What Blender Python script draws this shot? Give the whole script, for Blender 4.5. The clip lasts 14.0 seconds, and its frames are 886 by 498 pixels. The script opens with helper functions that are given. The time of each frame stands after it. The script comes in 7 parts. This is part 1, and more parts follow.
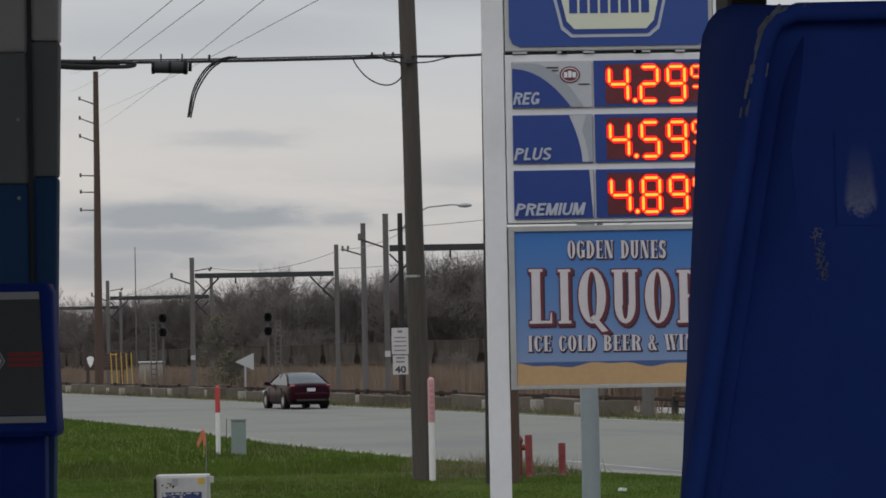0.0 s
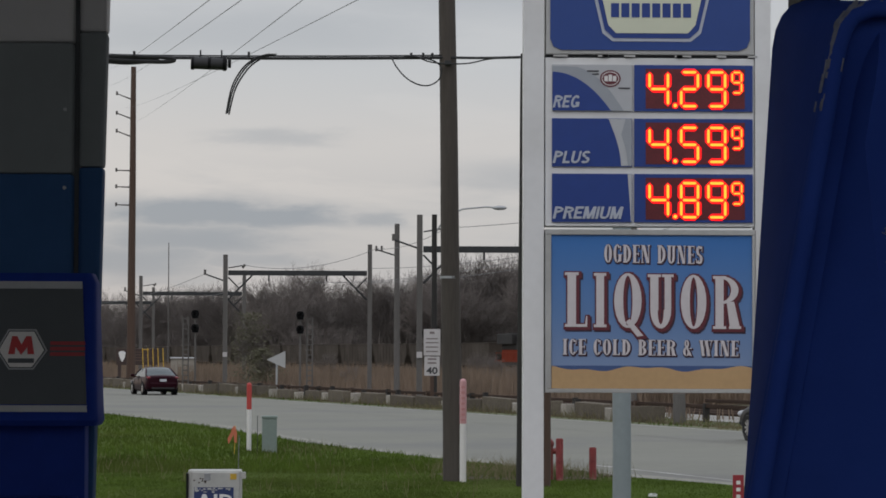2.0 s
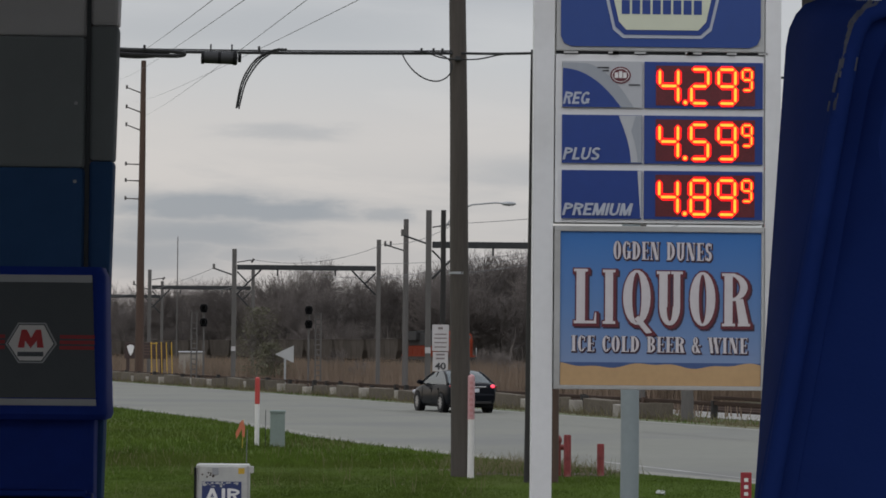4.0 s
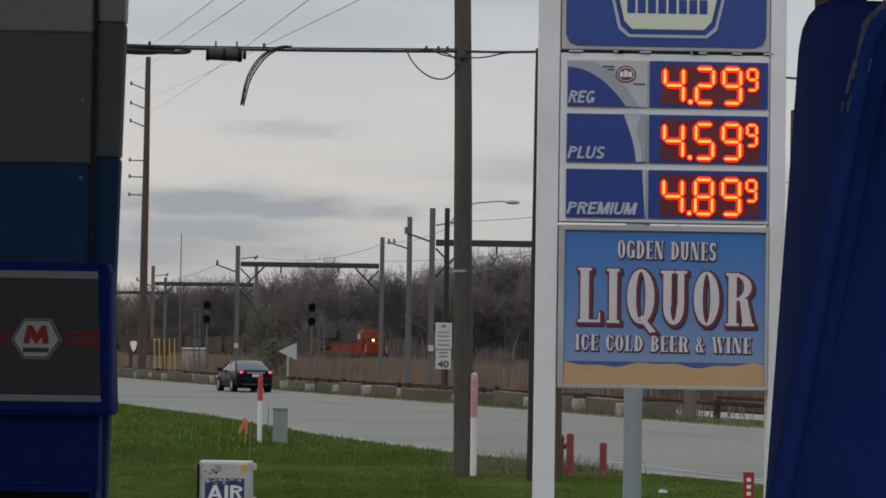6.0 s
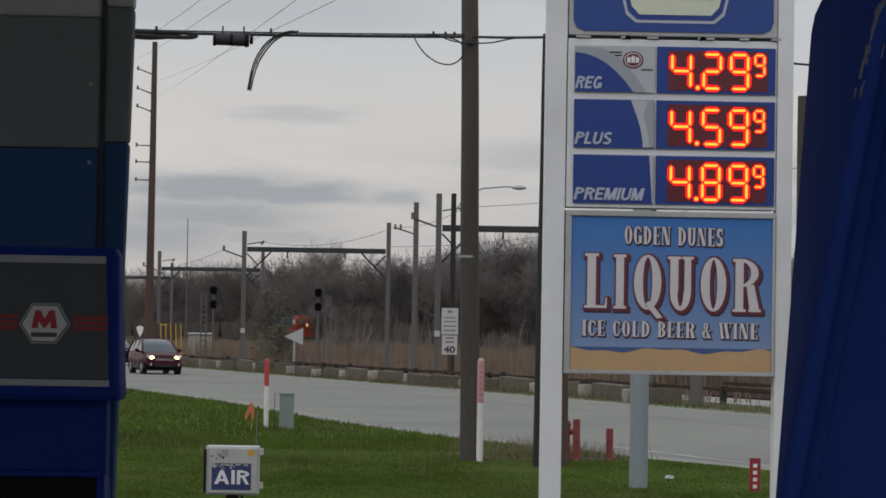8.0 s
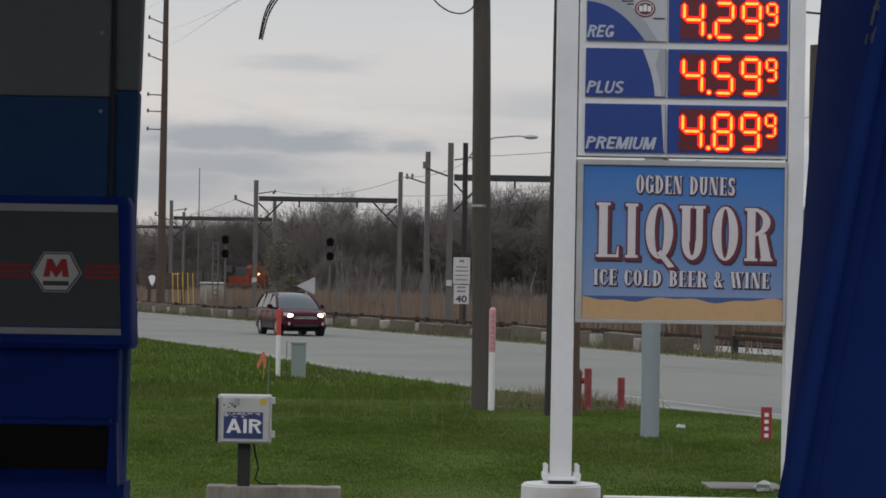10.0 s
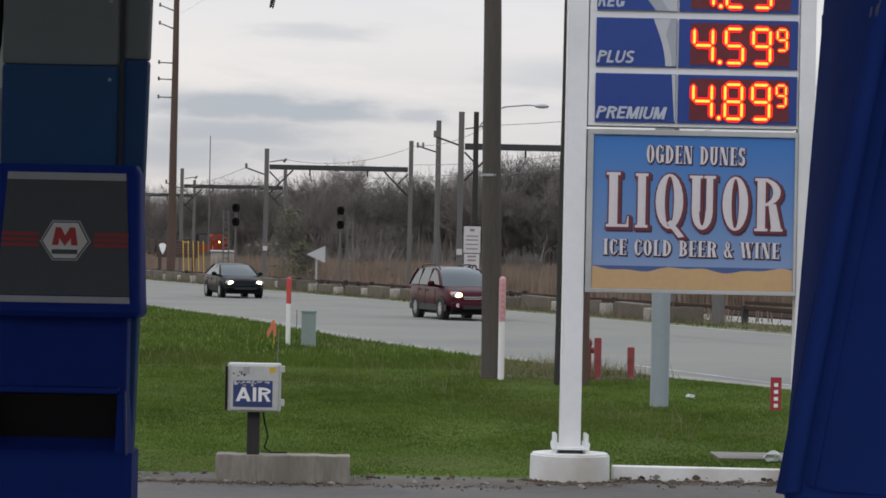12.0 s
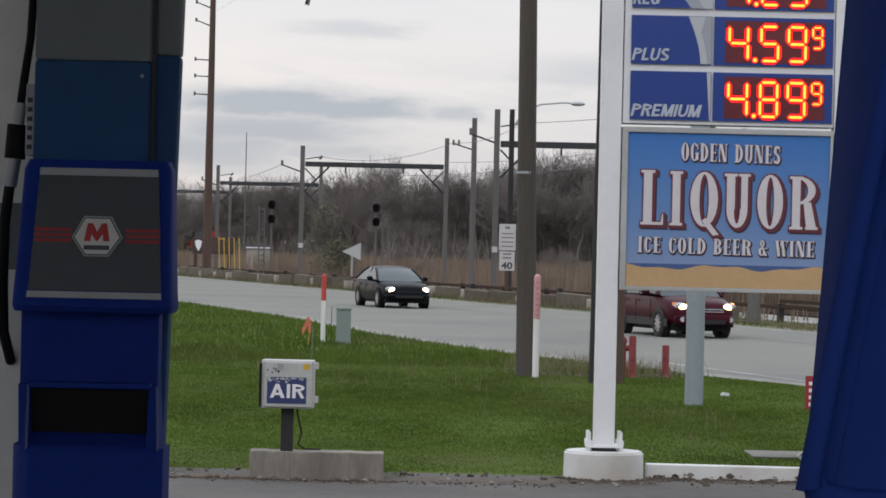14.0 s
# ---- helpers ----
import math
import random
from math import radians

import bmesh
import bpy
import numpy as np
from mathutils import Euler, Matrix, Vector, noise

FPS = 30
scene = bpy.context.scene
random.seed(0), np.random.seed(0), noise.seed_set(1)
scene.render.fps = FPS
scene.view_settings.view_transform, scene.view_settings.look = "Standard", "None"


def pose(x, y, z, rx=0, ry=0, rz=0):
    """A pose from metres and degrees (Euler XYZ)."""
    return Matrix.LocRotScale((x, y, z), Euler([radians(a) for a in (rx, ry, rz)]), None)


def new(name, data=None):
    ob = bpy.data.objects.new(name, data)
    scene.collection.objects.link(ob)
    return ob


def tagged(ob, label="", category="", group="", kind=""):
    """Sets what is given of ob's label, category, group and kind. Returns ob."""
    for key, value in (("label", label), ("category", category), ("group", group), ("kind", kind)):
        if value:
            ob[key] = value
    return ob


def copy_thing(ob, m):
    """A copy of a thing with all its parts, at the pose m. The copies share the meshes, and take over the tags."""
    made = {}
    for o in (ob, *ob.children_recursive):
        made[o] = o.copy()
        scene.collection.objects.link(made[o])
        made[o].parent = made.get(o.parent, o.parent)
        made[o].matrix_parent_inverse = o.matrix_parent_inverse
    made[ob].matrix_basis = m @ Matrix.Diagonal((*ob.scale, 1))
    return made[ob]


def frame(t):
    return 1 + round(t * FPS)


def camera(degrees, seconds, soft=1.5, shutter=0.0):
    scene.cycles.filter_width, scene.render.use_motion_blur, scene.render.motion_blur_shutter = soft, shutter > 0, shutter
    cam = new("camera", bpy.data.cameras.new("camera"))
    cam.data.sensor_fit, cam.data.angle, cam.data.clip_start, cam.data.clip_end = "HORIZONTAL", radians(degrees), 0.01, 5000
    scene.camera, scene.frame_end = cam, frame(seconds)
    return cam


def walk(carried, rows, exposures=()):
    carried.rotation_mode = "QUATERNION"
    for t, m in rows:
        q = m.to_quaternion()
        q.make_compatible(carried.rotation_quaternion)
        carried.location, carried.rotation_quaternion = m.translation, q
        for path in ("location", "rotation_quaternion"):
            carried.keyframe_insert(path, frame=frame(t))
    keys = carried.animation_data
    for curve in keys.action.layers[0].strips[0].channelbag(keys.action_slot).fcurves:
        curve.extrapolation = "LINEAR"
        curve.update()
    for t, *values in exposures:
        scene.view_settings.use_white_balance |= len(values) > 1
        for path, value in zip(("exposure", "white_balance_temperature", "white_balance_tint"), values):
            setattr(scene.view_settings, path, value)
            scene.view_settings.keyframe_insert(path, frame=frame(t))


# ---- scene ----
cam = camera(18.552, 14.0, soft=1.7)
# eye about 1.6 m over the forecourt, turned by hand: to the right, up, and rolled
walk(cam, [
    (0.0, pose(0.0275, 0, 2.1120) @ pose(0, 0, 0, 0, 0, -2.284) @ pose(0, 0, 0, 92.200) @ pose(0, 0, 0, 0, 0, -1.087)),
    (0.5, pose(0.0191, 0, 2.1075) @ pose(0, 0, 0, 0, 0, -2.125) @ pose(0, 0, 0, 91.846) @ pose(0, 0, 0, 0, 0, -0.331)),
    (1.0, pose(0.0147, 0, 2.1096) @ pose(0, 0, 0, 0, 0, -2.346) @ pose(0, 0, 0, 92.059) @ pose(0, 0, 0, 0, 0, 0.021)),
    (1.5, pose(0.0037, 0, 2.1039) @ pose(0, 0, 0, 0, 0, -1.810) @ pose(0, 0, 0, 92.082) @ pose(0, 0, 0, 0, 0, 0.429)),
    (2.0, pose(-0.0050, 0, 2.0995) @ pose(0, 0, 0, 0, 0, -1.583) @ pose(0, 0, 0, 92.250) @ pose(0, 0, 0, 0, 0, 0.171)),
    (2.5, pose(-0.0080, 0, 2.1015) @ pose(0, 0, 0, 0, 0, -1.252) @ pose(0, 0, 0, 92.168) @ pose(0, 0, 0, 0, 0, 0.399)),
    (3.0, pose(-0.0101, 0, 2.1012) @ pose(0, 0, 0, 0, 0, -1.436) @ pose(0, 0, 0, 92.209) @ pose(0, 0, 0, 0, 0, 0.335)),
    (5.3, pose(-0.0049, 0, 2.1002) @ pose(0, 0, 0, 0, 0, -1.431) @ pose(0, 0, 0, 92.075) @ pose(0, 0, 0, 0, 0, 0.878)),
    (5.5, pose(-0.0096, 0, 2.0989) @ pose(0, 0, 0, 0, 0, -1.547) @ pose(0, 0, 0, 92.079) @ pose(0, 0, 0, 0, 0, 0.892)),
    (6.0, pose(-0.0158, 0, 2.1016) @ pose(0, 0, 0, 0, 0, -1.325) @ pose(0, 0, 0, 92.111) @ pose(0, 0, 0, 0, 0, 0.844)),
    (6.5, pose(-0.0211, 0, 2.1017) @ pose(0, 0, 0, 0, 0, -0.943) @ pose(0, 0, 0, 92.134) @ pose(0, 0, 0, 0, 0, 0.942)),
    (7.0, pose(-0.0244, 0, 2.1022) @ pose(0, 0, 0, 0, 0, -0.680) @ pose(0, 0, 0, 92.032) @ pose(0, 0, 0, 0, 0, 0.779)),
    (7.5, pose(-0.0234, 0, 2.1016) @ pose(0, 0, 0, 0, 0, -0.750) @ pose(0, 0, 0, 91.787) @ pose(0, 0, 0, 0, 0, 0.771)),
    (8.0, pose(-0.0210, 0, 2.1012) @ pose(0, 0, 0, 0, 0, -1.195) @ pose(0, 0, 0, 91.802) @ pose(0, 0, 0, 0, 0, 0.935)),
    (8.5, pose(-0.0209, 0, 2.0998) @ pose(0, 0, 0, 0, 0, -1.469) @ pose(0, 0, 0, 91.846) @ pose(0, 0, 0, 0, 0, 1.135)),
    (9.0, pose(-0.0199, 0, 2.1006) @ pose(0, 0, 0, 0, 0, -1.207) @ pose(0, 0, 0, 91.495) @ pose(0, 0, 0, 0, 0, 0.942)),
    (9.2, pose(-0.0207, 0, 2.0995) @ pose(0, 0, 0, 0, 0, -0.891) @ pose(0, 0, 0, 91.111) @ pose(0, 0, 0, 0, 0, 0.890)),
    (11.3, pose(-0.0172, 0, 2.0986) @ pose(0, 0, 0, 0, 0, -1.113) @ pose(0, 0, 0, 90.339) @ pose(0, 0, 0, 0, 0, 1.041)),
    (11.5, pose(-0.0167, 0, 2.0998) @ pose(0, 0, 0, 0, 0, -0.911) @ pose(0, 0, 0, 90.048) @ pose(0, 0, 0, 0, 0, 1.135)),
    (12.0, pose(-0.0137, 0, 2.1014) @ pose(0, 0, 0, 0, 0, -0.753) @ pose(0, 0, 0, 90.069) @ pose(0, 0, 0, 0, 0, 1.131)),
    (12.5, pose(-0.0098, 0, 2.1007) @ pose(0, 0, 0, 0, 0, -0.596) @ pose(0, 0, 0, 90.079) @ pose(0, 0, 0, 0, 0, 1.010)),
    (13.0, pose(-0.0063, 0, 2.1023) @ pose(0, 0, 0, 0, 0, -0.646) @ pose(0, 0, 0, 90.227) @ pose(0, 0, 0, 0, 0, 1.043)),
    (13.5, pose(-0.0054, 0, 2.1001) @ pose(0, 0, 0, 0, 0, -0.389) @ pose(0, 0, 0, 90.053) @ pose(0, 0, 0, 0, 0, 1.208)),
    (14.0, pose(0.0000, 0, 2.1000) @ pose(0, 0, 0, 0, 0, 0.000) @ pose(0, 0, 0, 90.000) @ pose(0, 0, 0, 0, 0, 1.300)),], exposures=[(0.0, -0.15, 6410, 11), (3.0, -0.16, 6410, 11), (8.5, -0.14, 6405, 11), (9.2, -0.09, 6385, 11), (11.3, 0.08, 6330, 12), (11.6, 0.17, 6320, 12), (12.0, 0.29, 6310, 12), (14.0, 0.34, 6310, 12)])

# ---- sky and sun: an even overcast evening ----
SUN_AZ, SUN_EL = radians(-35), radians(14)
world = bpy.data.worlds.new("overcast_sky")
scene.world = world
world.use_nodes = True
wn, wl = world.node_tree.nodes, world.node_tree.links
wn.clear()


def wnode(kind, **values):
    nd = wn.new(kind)
    for key, value in values.items():
        nd.inputs[key].default_value = value
    return nd


def ramp(nd, stops):
    el = nd.color_ramp.elements
    while len(el) < len(stops):
        el.new(0.5)
    for e, (p, c) in zip(el, stops):
        e.position, e.color = p, (*c, 1) if len(c) == 3 else c


tc = wn.new("ShaderNodeTexCoord")
sep = wn.new("ShaderNodeSeparateXYZ")
wl.new(tc.outputs["Generated"], sep.inputs[0])
# cloud deck by height over the horizon
deck = wn.new("ShaderNodeValToRGB")
ramp(deck, [(0.0, (0.50, 0.47, 0.455)), (0.022, (0.525, 0.515, 0.515)), (0.045, (0.555, 0.545, 0.54)), (0.064, (0.622, 0.600, 0.584)), (0.080, (0.628, 0.609, 0.594)),
            (0.105, (0.580, 0.592, 0.602)), (0.15, (0.55, 0.565, 0.585)), (0.35, (0.78, 0.81, 0.85)), (1.0, (1.22, 1.28, 1.38))])
wl.new(sep.outputs["Z"], deck.inputs[0])
stretch = wn.new("ShaderNodeMapping")
stretch.inputs["Scale"].default_value = (9, 9, 52)
stretch.inputs["Location"].default_value = (2.7, 1.3, 0.9)
wl.new(tc.outputs["Generated"], stretch.inputs[0])
cn = wnode("ShaderNodeTexNoise", Scale=1.0, Detail=5.0, Roughness=0.55, Distortion=0.35)
wl.new(stretch.outputs[0], cn.inputs["Vector"])
band = wn.new("ShaderNodeValToRGB")
ramp(band, [(0.015, (0.25,) * 3), (0.035, (0.9,) * 3), (0.062, (1,) * 3), (0.075, (0.25,) * 3), (0.10, (0.45,) * 3), (0.2, (0.3,) * 3)])
wl.new(sep.outputs["Z"], band.inputs[0])
cloud = wn.new("ShaderNodeValToRGB")
ramp(cloud, [(0.43, (0, 0, 0)), (0.52, (1, 1, 1))])
wl.new(cn.outputs["Fac"], cloud.inputs[0])
mul = wn.new("ShaderNodeMath")
mul.operation = "MULTIPLY"
wl.new(cloud.outputs[0], mul.inputs[0])
wl.new(band.outputs[0], mul.inputs[1])
half = wn.new("ShaderNodeMath")
half.operation = "MULTIPLY"
half.inputs[1].default_value = 0.16
wl.new(mul.outputs[0], half.inputs[0])


def wmath(op, a, b=None, c=None):
    nd = wn.new("ShaderNodeMath")
    nd.operation = op
    for k, v in enumerate((a, b, c)):
        if v is None:
            continue
        if isinstance(v, (int, float)):
            nd.inputs[k].default_value = v
        else:
            wl.new(v, nd.inputs[k])
    return nd.outputs[0]


# long low cloud bodies with ragged edges: bearing, height, half length, half depth, weight
ragged = wnode("ShaderNodeTexNoise", Scale=1.0, Detail=7.0, Roughness=0.62)
rag_map = wn.new("ShaderNodeMapping")
rag_map.inputs["Scale"].default_value = (38, 38, 150)
wl.new(tc.outputs["Generated"], rag_map.inputs[0])
wl.new(rag_map.outputs[0], ragged.inputs["Vector"])
wobble = wmath("SUBTRACT", ragged.outputs["Fac"], 0.5)
bearing = wmath("ADD", wmath("DIVIDE", sep.outputs["X"], wmath("MAXIMUM", sep.outputs["Y"], 0.05)), wmath("MULTIPLY", wobble, 0.036))
height = wmath("ADD", sep.outputs["Z"], wmath("MULTIPLY", wobble, 0.0075))
cover = None
for az0, el0, wa, we, k in ((-0.066, 0.0522, 0.034, 0.0056, 1.0), (-0.036, 0.0508, 0.028, 0.0042, 0.9), (-0.066, 0.0422, 0.036, 0.0058, 0.82), (-0.092, 0.0340, 0.034, 0.0070, 0.78), (0.0046, 0.0500, 0.0120, 0.0026, 0.55), (-0.0343, 0.0798, 0.0233, 0.0033, 0.42), (-0.0429, 0.0350, 0.0250, 0.0029, 0.55), (-0.0802, 0.0275, 0.0271, 0.0029, 0.45),
                           (-.15, .055, .04, .012, .7), (.07, .066, .04, .006, .4), (.12, .045, .05, .007, .6), (-.05, .118, .07, .009, .3), (.05, .135, .06, .010, .3), (.2, .06, .06, .01, .6), (-.28, .05, .07, .012, .7)):
    da = wmath("DIVIDE", wmath("SUBTRACT", bearing, az0), wa)
    de = wmath("DIVIDE", wmath("SUBTRACT", height, el0), we)
    body_ = wmath("MULTIPLY", wmath("POWER", 2.718, wmath("MULTIPLY", wmath("ADD", wmath("MULTIPLY", wmath("MULTIPLY", da, da), wmath("MULTIPLY", da, da)), wmath("MULTIPLY", wmath("MULTIPLY", de, de), wmath("ABSOLUTE", de))), -1.0)), k)
    cover = body_ if cover is None else wmath("MAXIMUM", cover, body_)
front_sky = wmath("GREATER_THAN", sep.outputs["Y"], 0.05)
cover = wmath("MULTIPLY", cover, front_sky)
total = wmath("MINIMUM", wmath("ADD", half.outputs[0], cover), 1.0)
mix = wn.new("ShaderNodeMixRGB")
mix.inputs[2].default_value = (0.315, 0.350, 0.395, 1)
wl.new(total, mix.inputs[0])
wl.new(deck.outputs[0], mix.inputs[1])
# the clear sky above the deck tints it a little
sky = wn.new("ShaderNodeTexSky")
sky.sky_type, sky.sun_disc, sky.sun_elevation, sky.sun_rotation = "NISHITA", False, SUN_EL, SUN_AZ
bg_sky, bg_deck, add, out = wn.new("ShaderNodeBackground"), wn.new("ShaderNodeBackground"), wn.new("ShaderNodeAddShader"), wn.new("ShaderNodeOutputWorld")
bg_sky.inputs["Strength"].default_value = 0.006
bg_deck.inputs["Strength"].default_value = 1.0
wl.new(sky.outputs[0], bg_sky.inputs["Color"])
wl.new(mix.outputs[0], bg_deck.inputs["Color"])
wl.new(bg_sky.outputs[0], add.inputs[0])
wl.new(bg_deck.outputs[0], add.inputs[1])
wl.new(add.outputs[0], out.inputs["Surface"])

sun_data = bpy.data.lights.new("sun", "SUN")
sun_data.energy, sun_data.angle, sun_data.color = 0.5, radians(25), (1, 0.95, 0.88)
sun = new("sun", sun_data)
sun.rotation_euler = (radians(52), 0, radians(-28))


# ---- materials ----
def mat(name, color, rough=0.6, metal=0.0, vary=0.12, scale=6.0, bump=0.0, bump_scale=None, second=None, amount=0.5, coat=0.0, random_value=0.0, stretch=(1, 1, 1), spec=0.5):
    """A surface with variation at two scales; second: a stain colour laid over it in patches."""
    m = bpy.data.materials.new(name)
    m.use_nodes = True
    nodes, links = m.node_tree.nodes, m.node_tree.links
    b = nodes["Principled BSDF"]
    b.inputs["Roughness"].default_value, b.inputs["Metallic"].default_value = rough, metal
    b.inputs["Coat Weight"].default_value = coat
    b.inputs["Specular IOR Level"].default_value = spec
    co = nodes.new("ShaderNodeTexCoord")
    mp = nodes.new("ShaderNodeMapping")
    mp.inputs["Scale"].default_value = stretch
    links.new(co.outputs["Object"], mp.inputs[0])
    fine, wide = nodes.new("ShaderNodeTexNoise"), nodes.new("ShaderNodeTexNoise")
    fine.inputs["Scale"].default_value, fine.inputs["Detail"].default_value = scale * 6, 6
    wide.inputs["Scale"].default_value, wide.inputs["Detail"].default_value = scale * 0.6, 4
    for nd in (fine, wide):
        links.new(mp.outputs[0], nd.inputs["Vector"])
    tone = nodes.new("ShaderNodeMath")
    tone.operation = "ADD"
    links.new(fine.outputs["Fac"], tone.inputs[0])
    links.new(wide.outputs["Fac"], tone.inputs[1])
    level = nodes.new("ShaderNodeMapRange")
    level.inputs["From Min"].default_value, level.inputs["From Max"].default_value = 0.6, 1.4
    level.inputs["To Min"].default_value, level.inputs["To Max"].default_value = 1 - vary, 1 + vary
    links.new(tone.outputs[0], level.inputs[0])
    last = level.outputs[0]
    if random_value:
        info = nodes.new("ShaderNodeObjectInfo")
        rv = nodes.new("ShaderNodeMapRange")
        rv.inputs["To Min"].default_value, rv.inputs["To Max"].default_value = 1 - random_value, 1 + random_value
        links.new(info.outputs["Random"], rv.inputs[0])
        both = nodes.new("ShaderNodeMath")
        both.operation = "MULTIPLY"
        links.new(last, both.inputs[0])
        links.new(rv.outputs[0], both.inputs[1])
        last = both.outputs[0]
    base = nodes.new("ShaderNodeMixRGB")
    base.blend_type, base.inputs[0].default_value, base.inputs[1].default_value = "MULTIPLY", 1, (*color, 1)
    links.new(last, base.inputs[2])
    col = base.outputs[0]
    if second:
        patch = nodes.new("ShaderNodeTexNoise")
        patch.inputs["Scale"].default_value, patch.inputs["Detail"].default_value = scale * 0.35, 7
        links.new(mp.outputs[0], patch.inputs["Vector"])
        cut = nodes.new("ShaderNodeMapRange")
        cut.inputs["From Min"].default_value, cut.inputs["From Max"].default_value = 0.48, 0.66
        cut.inputs["To Max"].default_value = amount
        links.new(patch.outputs["Fac"], cut.inputs[0])
        st = nodes.new("ShaderNodeMixRGB")
        st.inputs[2].default_value = (*second, 1)
        links.new(cut.outputs[0], st.inputs[0])
        links.new(col, st.inputs[1])
        col = st.outputs[0]
    links.new(col, b.inputs["Base Color"])
    if bump:
        bn = nodes.new("ShaderNodeTexNoise")
        bn.inputs["Scale"].default_value, bn.inputs["Detail"].default_value = bump_scale or scale * 8, 5
        links.new(mp.outputs[0], bn.inputs["Vector"])
        bp_ = nodes.new("ShaderNodeBump")
        bp_.inputs["Strength"].default_value, bp_.inputs["Distance"].default_value = 0.6, bump
        links.new(bn.outputs["Fac"], bp_.inputs["Height"])
        links.new(bp_.outputs[0], b.inputs["Normal"])
    return m


def leafy(m, through_=0.5):
    """Thin blades let half of the light through."""
    nodes, links = m.node_tree.nodes, m.node_tree.links
    b, o = nodes["Principled BSDF"], nodes["Material Output"]
    tr, mx = nodes.new("ShaderNodeBsdfTranslucent"), nodes.new("ShaderNodeMixShader")
    mx.inputs[0].default_value = through_
    links.new(b.inputs["Base Color"].links[0].from_socket, tr.inputs["Color"])
    links.new(b.outputs[0], mx.inputs[1])
    links.new(tr.outputs[0], mx.inputs[2])
    links.new(mx.outputs[0], o.inputs["Surface"])
    return m


def glow(name, color, strength):
    m = mat(name, color, 0.4)
    b = m.node_tree.nodes["Principled BSDF"]
    b.inputs["Emission Color"].default_value, b.inputs["Emission Strength"].default_value = (*color, 1), strength
    return m


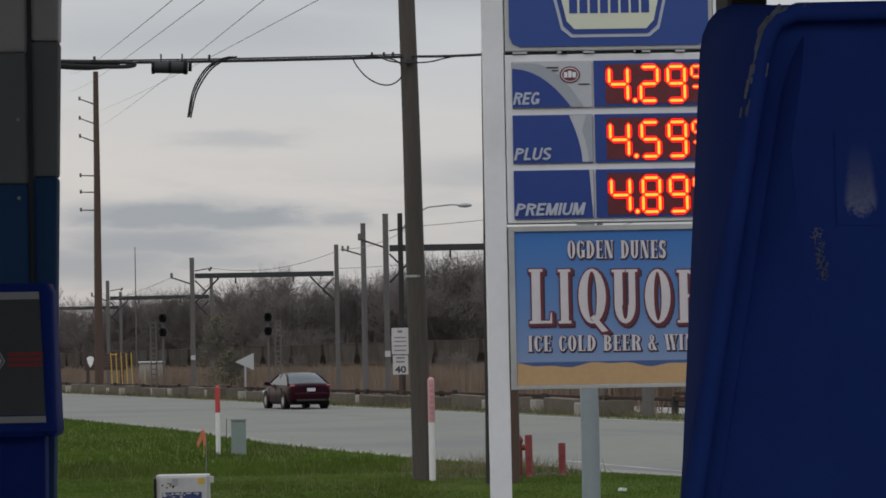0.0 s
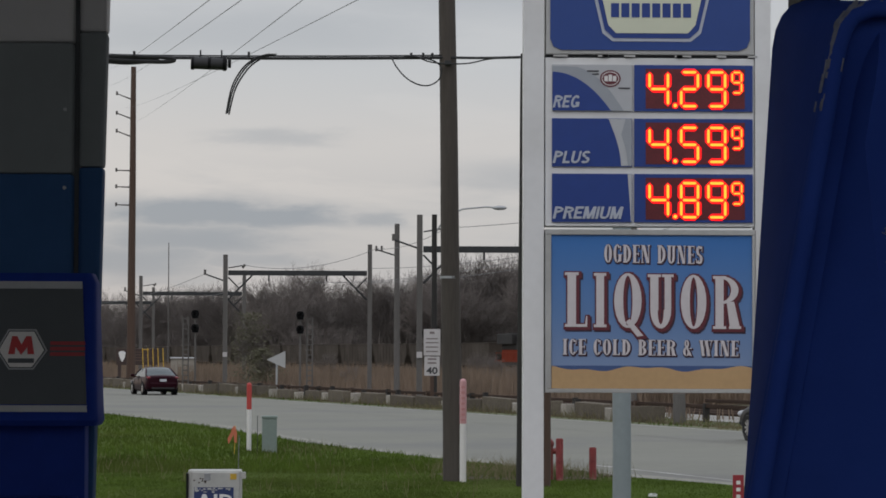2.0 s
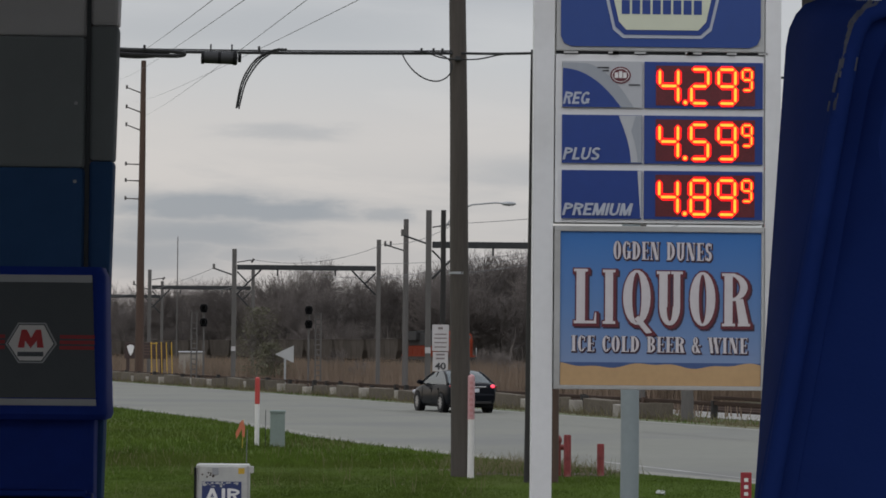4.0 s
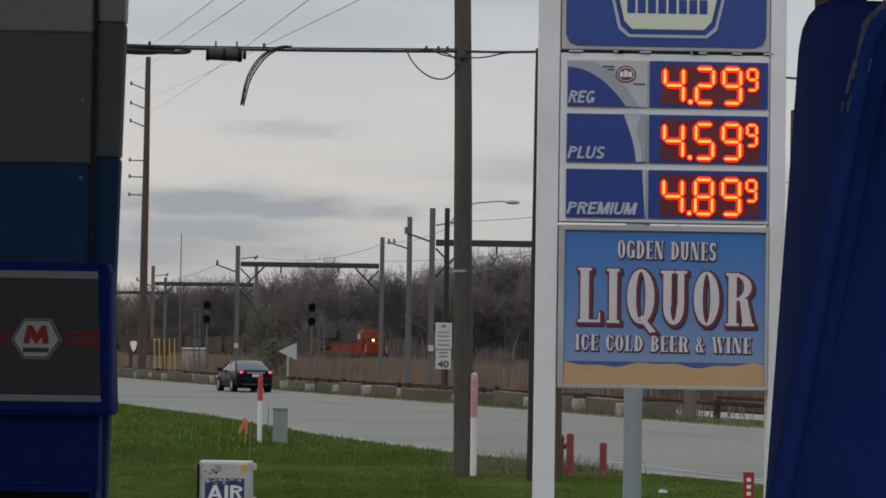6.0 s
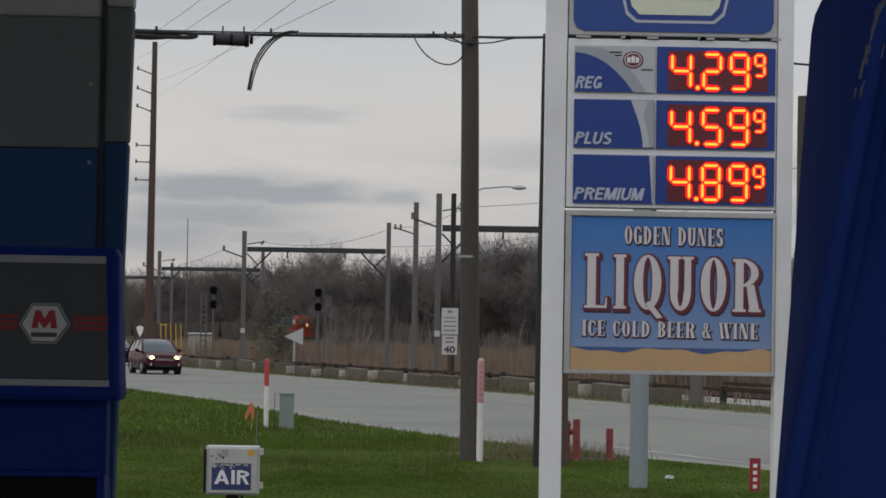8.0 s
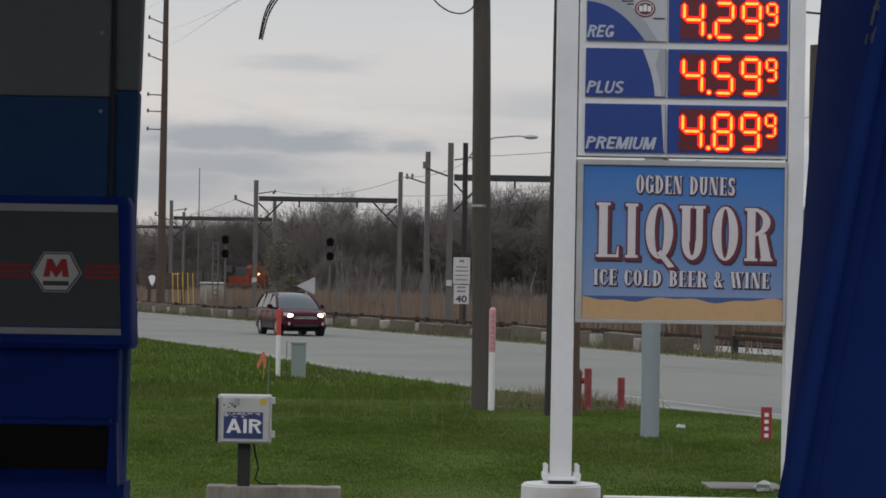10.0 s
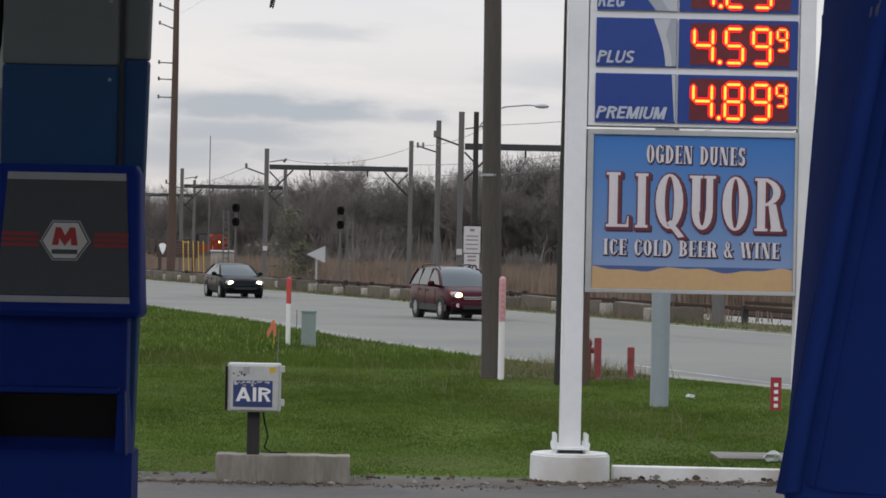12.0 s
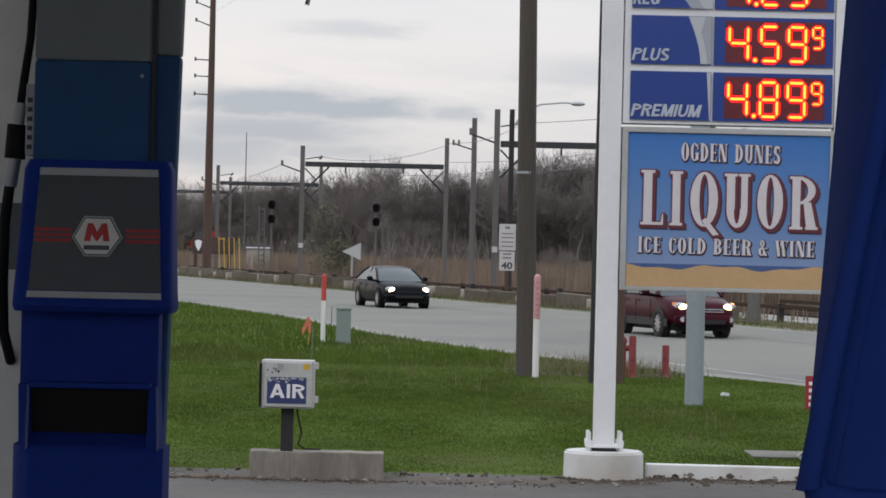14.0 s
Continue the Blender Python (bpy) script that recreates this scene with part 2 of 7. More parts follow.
M = {
    "soil": mat("soil", (0.085, 0.075, 0.045), 0.95, scale=0.5, vary=0.3, second=(0.05, 0.065, 0.025), bump=0.03),
    "lawn": mat("lawn", (0.067, 0.100, 0.019), 0.95, spec=0.04, scale=0.5, vary=0.3, second=(0.085, 0.078, 0.034), amount=0.5, bump=0.02),
    "verge": mat("verge_grass", (0.085, 0.10, 0.040), 0.95, scale=0.9, vary=0.3, second=(0.14, 0.12, 0.07), amount=0.6, bump=0.02),
    "concrete_road": mat("worn_concrete_road", (0.164, 0.163, 0.137), 0.9, scale=0.35, vary=0.10, second=(0.126, 0.125, 0.120), amount=0.7, bump=0.004, bump_scale=30),
    "asphalt": mat("old_asphalt", (0.100, 0.094, 0.088), 0.95, spec=0.15, scale=1.2, vary=0.25, second=(0.135, 0.122, 0.11), amount=0.7, bump=0.006, bump_scale=60),
    "gravel": mat("pale_gravel", (0.26, 0.25, 0.23), 0.95, scale=2.5, vary=0.3, bump=0.03),
    "concrete": mat("weathered_concrete", (0.20, 0.185, 0.16), 0.92, scale=2.2, vary=0.22, second=(0.085, 0.078, 0.062), amount=0.9, bump=0.006, random_value=0.18),
    "barrier_concrete": mat("brown_stained_concrete", (0.125, 0.107, 0.086), 0.95, scale=2.2, vary=0.25, second=(0.07, 0.06, 0.046), amount=0.8, bump=0.008, random_value=0.22, spec=0.1),
    "white_concrete": mat("white_painted_concrete", (0.60, 0.595, 0.58), 0.85, scale=2.6, vary=0.07, second=(0.36, 0.32, 0.27), amount=0.75, bump=0.004),
    "pale_block": mat("pale_concrete_block", (0.30, 0.275, 0.24), 0.9, scale=2.2, vary=0.15, second=(0.3, 0.28, 0.25), amount=0.5, random_value=0.15),
    "white_paint": mat("white_painted_steel", (0.68, 0.68, 0.68), 0.55, scale=2.0, vary=0.05, second=(0.45, 0.44, 0.42), amount=0.35),
    "grey_paint": mat("grey_painted_steel", (0.225, 0.255, 0.275), 0.55, scale=2.0, vary=0.08, second=(0.22, 0.24, 0.25)),
    "alu": mat("dull_aluminium", (0.42, 0.42, 0.41), 0.5, 0.25, scale=3, vary=0.1, second=(0.25, 0.24, 0.22), amount=0.35),
    "sign_blue": mat("blue_sign_face", (0.016, 0.052, 0.23), 0.35, scale=1.0, vary=0.06),
    "sign_blue_dark": mat("blue_banner", (0.012, 0.041, 0.212), 0.4, scale=1.2, vary=0.08),
    "sign_silver": mat("silver_sign_face", (0.42, 0.43, 0.45), 0.4, scale=1.5, vary=0.05),
    "sign_silver_dark": mat("grey_sign_face", (0.30, 0.32, 0.35), 0.4, scale=1.5, vary=0.05),
    "sign_cream": mat("cream_sign_face", (0.58, 0.60, 0.47), 0.45, scale=1.0, vary=0.05),
    "sign_red": mat("red_sign_face", (0.42, 0.03, 0.035), 0.4, scale=1.0, vary=0.06),
    "sign_maroon": mat("maroon_sign_face", (0.12, 0.024, 0.034), 0.4, scale=1.0, vary=0.06),
    "sign_shadow": mat("dark_printed_shadow", (0.045, 0.022, 0.04), 0.4, scale=1.0, vary=0.06),
    "sign_white": mat("white_sign_face", (0.68, 0.67, 0.66), 0.4, scale=1.5, vary=0.05),
    "letter_print": mat("printed_off_white", (0.56, 0.525, 0.535), 0.45, scale=2.5, vary=0.07),
    "letter_grey": mat("grey_lettering", (0.40, 0.43, 0.50), 0.4, scale=1.5, vary=0.04),
    "ink": mat("dark_lettering", (0.03, 0.03, 0.035), 0.5),
    "sand": mat("printed_sand", (0.46, 0.30, 0.15), 0.4, scale=3, vary=0.08),
    "sea": mat("printed_sea", (0.05, 0.09, 0.22), 0.4, scale=3, vary=0.1),
    # the digits' red glow on the dark face is put into its colour
    "led_face": mat("glow_tinted_led_face", (0.12, 0.016, 0.022), 0.35, scale=8, vary=0.3),
    # halo round the digits, put in as a wider red emitting shape
    "led_halo": glow("led_red_halo", (1.0, 0.004, 0.006), 1.25),
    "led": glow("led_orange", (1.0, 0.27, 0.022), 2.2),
    "wood_pole": mat("weathered_utility_pole", (0.062, 0.052, 0.045), 0.92, scale=1.4, vary=0.25, second=(0.085, 0.075, 0.067), amount=0.5, bump=0.01, stretch=(4, 4, 0.35)),
    "wood_brown": mat("brown_timber_pole", (0.072, 0.044, 0.032), 0.9, scale=1.4, vary=0.25, bump=0.008, stretch=(4, 4, 0.35)),
    "wood_dark": mat("creosoted_timber", (0.022, 0.020, 0.019), 0.9, scale=1.4, vary=0.25, stretch=(4, 4, 0.35)),
    "wood_grey": mat("grey_weathered_pole", (0.105, 0.098, 0.093), 0.9, scale=1.4, vary=0.2, stretch=(4, 4, 0.35)),
    "rust": mat("rusty_steel", (0.050, 0.034, 0.027), 0.95, 0.0, spec=0.1, scale=2, vary=0.3, second=(0.05, 0.035, 0.03)),
    "steel_dark": mat("dark_steel", (0.030, 0.032, 0.034), 0.7, 0.2, scale=2, vary=0.2),
    "cable": mat("black_cable", (0.018, 0.018, 0.02), 0.7),
    "wire": mat("bare_wire", (0.16, 0.16, 0.17), 0.6, 0.3),
    "galv": mat("galvanised_steel", (0.33, 0.34, 0.35), 0.5, 0.5, scale=3, vary=0.12),
    "util_green": mat("pale_green_cabinet", (0.175, 0.215, 0.20), 0.6, scale=3, vary=0.08, second=(0.18, 0.2, 0.18)),
    "dirt": mat("dark_dirt", (0.080, 0.060, 0.043), 0.95, scale=6, vary=0.35, bump=0.01),
    "board_red": mat("dark_red_board", (0.26, 0.018, 0.028), 0.6, scale=3, vary=0.1),
    "marker_white": mat("white_plastic_post", (0.66, 0.64, 0.63), 0.6, scale=3, vary=0.06, second=(0.5, 0.46, 0.44), amount=0.4),
    "marker_red": mat("red_reflective_sleeve", (0.42, 0.045, 0.04), 0.6, scale=3, vary=0.12),
    "marker_pink": mat("faded_pink_sleeve", (0.50, 0.27, 0.28), 0.65, scale=4, vary=0.15),
    "bollard_red": mat("chipped_red_paint", (0.23, 0.040, 0.042), 0.7, scale=7, vary=0.35, second=(0.36, 0.22, 0.21), amount=0.8),
    "hydrant_red": mat("dull_red_cast_iron", (0.17, 0.03, 0.025), 0.7, scale=4, vary=0.25),
    "flag": mat("orange_flag_tape", (0.50, 0.14, 0.075), 0.7, scale=5, vary=0.1),
    "yellow": mat("yellow_painted_pipe", (0.52, 0.33, 0.03), 0.6, scale=3, vary=0.15),
    "brown_sign": mat("brown_sign_face", (0.035, 0.019, 0.015), 0.6, scale=3, vary=0.15),
    "hood_blue": mat("blue_hood_plastic", (0.013, 0.036, 0.235), 0.65, spec=0.07, scale=2.4, vary=0.12, second=(0.015, 0.035, 0.18), amount=0.5),
    "pump_blue": mat("blue_moulded_plastic", (0.021, 0.048, 0.235), 0.7, spec=0.01, scale=2.4, vary=0.12, bump=0.0006, bump_scale=220, second=(0.018, 0.038, 0.13), amount=0.5),
    "pump_blue_body": mat("blue_painted_pump_panel", (0.034, 0.085, 0.20), 0.6, spec=0.04, scale=2.0, vary=0.08),
    "pump_grey": mat("grey_painted_pump_panel", (0.19, 0.21, 0.22), 0.6, spec=0.04, scale=2.0, vary=0.06),
    "pump_pale": mat("pale_grey_pump_panel", (0.42, 0.42, 0.43), 0.45, scale=2.0, vary=0.06),
    "pump_white": mat("off_white_pump_panel", (0.82, 0.81, 0.77), 0.5, scale=2.0, vary=0.06),
    "panel_dark": mat("charcoal_panel", (0.056, 0.066, 0.076), 0.45, scale=2.5, vary=0.08),
    "panel_red": mat("dull_red_stripe", (0.30, 0.028, 0.035), 0.5, scale=3, vary=0.1),
    # pale blue of the highlight painted on the bin's edges
    "bar_blue": mat("pale_blue_highlight", (0.075, 0.095, 0.22), 0.5, scale=8, vary=0.2),
    "bar_grey": mat("brushed_grey_strip", (0.36, 0.37, 0.39), 0.5, 0.1, scale=3, vary=0.1),
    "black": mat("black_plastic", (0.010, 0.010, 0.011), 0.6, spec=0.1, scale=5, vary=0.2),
    "scuff": mat("grey_scuff", (0.145, 0.155, 0.195), 0.9, scale=30, vary=0.4, second=(0.07, 0.085, 0.15), amount=0.9),
    "rubber": mat("tyre_rubber", (0.014, 0.014, 0.014), 0.85, scale=8, vary=0.2),
    "rim": mat("alloy_rim", (0.42, 0.42, 0.43), 0.35, 0.7, scale=6, vary=0.1),
    "glass": mat("dark_car_glass", (0.040, 0.056, 0.061), 0.06, scale=2, vary=0.1, spec=0.38),
    "grille": mat("black_grille", (0.02, 0.02, 0.02), 0.5),
    "chrome": mat("chrome_trim", (0.55, 0.55, 0.56), 0.2, 0.9),
    "plate": mat("pale_number_plate", (0.45, 0.46, 0.5), 0.5),
    "car_black": mat("black_car_paint", (0.006, 0.007, 0.010), 0.3, spec=0.05, coat=0.0, vary=0.06),
    "car_green_black": mat("dark_green_black_car_paint", (0.006, 0.008, 0.010), 0.3, spec=0.05, coat=0.0, vary=0.06),
    "car_red": mat("deep_red_car_paint", (0.040, 0.005, 0.010), 0.3, 0.0, spec=0.07, coat=0.0, vary=0.06),
    "car_maroon": mat("maroon_car_paint", (0.022, 0.005, 0.009), 0.3, spec=0.05, coat=0.0, vary=0.06),
    "cladding": mat("dark_plastic_cladding", (0.014, 0.012, 0.013), 0.6),
    "head_on": glow("lit_headlamp", (1.0, 0.80, 0.46), 5.0),
    "head_amber": glow("lit_yellowish_headlamp", (1.0, 0.60, 0.22), 10.0),
    "amber_on": glow("lit_amber_signal", (1.0, 0.34, 0.04), 4.0),
    "lens": mat("clear_lamp_lens", (0.38, 0.38, 0.40), 0.12, scale=5, vary=0.1),
    "amber": glow("amber_marker", (0.7, 0.20, 0.05), 0.15),
    "tail_on": glow("lit_tail_lamp", (1.0, 0.06, 0.10), 1.8),
    "tail_off": mat("red_tail_lens", (0.16, 0.01, 0.015), 0.25),
    "loco_orange": mat("orange_locomotive_paint", (0.19, 0.034, 0.016), 0.8, spec=0.1, scale=0.8, vary=0.12, second=(0.16, 0.035, 0.02), amount=0.6),
    "loco_black": mat("sooty_black", (0.018, 0.017, 0.017), 0.8, scale=1, vary=0.3),
    "loco_light": glow("locomotive_headlight", (1.0, 0.50, 0.14), 6.0),
    "hopper": mat("grey_hopper_steel", (0.080, 0.068, 0.058), 0.85, 0.0, scale=0.7, vary=0.2, second=(0.045, 0.036, 0.03), random_value=0.15, spec=0.1),
    "bark": mat("dark_bark", (0.132, 0.113, 0.102), 0.95, scale=2, vary=0.25, random_value=0.3),
    "twig": mat("bare_twigs", (0.150, 0.129, 0.119), 0.95, scale=0.4, vary=0.25, random_value=0.35),
    "bud": mat("budding_leaves", (0.11, 0.105, 0.065), 0.9, scale=1, vary=0.3),
    "brush": mat("leafless_brush", (0.135, 0.116, 0.103), 0.95, scale=0.06, vary=0.35),
    "reed": mat("dry_reeds", (0.18, 0.130, 0.094), 0.95, scale=0.05, vary=0.35, second=(0.11, 0.085, 0.06), amount=0.6),
    "blade": leafy(mat("grass_blades", (0.071, 0.108, 0.018), 0.8, spec=0.04, scale=0.45, vary=0.5, second=(0.092, 0.102, 0.031), amount=0.7, stretch=(1, .5, 1))),
    "blade_dry": leafy(mat("dry_grass_blades", (0.17, 0.15, 0.085), 0.9, scale=0.5, vary=0.3)),
    "litter": mat("white_litter", (0.36, 0.37, 0.34), 0.7),
    "sleeve_print": mat("faded_print", (0.46, 0.21, 0.22), 0.7, scale=4, vary=0.1),
    "streaked": mat("streaked_old_concrete", (0.215, 0.195, 0.165), 0.95, scale=3.0, vary=0.35, second=(0.10, 0.088, 0.07), amount=0.85, bump=0.01, bump_scale=40, stretch=(1.6, 1.6, 0.35)),
    "print_dim": mat("faded_dark_print", (0.17, 0.14, 0.14), 0.6),
    "sign_text": mat("faded_sign_lettering", (0.075, 0.044, 0.036), 0.6),
    "shoulder": mat("pale_gravel_shoulder", (0.215, 0.208, 0.182), 0.95, scale=1.4, vary=0.25, second=(0.165, 0.16, 0.14), amount=0.7, bump=0.006),
    "navy": mat("faded_navy_label", (0.020, 0.034, 0.115), 0.5, scale=6, vary=0.15, second=(0.05, 0.065, 0.14), amount=0.4),
    "sign_dull": mat("dulled_white_sign_face", (0.44, 0.42, 0.42), 0.6, scale=3, vary=0.08, second=(0.34, 0.31, 0.31), amount=0.5),
    "pennant": mat("dull_bare_metal_plate", (0.36, 0.36, 0.36), 0.6, scale=3, vary=0.08),
    "road_line": mat("worn_road_marking", (0.33, 0.325, 0.31), 0.85, scale=1.2, vary=0.15, second=(0.19, 0.185, 0.17), amount=0.8),
    "road_patch": mat("sealed_road_joint", (0.148, 0.144, 0.134), 0.9, scale=1.2, vary=0.15),
    "shed": mat("pale_shed_metal", (0.50, 0.51, 0.53), 0.6, vary=0.06),
    "canopy": mat("canopy_soffit", (0.72, 0.72, 0.72), 0.8, vary=0.05),
}


# ---- building helpers ----
def mesh_of(bm, name, material, smooth=False):
    me = bpy.data.meshes.new(name)
    bm.normal_update()
    bm.to_mesh(me)
    bm.free()
    if smooth:
        for p in me.polygons:
            p.use_smooth = True
        me.set_sharp_from_angle(angle=radians(38))
    me.materials.append(M[material])
    return me


def part(name, bm, material, parent, label="", smooth=False):
    """One mesh object under a thing or a part (or at top level)."""
    ob = new(name, mesh_of(bm, name, material, smooth) if isinstance(bm, bmesh.types.BMesh) else bm)
    if parent:
        ob.parent = parent
    if label:
        tagged(ob, label)
    return ob


def thing(name, x=0, y=0, z=0, rz=0, label="", category="", group="", kind=""):
    ob = new(name)
    ob.empty_display_size = 0.2
    ob.matrix_basis = pose(x, y, z, 0, 0, rz)
    return tagged(ob, label, category, group, kind)


def box(x0, x1, y0, y1, z0, z1, bevel=0.0, bm=None, m=None, seg=2):
    bm = bm or bmesh.new()
    c = Matrix.Translation(((x0 + x1) / 2, (y0 + y1) / 2, (z0 + z1) / 2)) @ Matrix.Diagonal((x1 - x0, y1 - y0, z1 - z0, 1))
    vs = bmesh.ops.create_cube(bm, size=1, matrix=(m @ c) if m else c)["verts"]
    if bevel:
        es = {e for v in vs for e in v.link_edges}
        bmesh.ops.bevel(bm, geom=list(es), offset=bevel, segments=seg, affect="EDGES", profile=0.6)
    return bm


def tube(p0, p1, r0, r1=None, n=10, bm=None, caps=True):
    bm = bm or bmesh.new()
    p0, p1 = Vector(p0), Vector(p1)
    d = p1 - p0
    m = Matrix.Translation((p0 + p1) / 2) @ d.to_track_quat("Z", "Y").to_matrix().to_4x4()
    bmesh.ops.create_cone(bm, cap_ends=caps, segments=n, radius1=r0, radius2=r0 if r1 is None else r1, depth=d.length, matrix=m)
    return bm


def path_tube(points, r, n=6, bm=None):
    bm = bm or bmesh.new()
    pts = [Vector(p) for p in points]
    rings = []
    for i, p in enumerate(pts):
        d = (pts[min(i + 1, len(pts) - 1)] - pts[max(i - 1, 0)]).normalized()
        side = d.cross(Vector((0.13, 0.21, 1))).normalized()
        up = side.cross(d)
        rings.append([bm.verts.new(p + side * r * math.cos(a) + up * r * math.sin(a)) for a in (2 * math.pi * k / n for k in range(n))])
    for a, b in zip(rings, rings[1:]):
        for k in range(n):
            bm.faces.new((a[k], a[(k + 1) % n], b[(k + 1) % n], b[k]))
    return bm


def sag(p0, p1, drop, steps=14):
    p0, p1 = Vector(p0), Vector(p1)
    return [p0.lerp(p1, k / steps) - Vector((0, 0, drop * 4 * (k / steps) * (1 - k / steps))) for k in range(steps + 1)]


def plate_xz(points, y0, y1, bm=None):
    """A flat outline in x and z with a thickness from y0 (front) to y1."""
    bm = bm or bmesh.new()
    f = [bm.verts.new((x, y0, z)) for x, z in points]
    b = [bm.verts.new((x, y1, z)) for x, z in points]
    bm.faces.new(f)
    bm.faces.new(b[::-1])
    n = len(points)
    for k in range(n):
        bm.faces.new((f[k], b[k], b[(k + 1) % n], f[(k + 1) % n]))
    bmesh.ops.recalc_face_normals(bm, faces=bm.faces)
    return bm


def sheet(points, z):
    bm = bmesh.new()
    bm.faces.new([bm.verts.new((*p, z) if len(p) == 2 else p) for p in points])
    bmesh.ops.recalc_face_normals(bm, faces=bm.faces)
    if bm.faces[:][0].normal.z < 0:
        bmesh.ops.reverse_faces(bm, faces=bm.faces)
    return bm


def lettering(words, x0, x1, z0, z1, y, depth=0.006, offset=0.0, slant=0.0, name="lettering"):
    """Words in the built-in font as a mesh that fills the box x0..x1, z0..z1 on a face towards -y."""
    cu = bpy.data.curves.new("words", "FONT")
    cu.body, cu.size, cu.extrude, cu.offset, cu.resolution_u = words, 1, 0.5, offset, 6
    tmp = bpy.data.objects.new("words", cu)
    scene.collection.objects.link(tmp)
    me = bpy.data.meshes.new_from_object(tmp.evaluated_get(bpy.context.evaluated_depsgraph_get()))
    bpy.data.objects.remove(tmp)
    bm = bmesh.new()
    bm.from_mesh(me)
    xs, zs = [v.co.x for v in bm.verts], [v.co.y for v in bm.verts]
    ax, bx, az, bz = min(xs), max(xs), min(zs), max(zs)
    for v in bm.verts:
        u, w, d = (v.co.x - ax) / (bx - ax), (v.co.y - az) / (bz - az), v.co.z
        v.co = (x0 + u * (x1 - x0) + slant * (w - 0.5) * (z1 - z0), y - depth * (d + 0.5), z0 + w * (z1 - z0))
    bmesh.ops.recalc_face_normals(bm, faces=bm.faces)
    return bm


# ---- letters built of stems, bowls and bars: height 1, width as drawn ----
def convex_grow(poly, g):
    """Push every edge of a convex outline outwards by g."""
    if sum(a[0] * b[1] - b[0] * a[1] for a, b in zip(poly, poly[1:] + poly[:1])) < 0:
        poly = poly[::-1]
    if not g:
        return poly
    out, n = [], len(poly)
    for k in range(n):
        a, b, c = (Vector(poly[(k + j) % n]) for j in (-1, 0, 1))
        d1, d2 = (b - a).normalized(), (c - b).normalized()
        n1, n2 = Vector((d1.y, -d1.x)), Vector((d2.y, -d2.x))
        m_ = n1 + n2
        out.append(tuple(b + m_ * (g / max(.35, m_.dot(n1)))))
    return out


def bar(x0, x1, z0, z1):
    return [(x0, z0), (x1, z0), (x1, z1), (x0, z1)]


def bowl(cx, cz, rx, rz, a0, a1, tx, tz, n=22):
    """A stroke along an ellipse from angle a0 to a1, tx thick at its sides and tz at its top and foot."""
    out = []
    n = max(4, int(n * abs(a1 - a0) / 360))
    for k in range(n):
        a, b = (radians(a0 + (a1 - a0) * (k + j) / n) for j in (0, 1))
        out.append([(cx + rx * math.cos(a), cz + rz * math.sin(a)), (cx + rx * math.cos(b), cz + rz * math.sin(b)),
                    (cx + (rx - tx) * math.cos(b), cz + (rz - tz) * math.sin(b)), (cx + (rx - tx) * math.cos(a), cz + (rz - tz) * math.sin(a))])
    return out


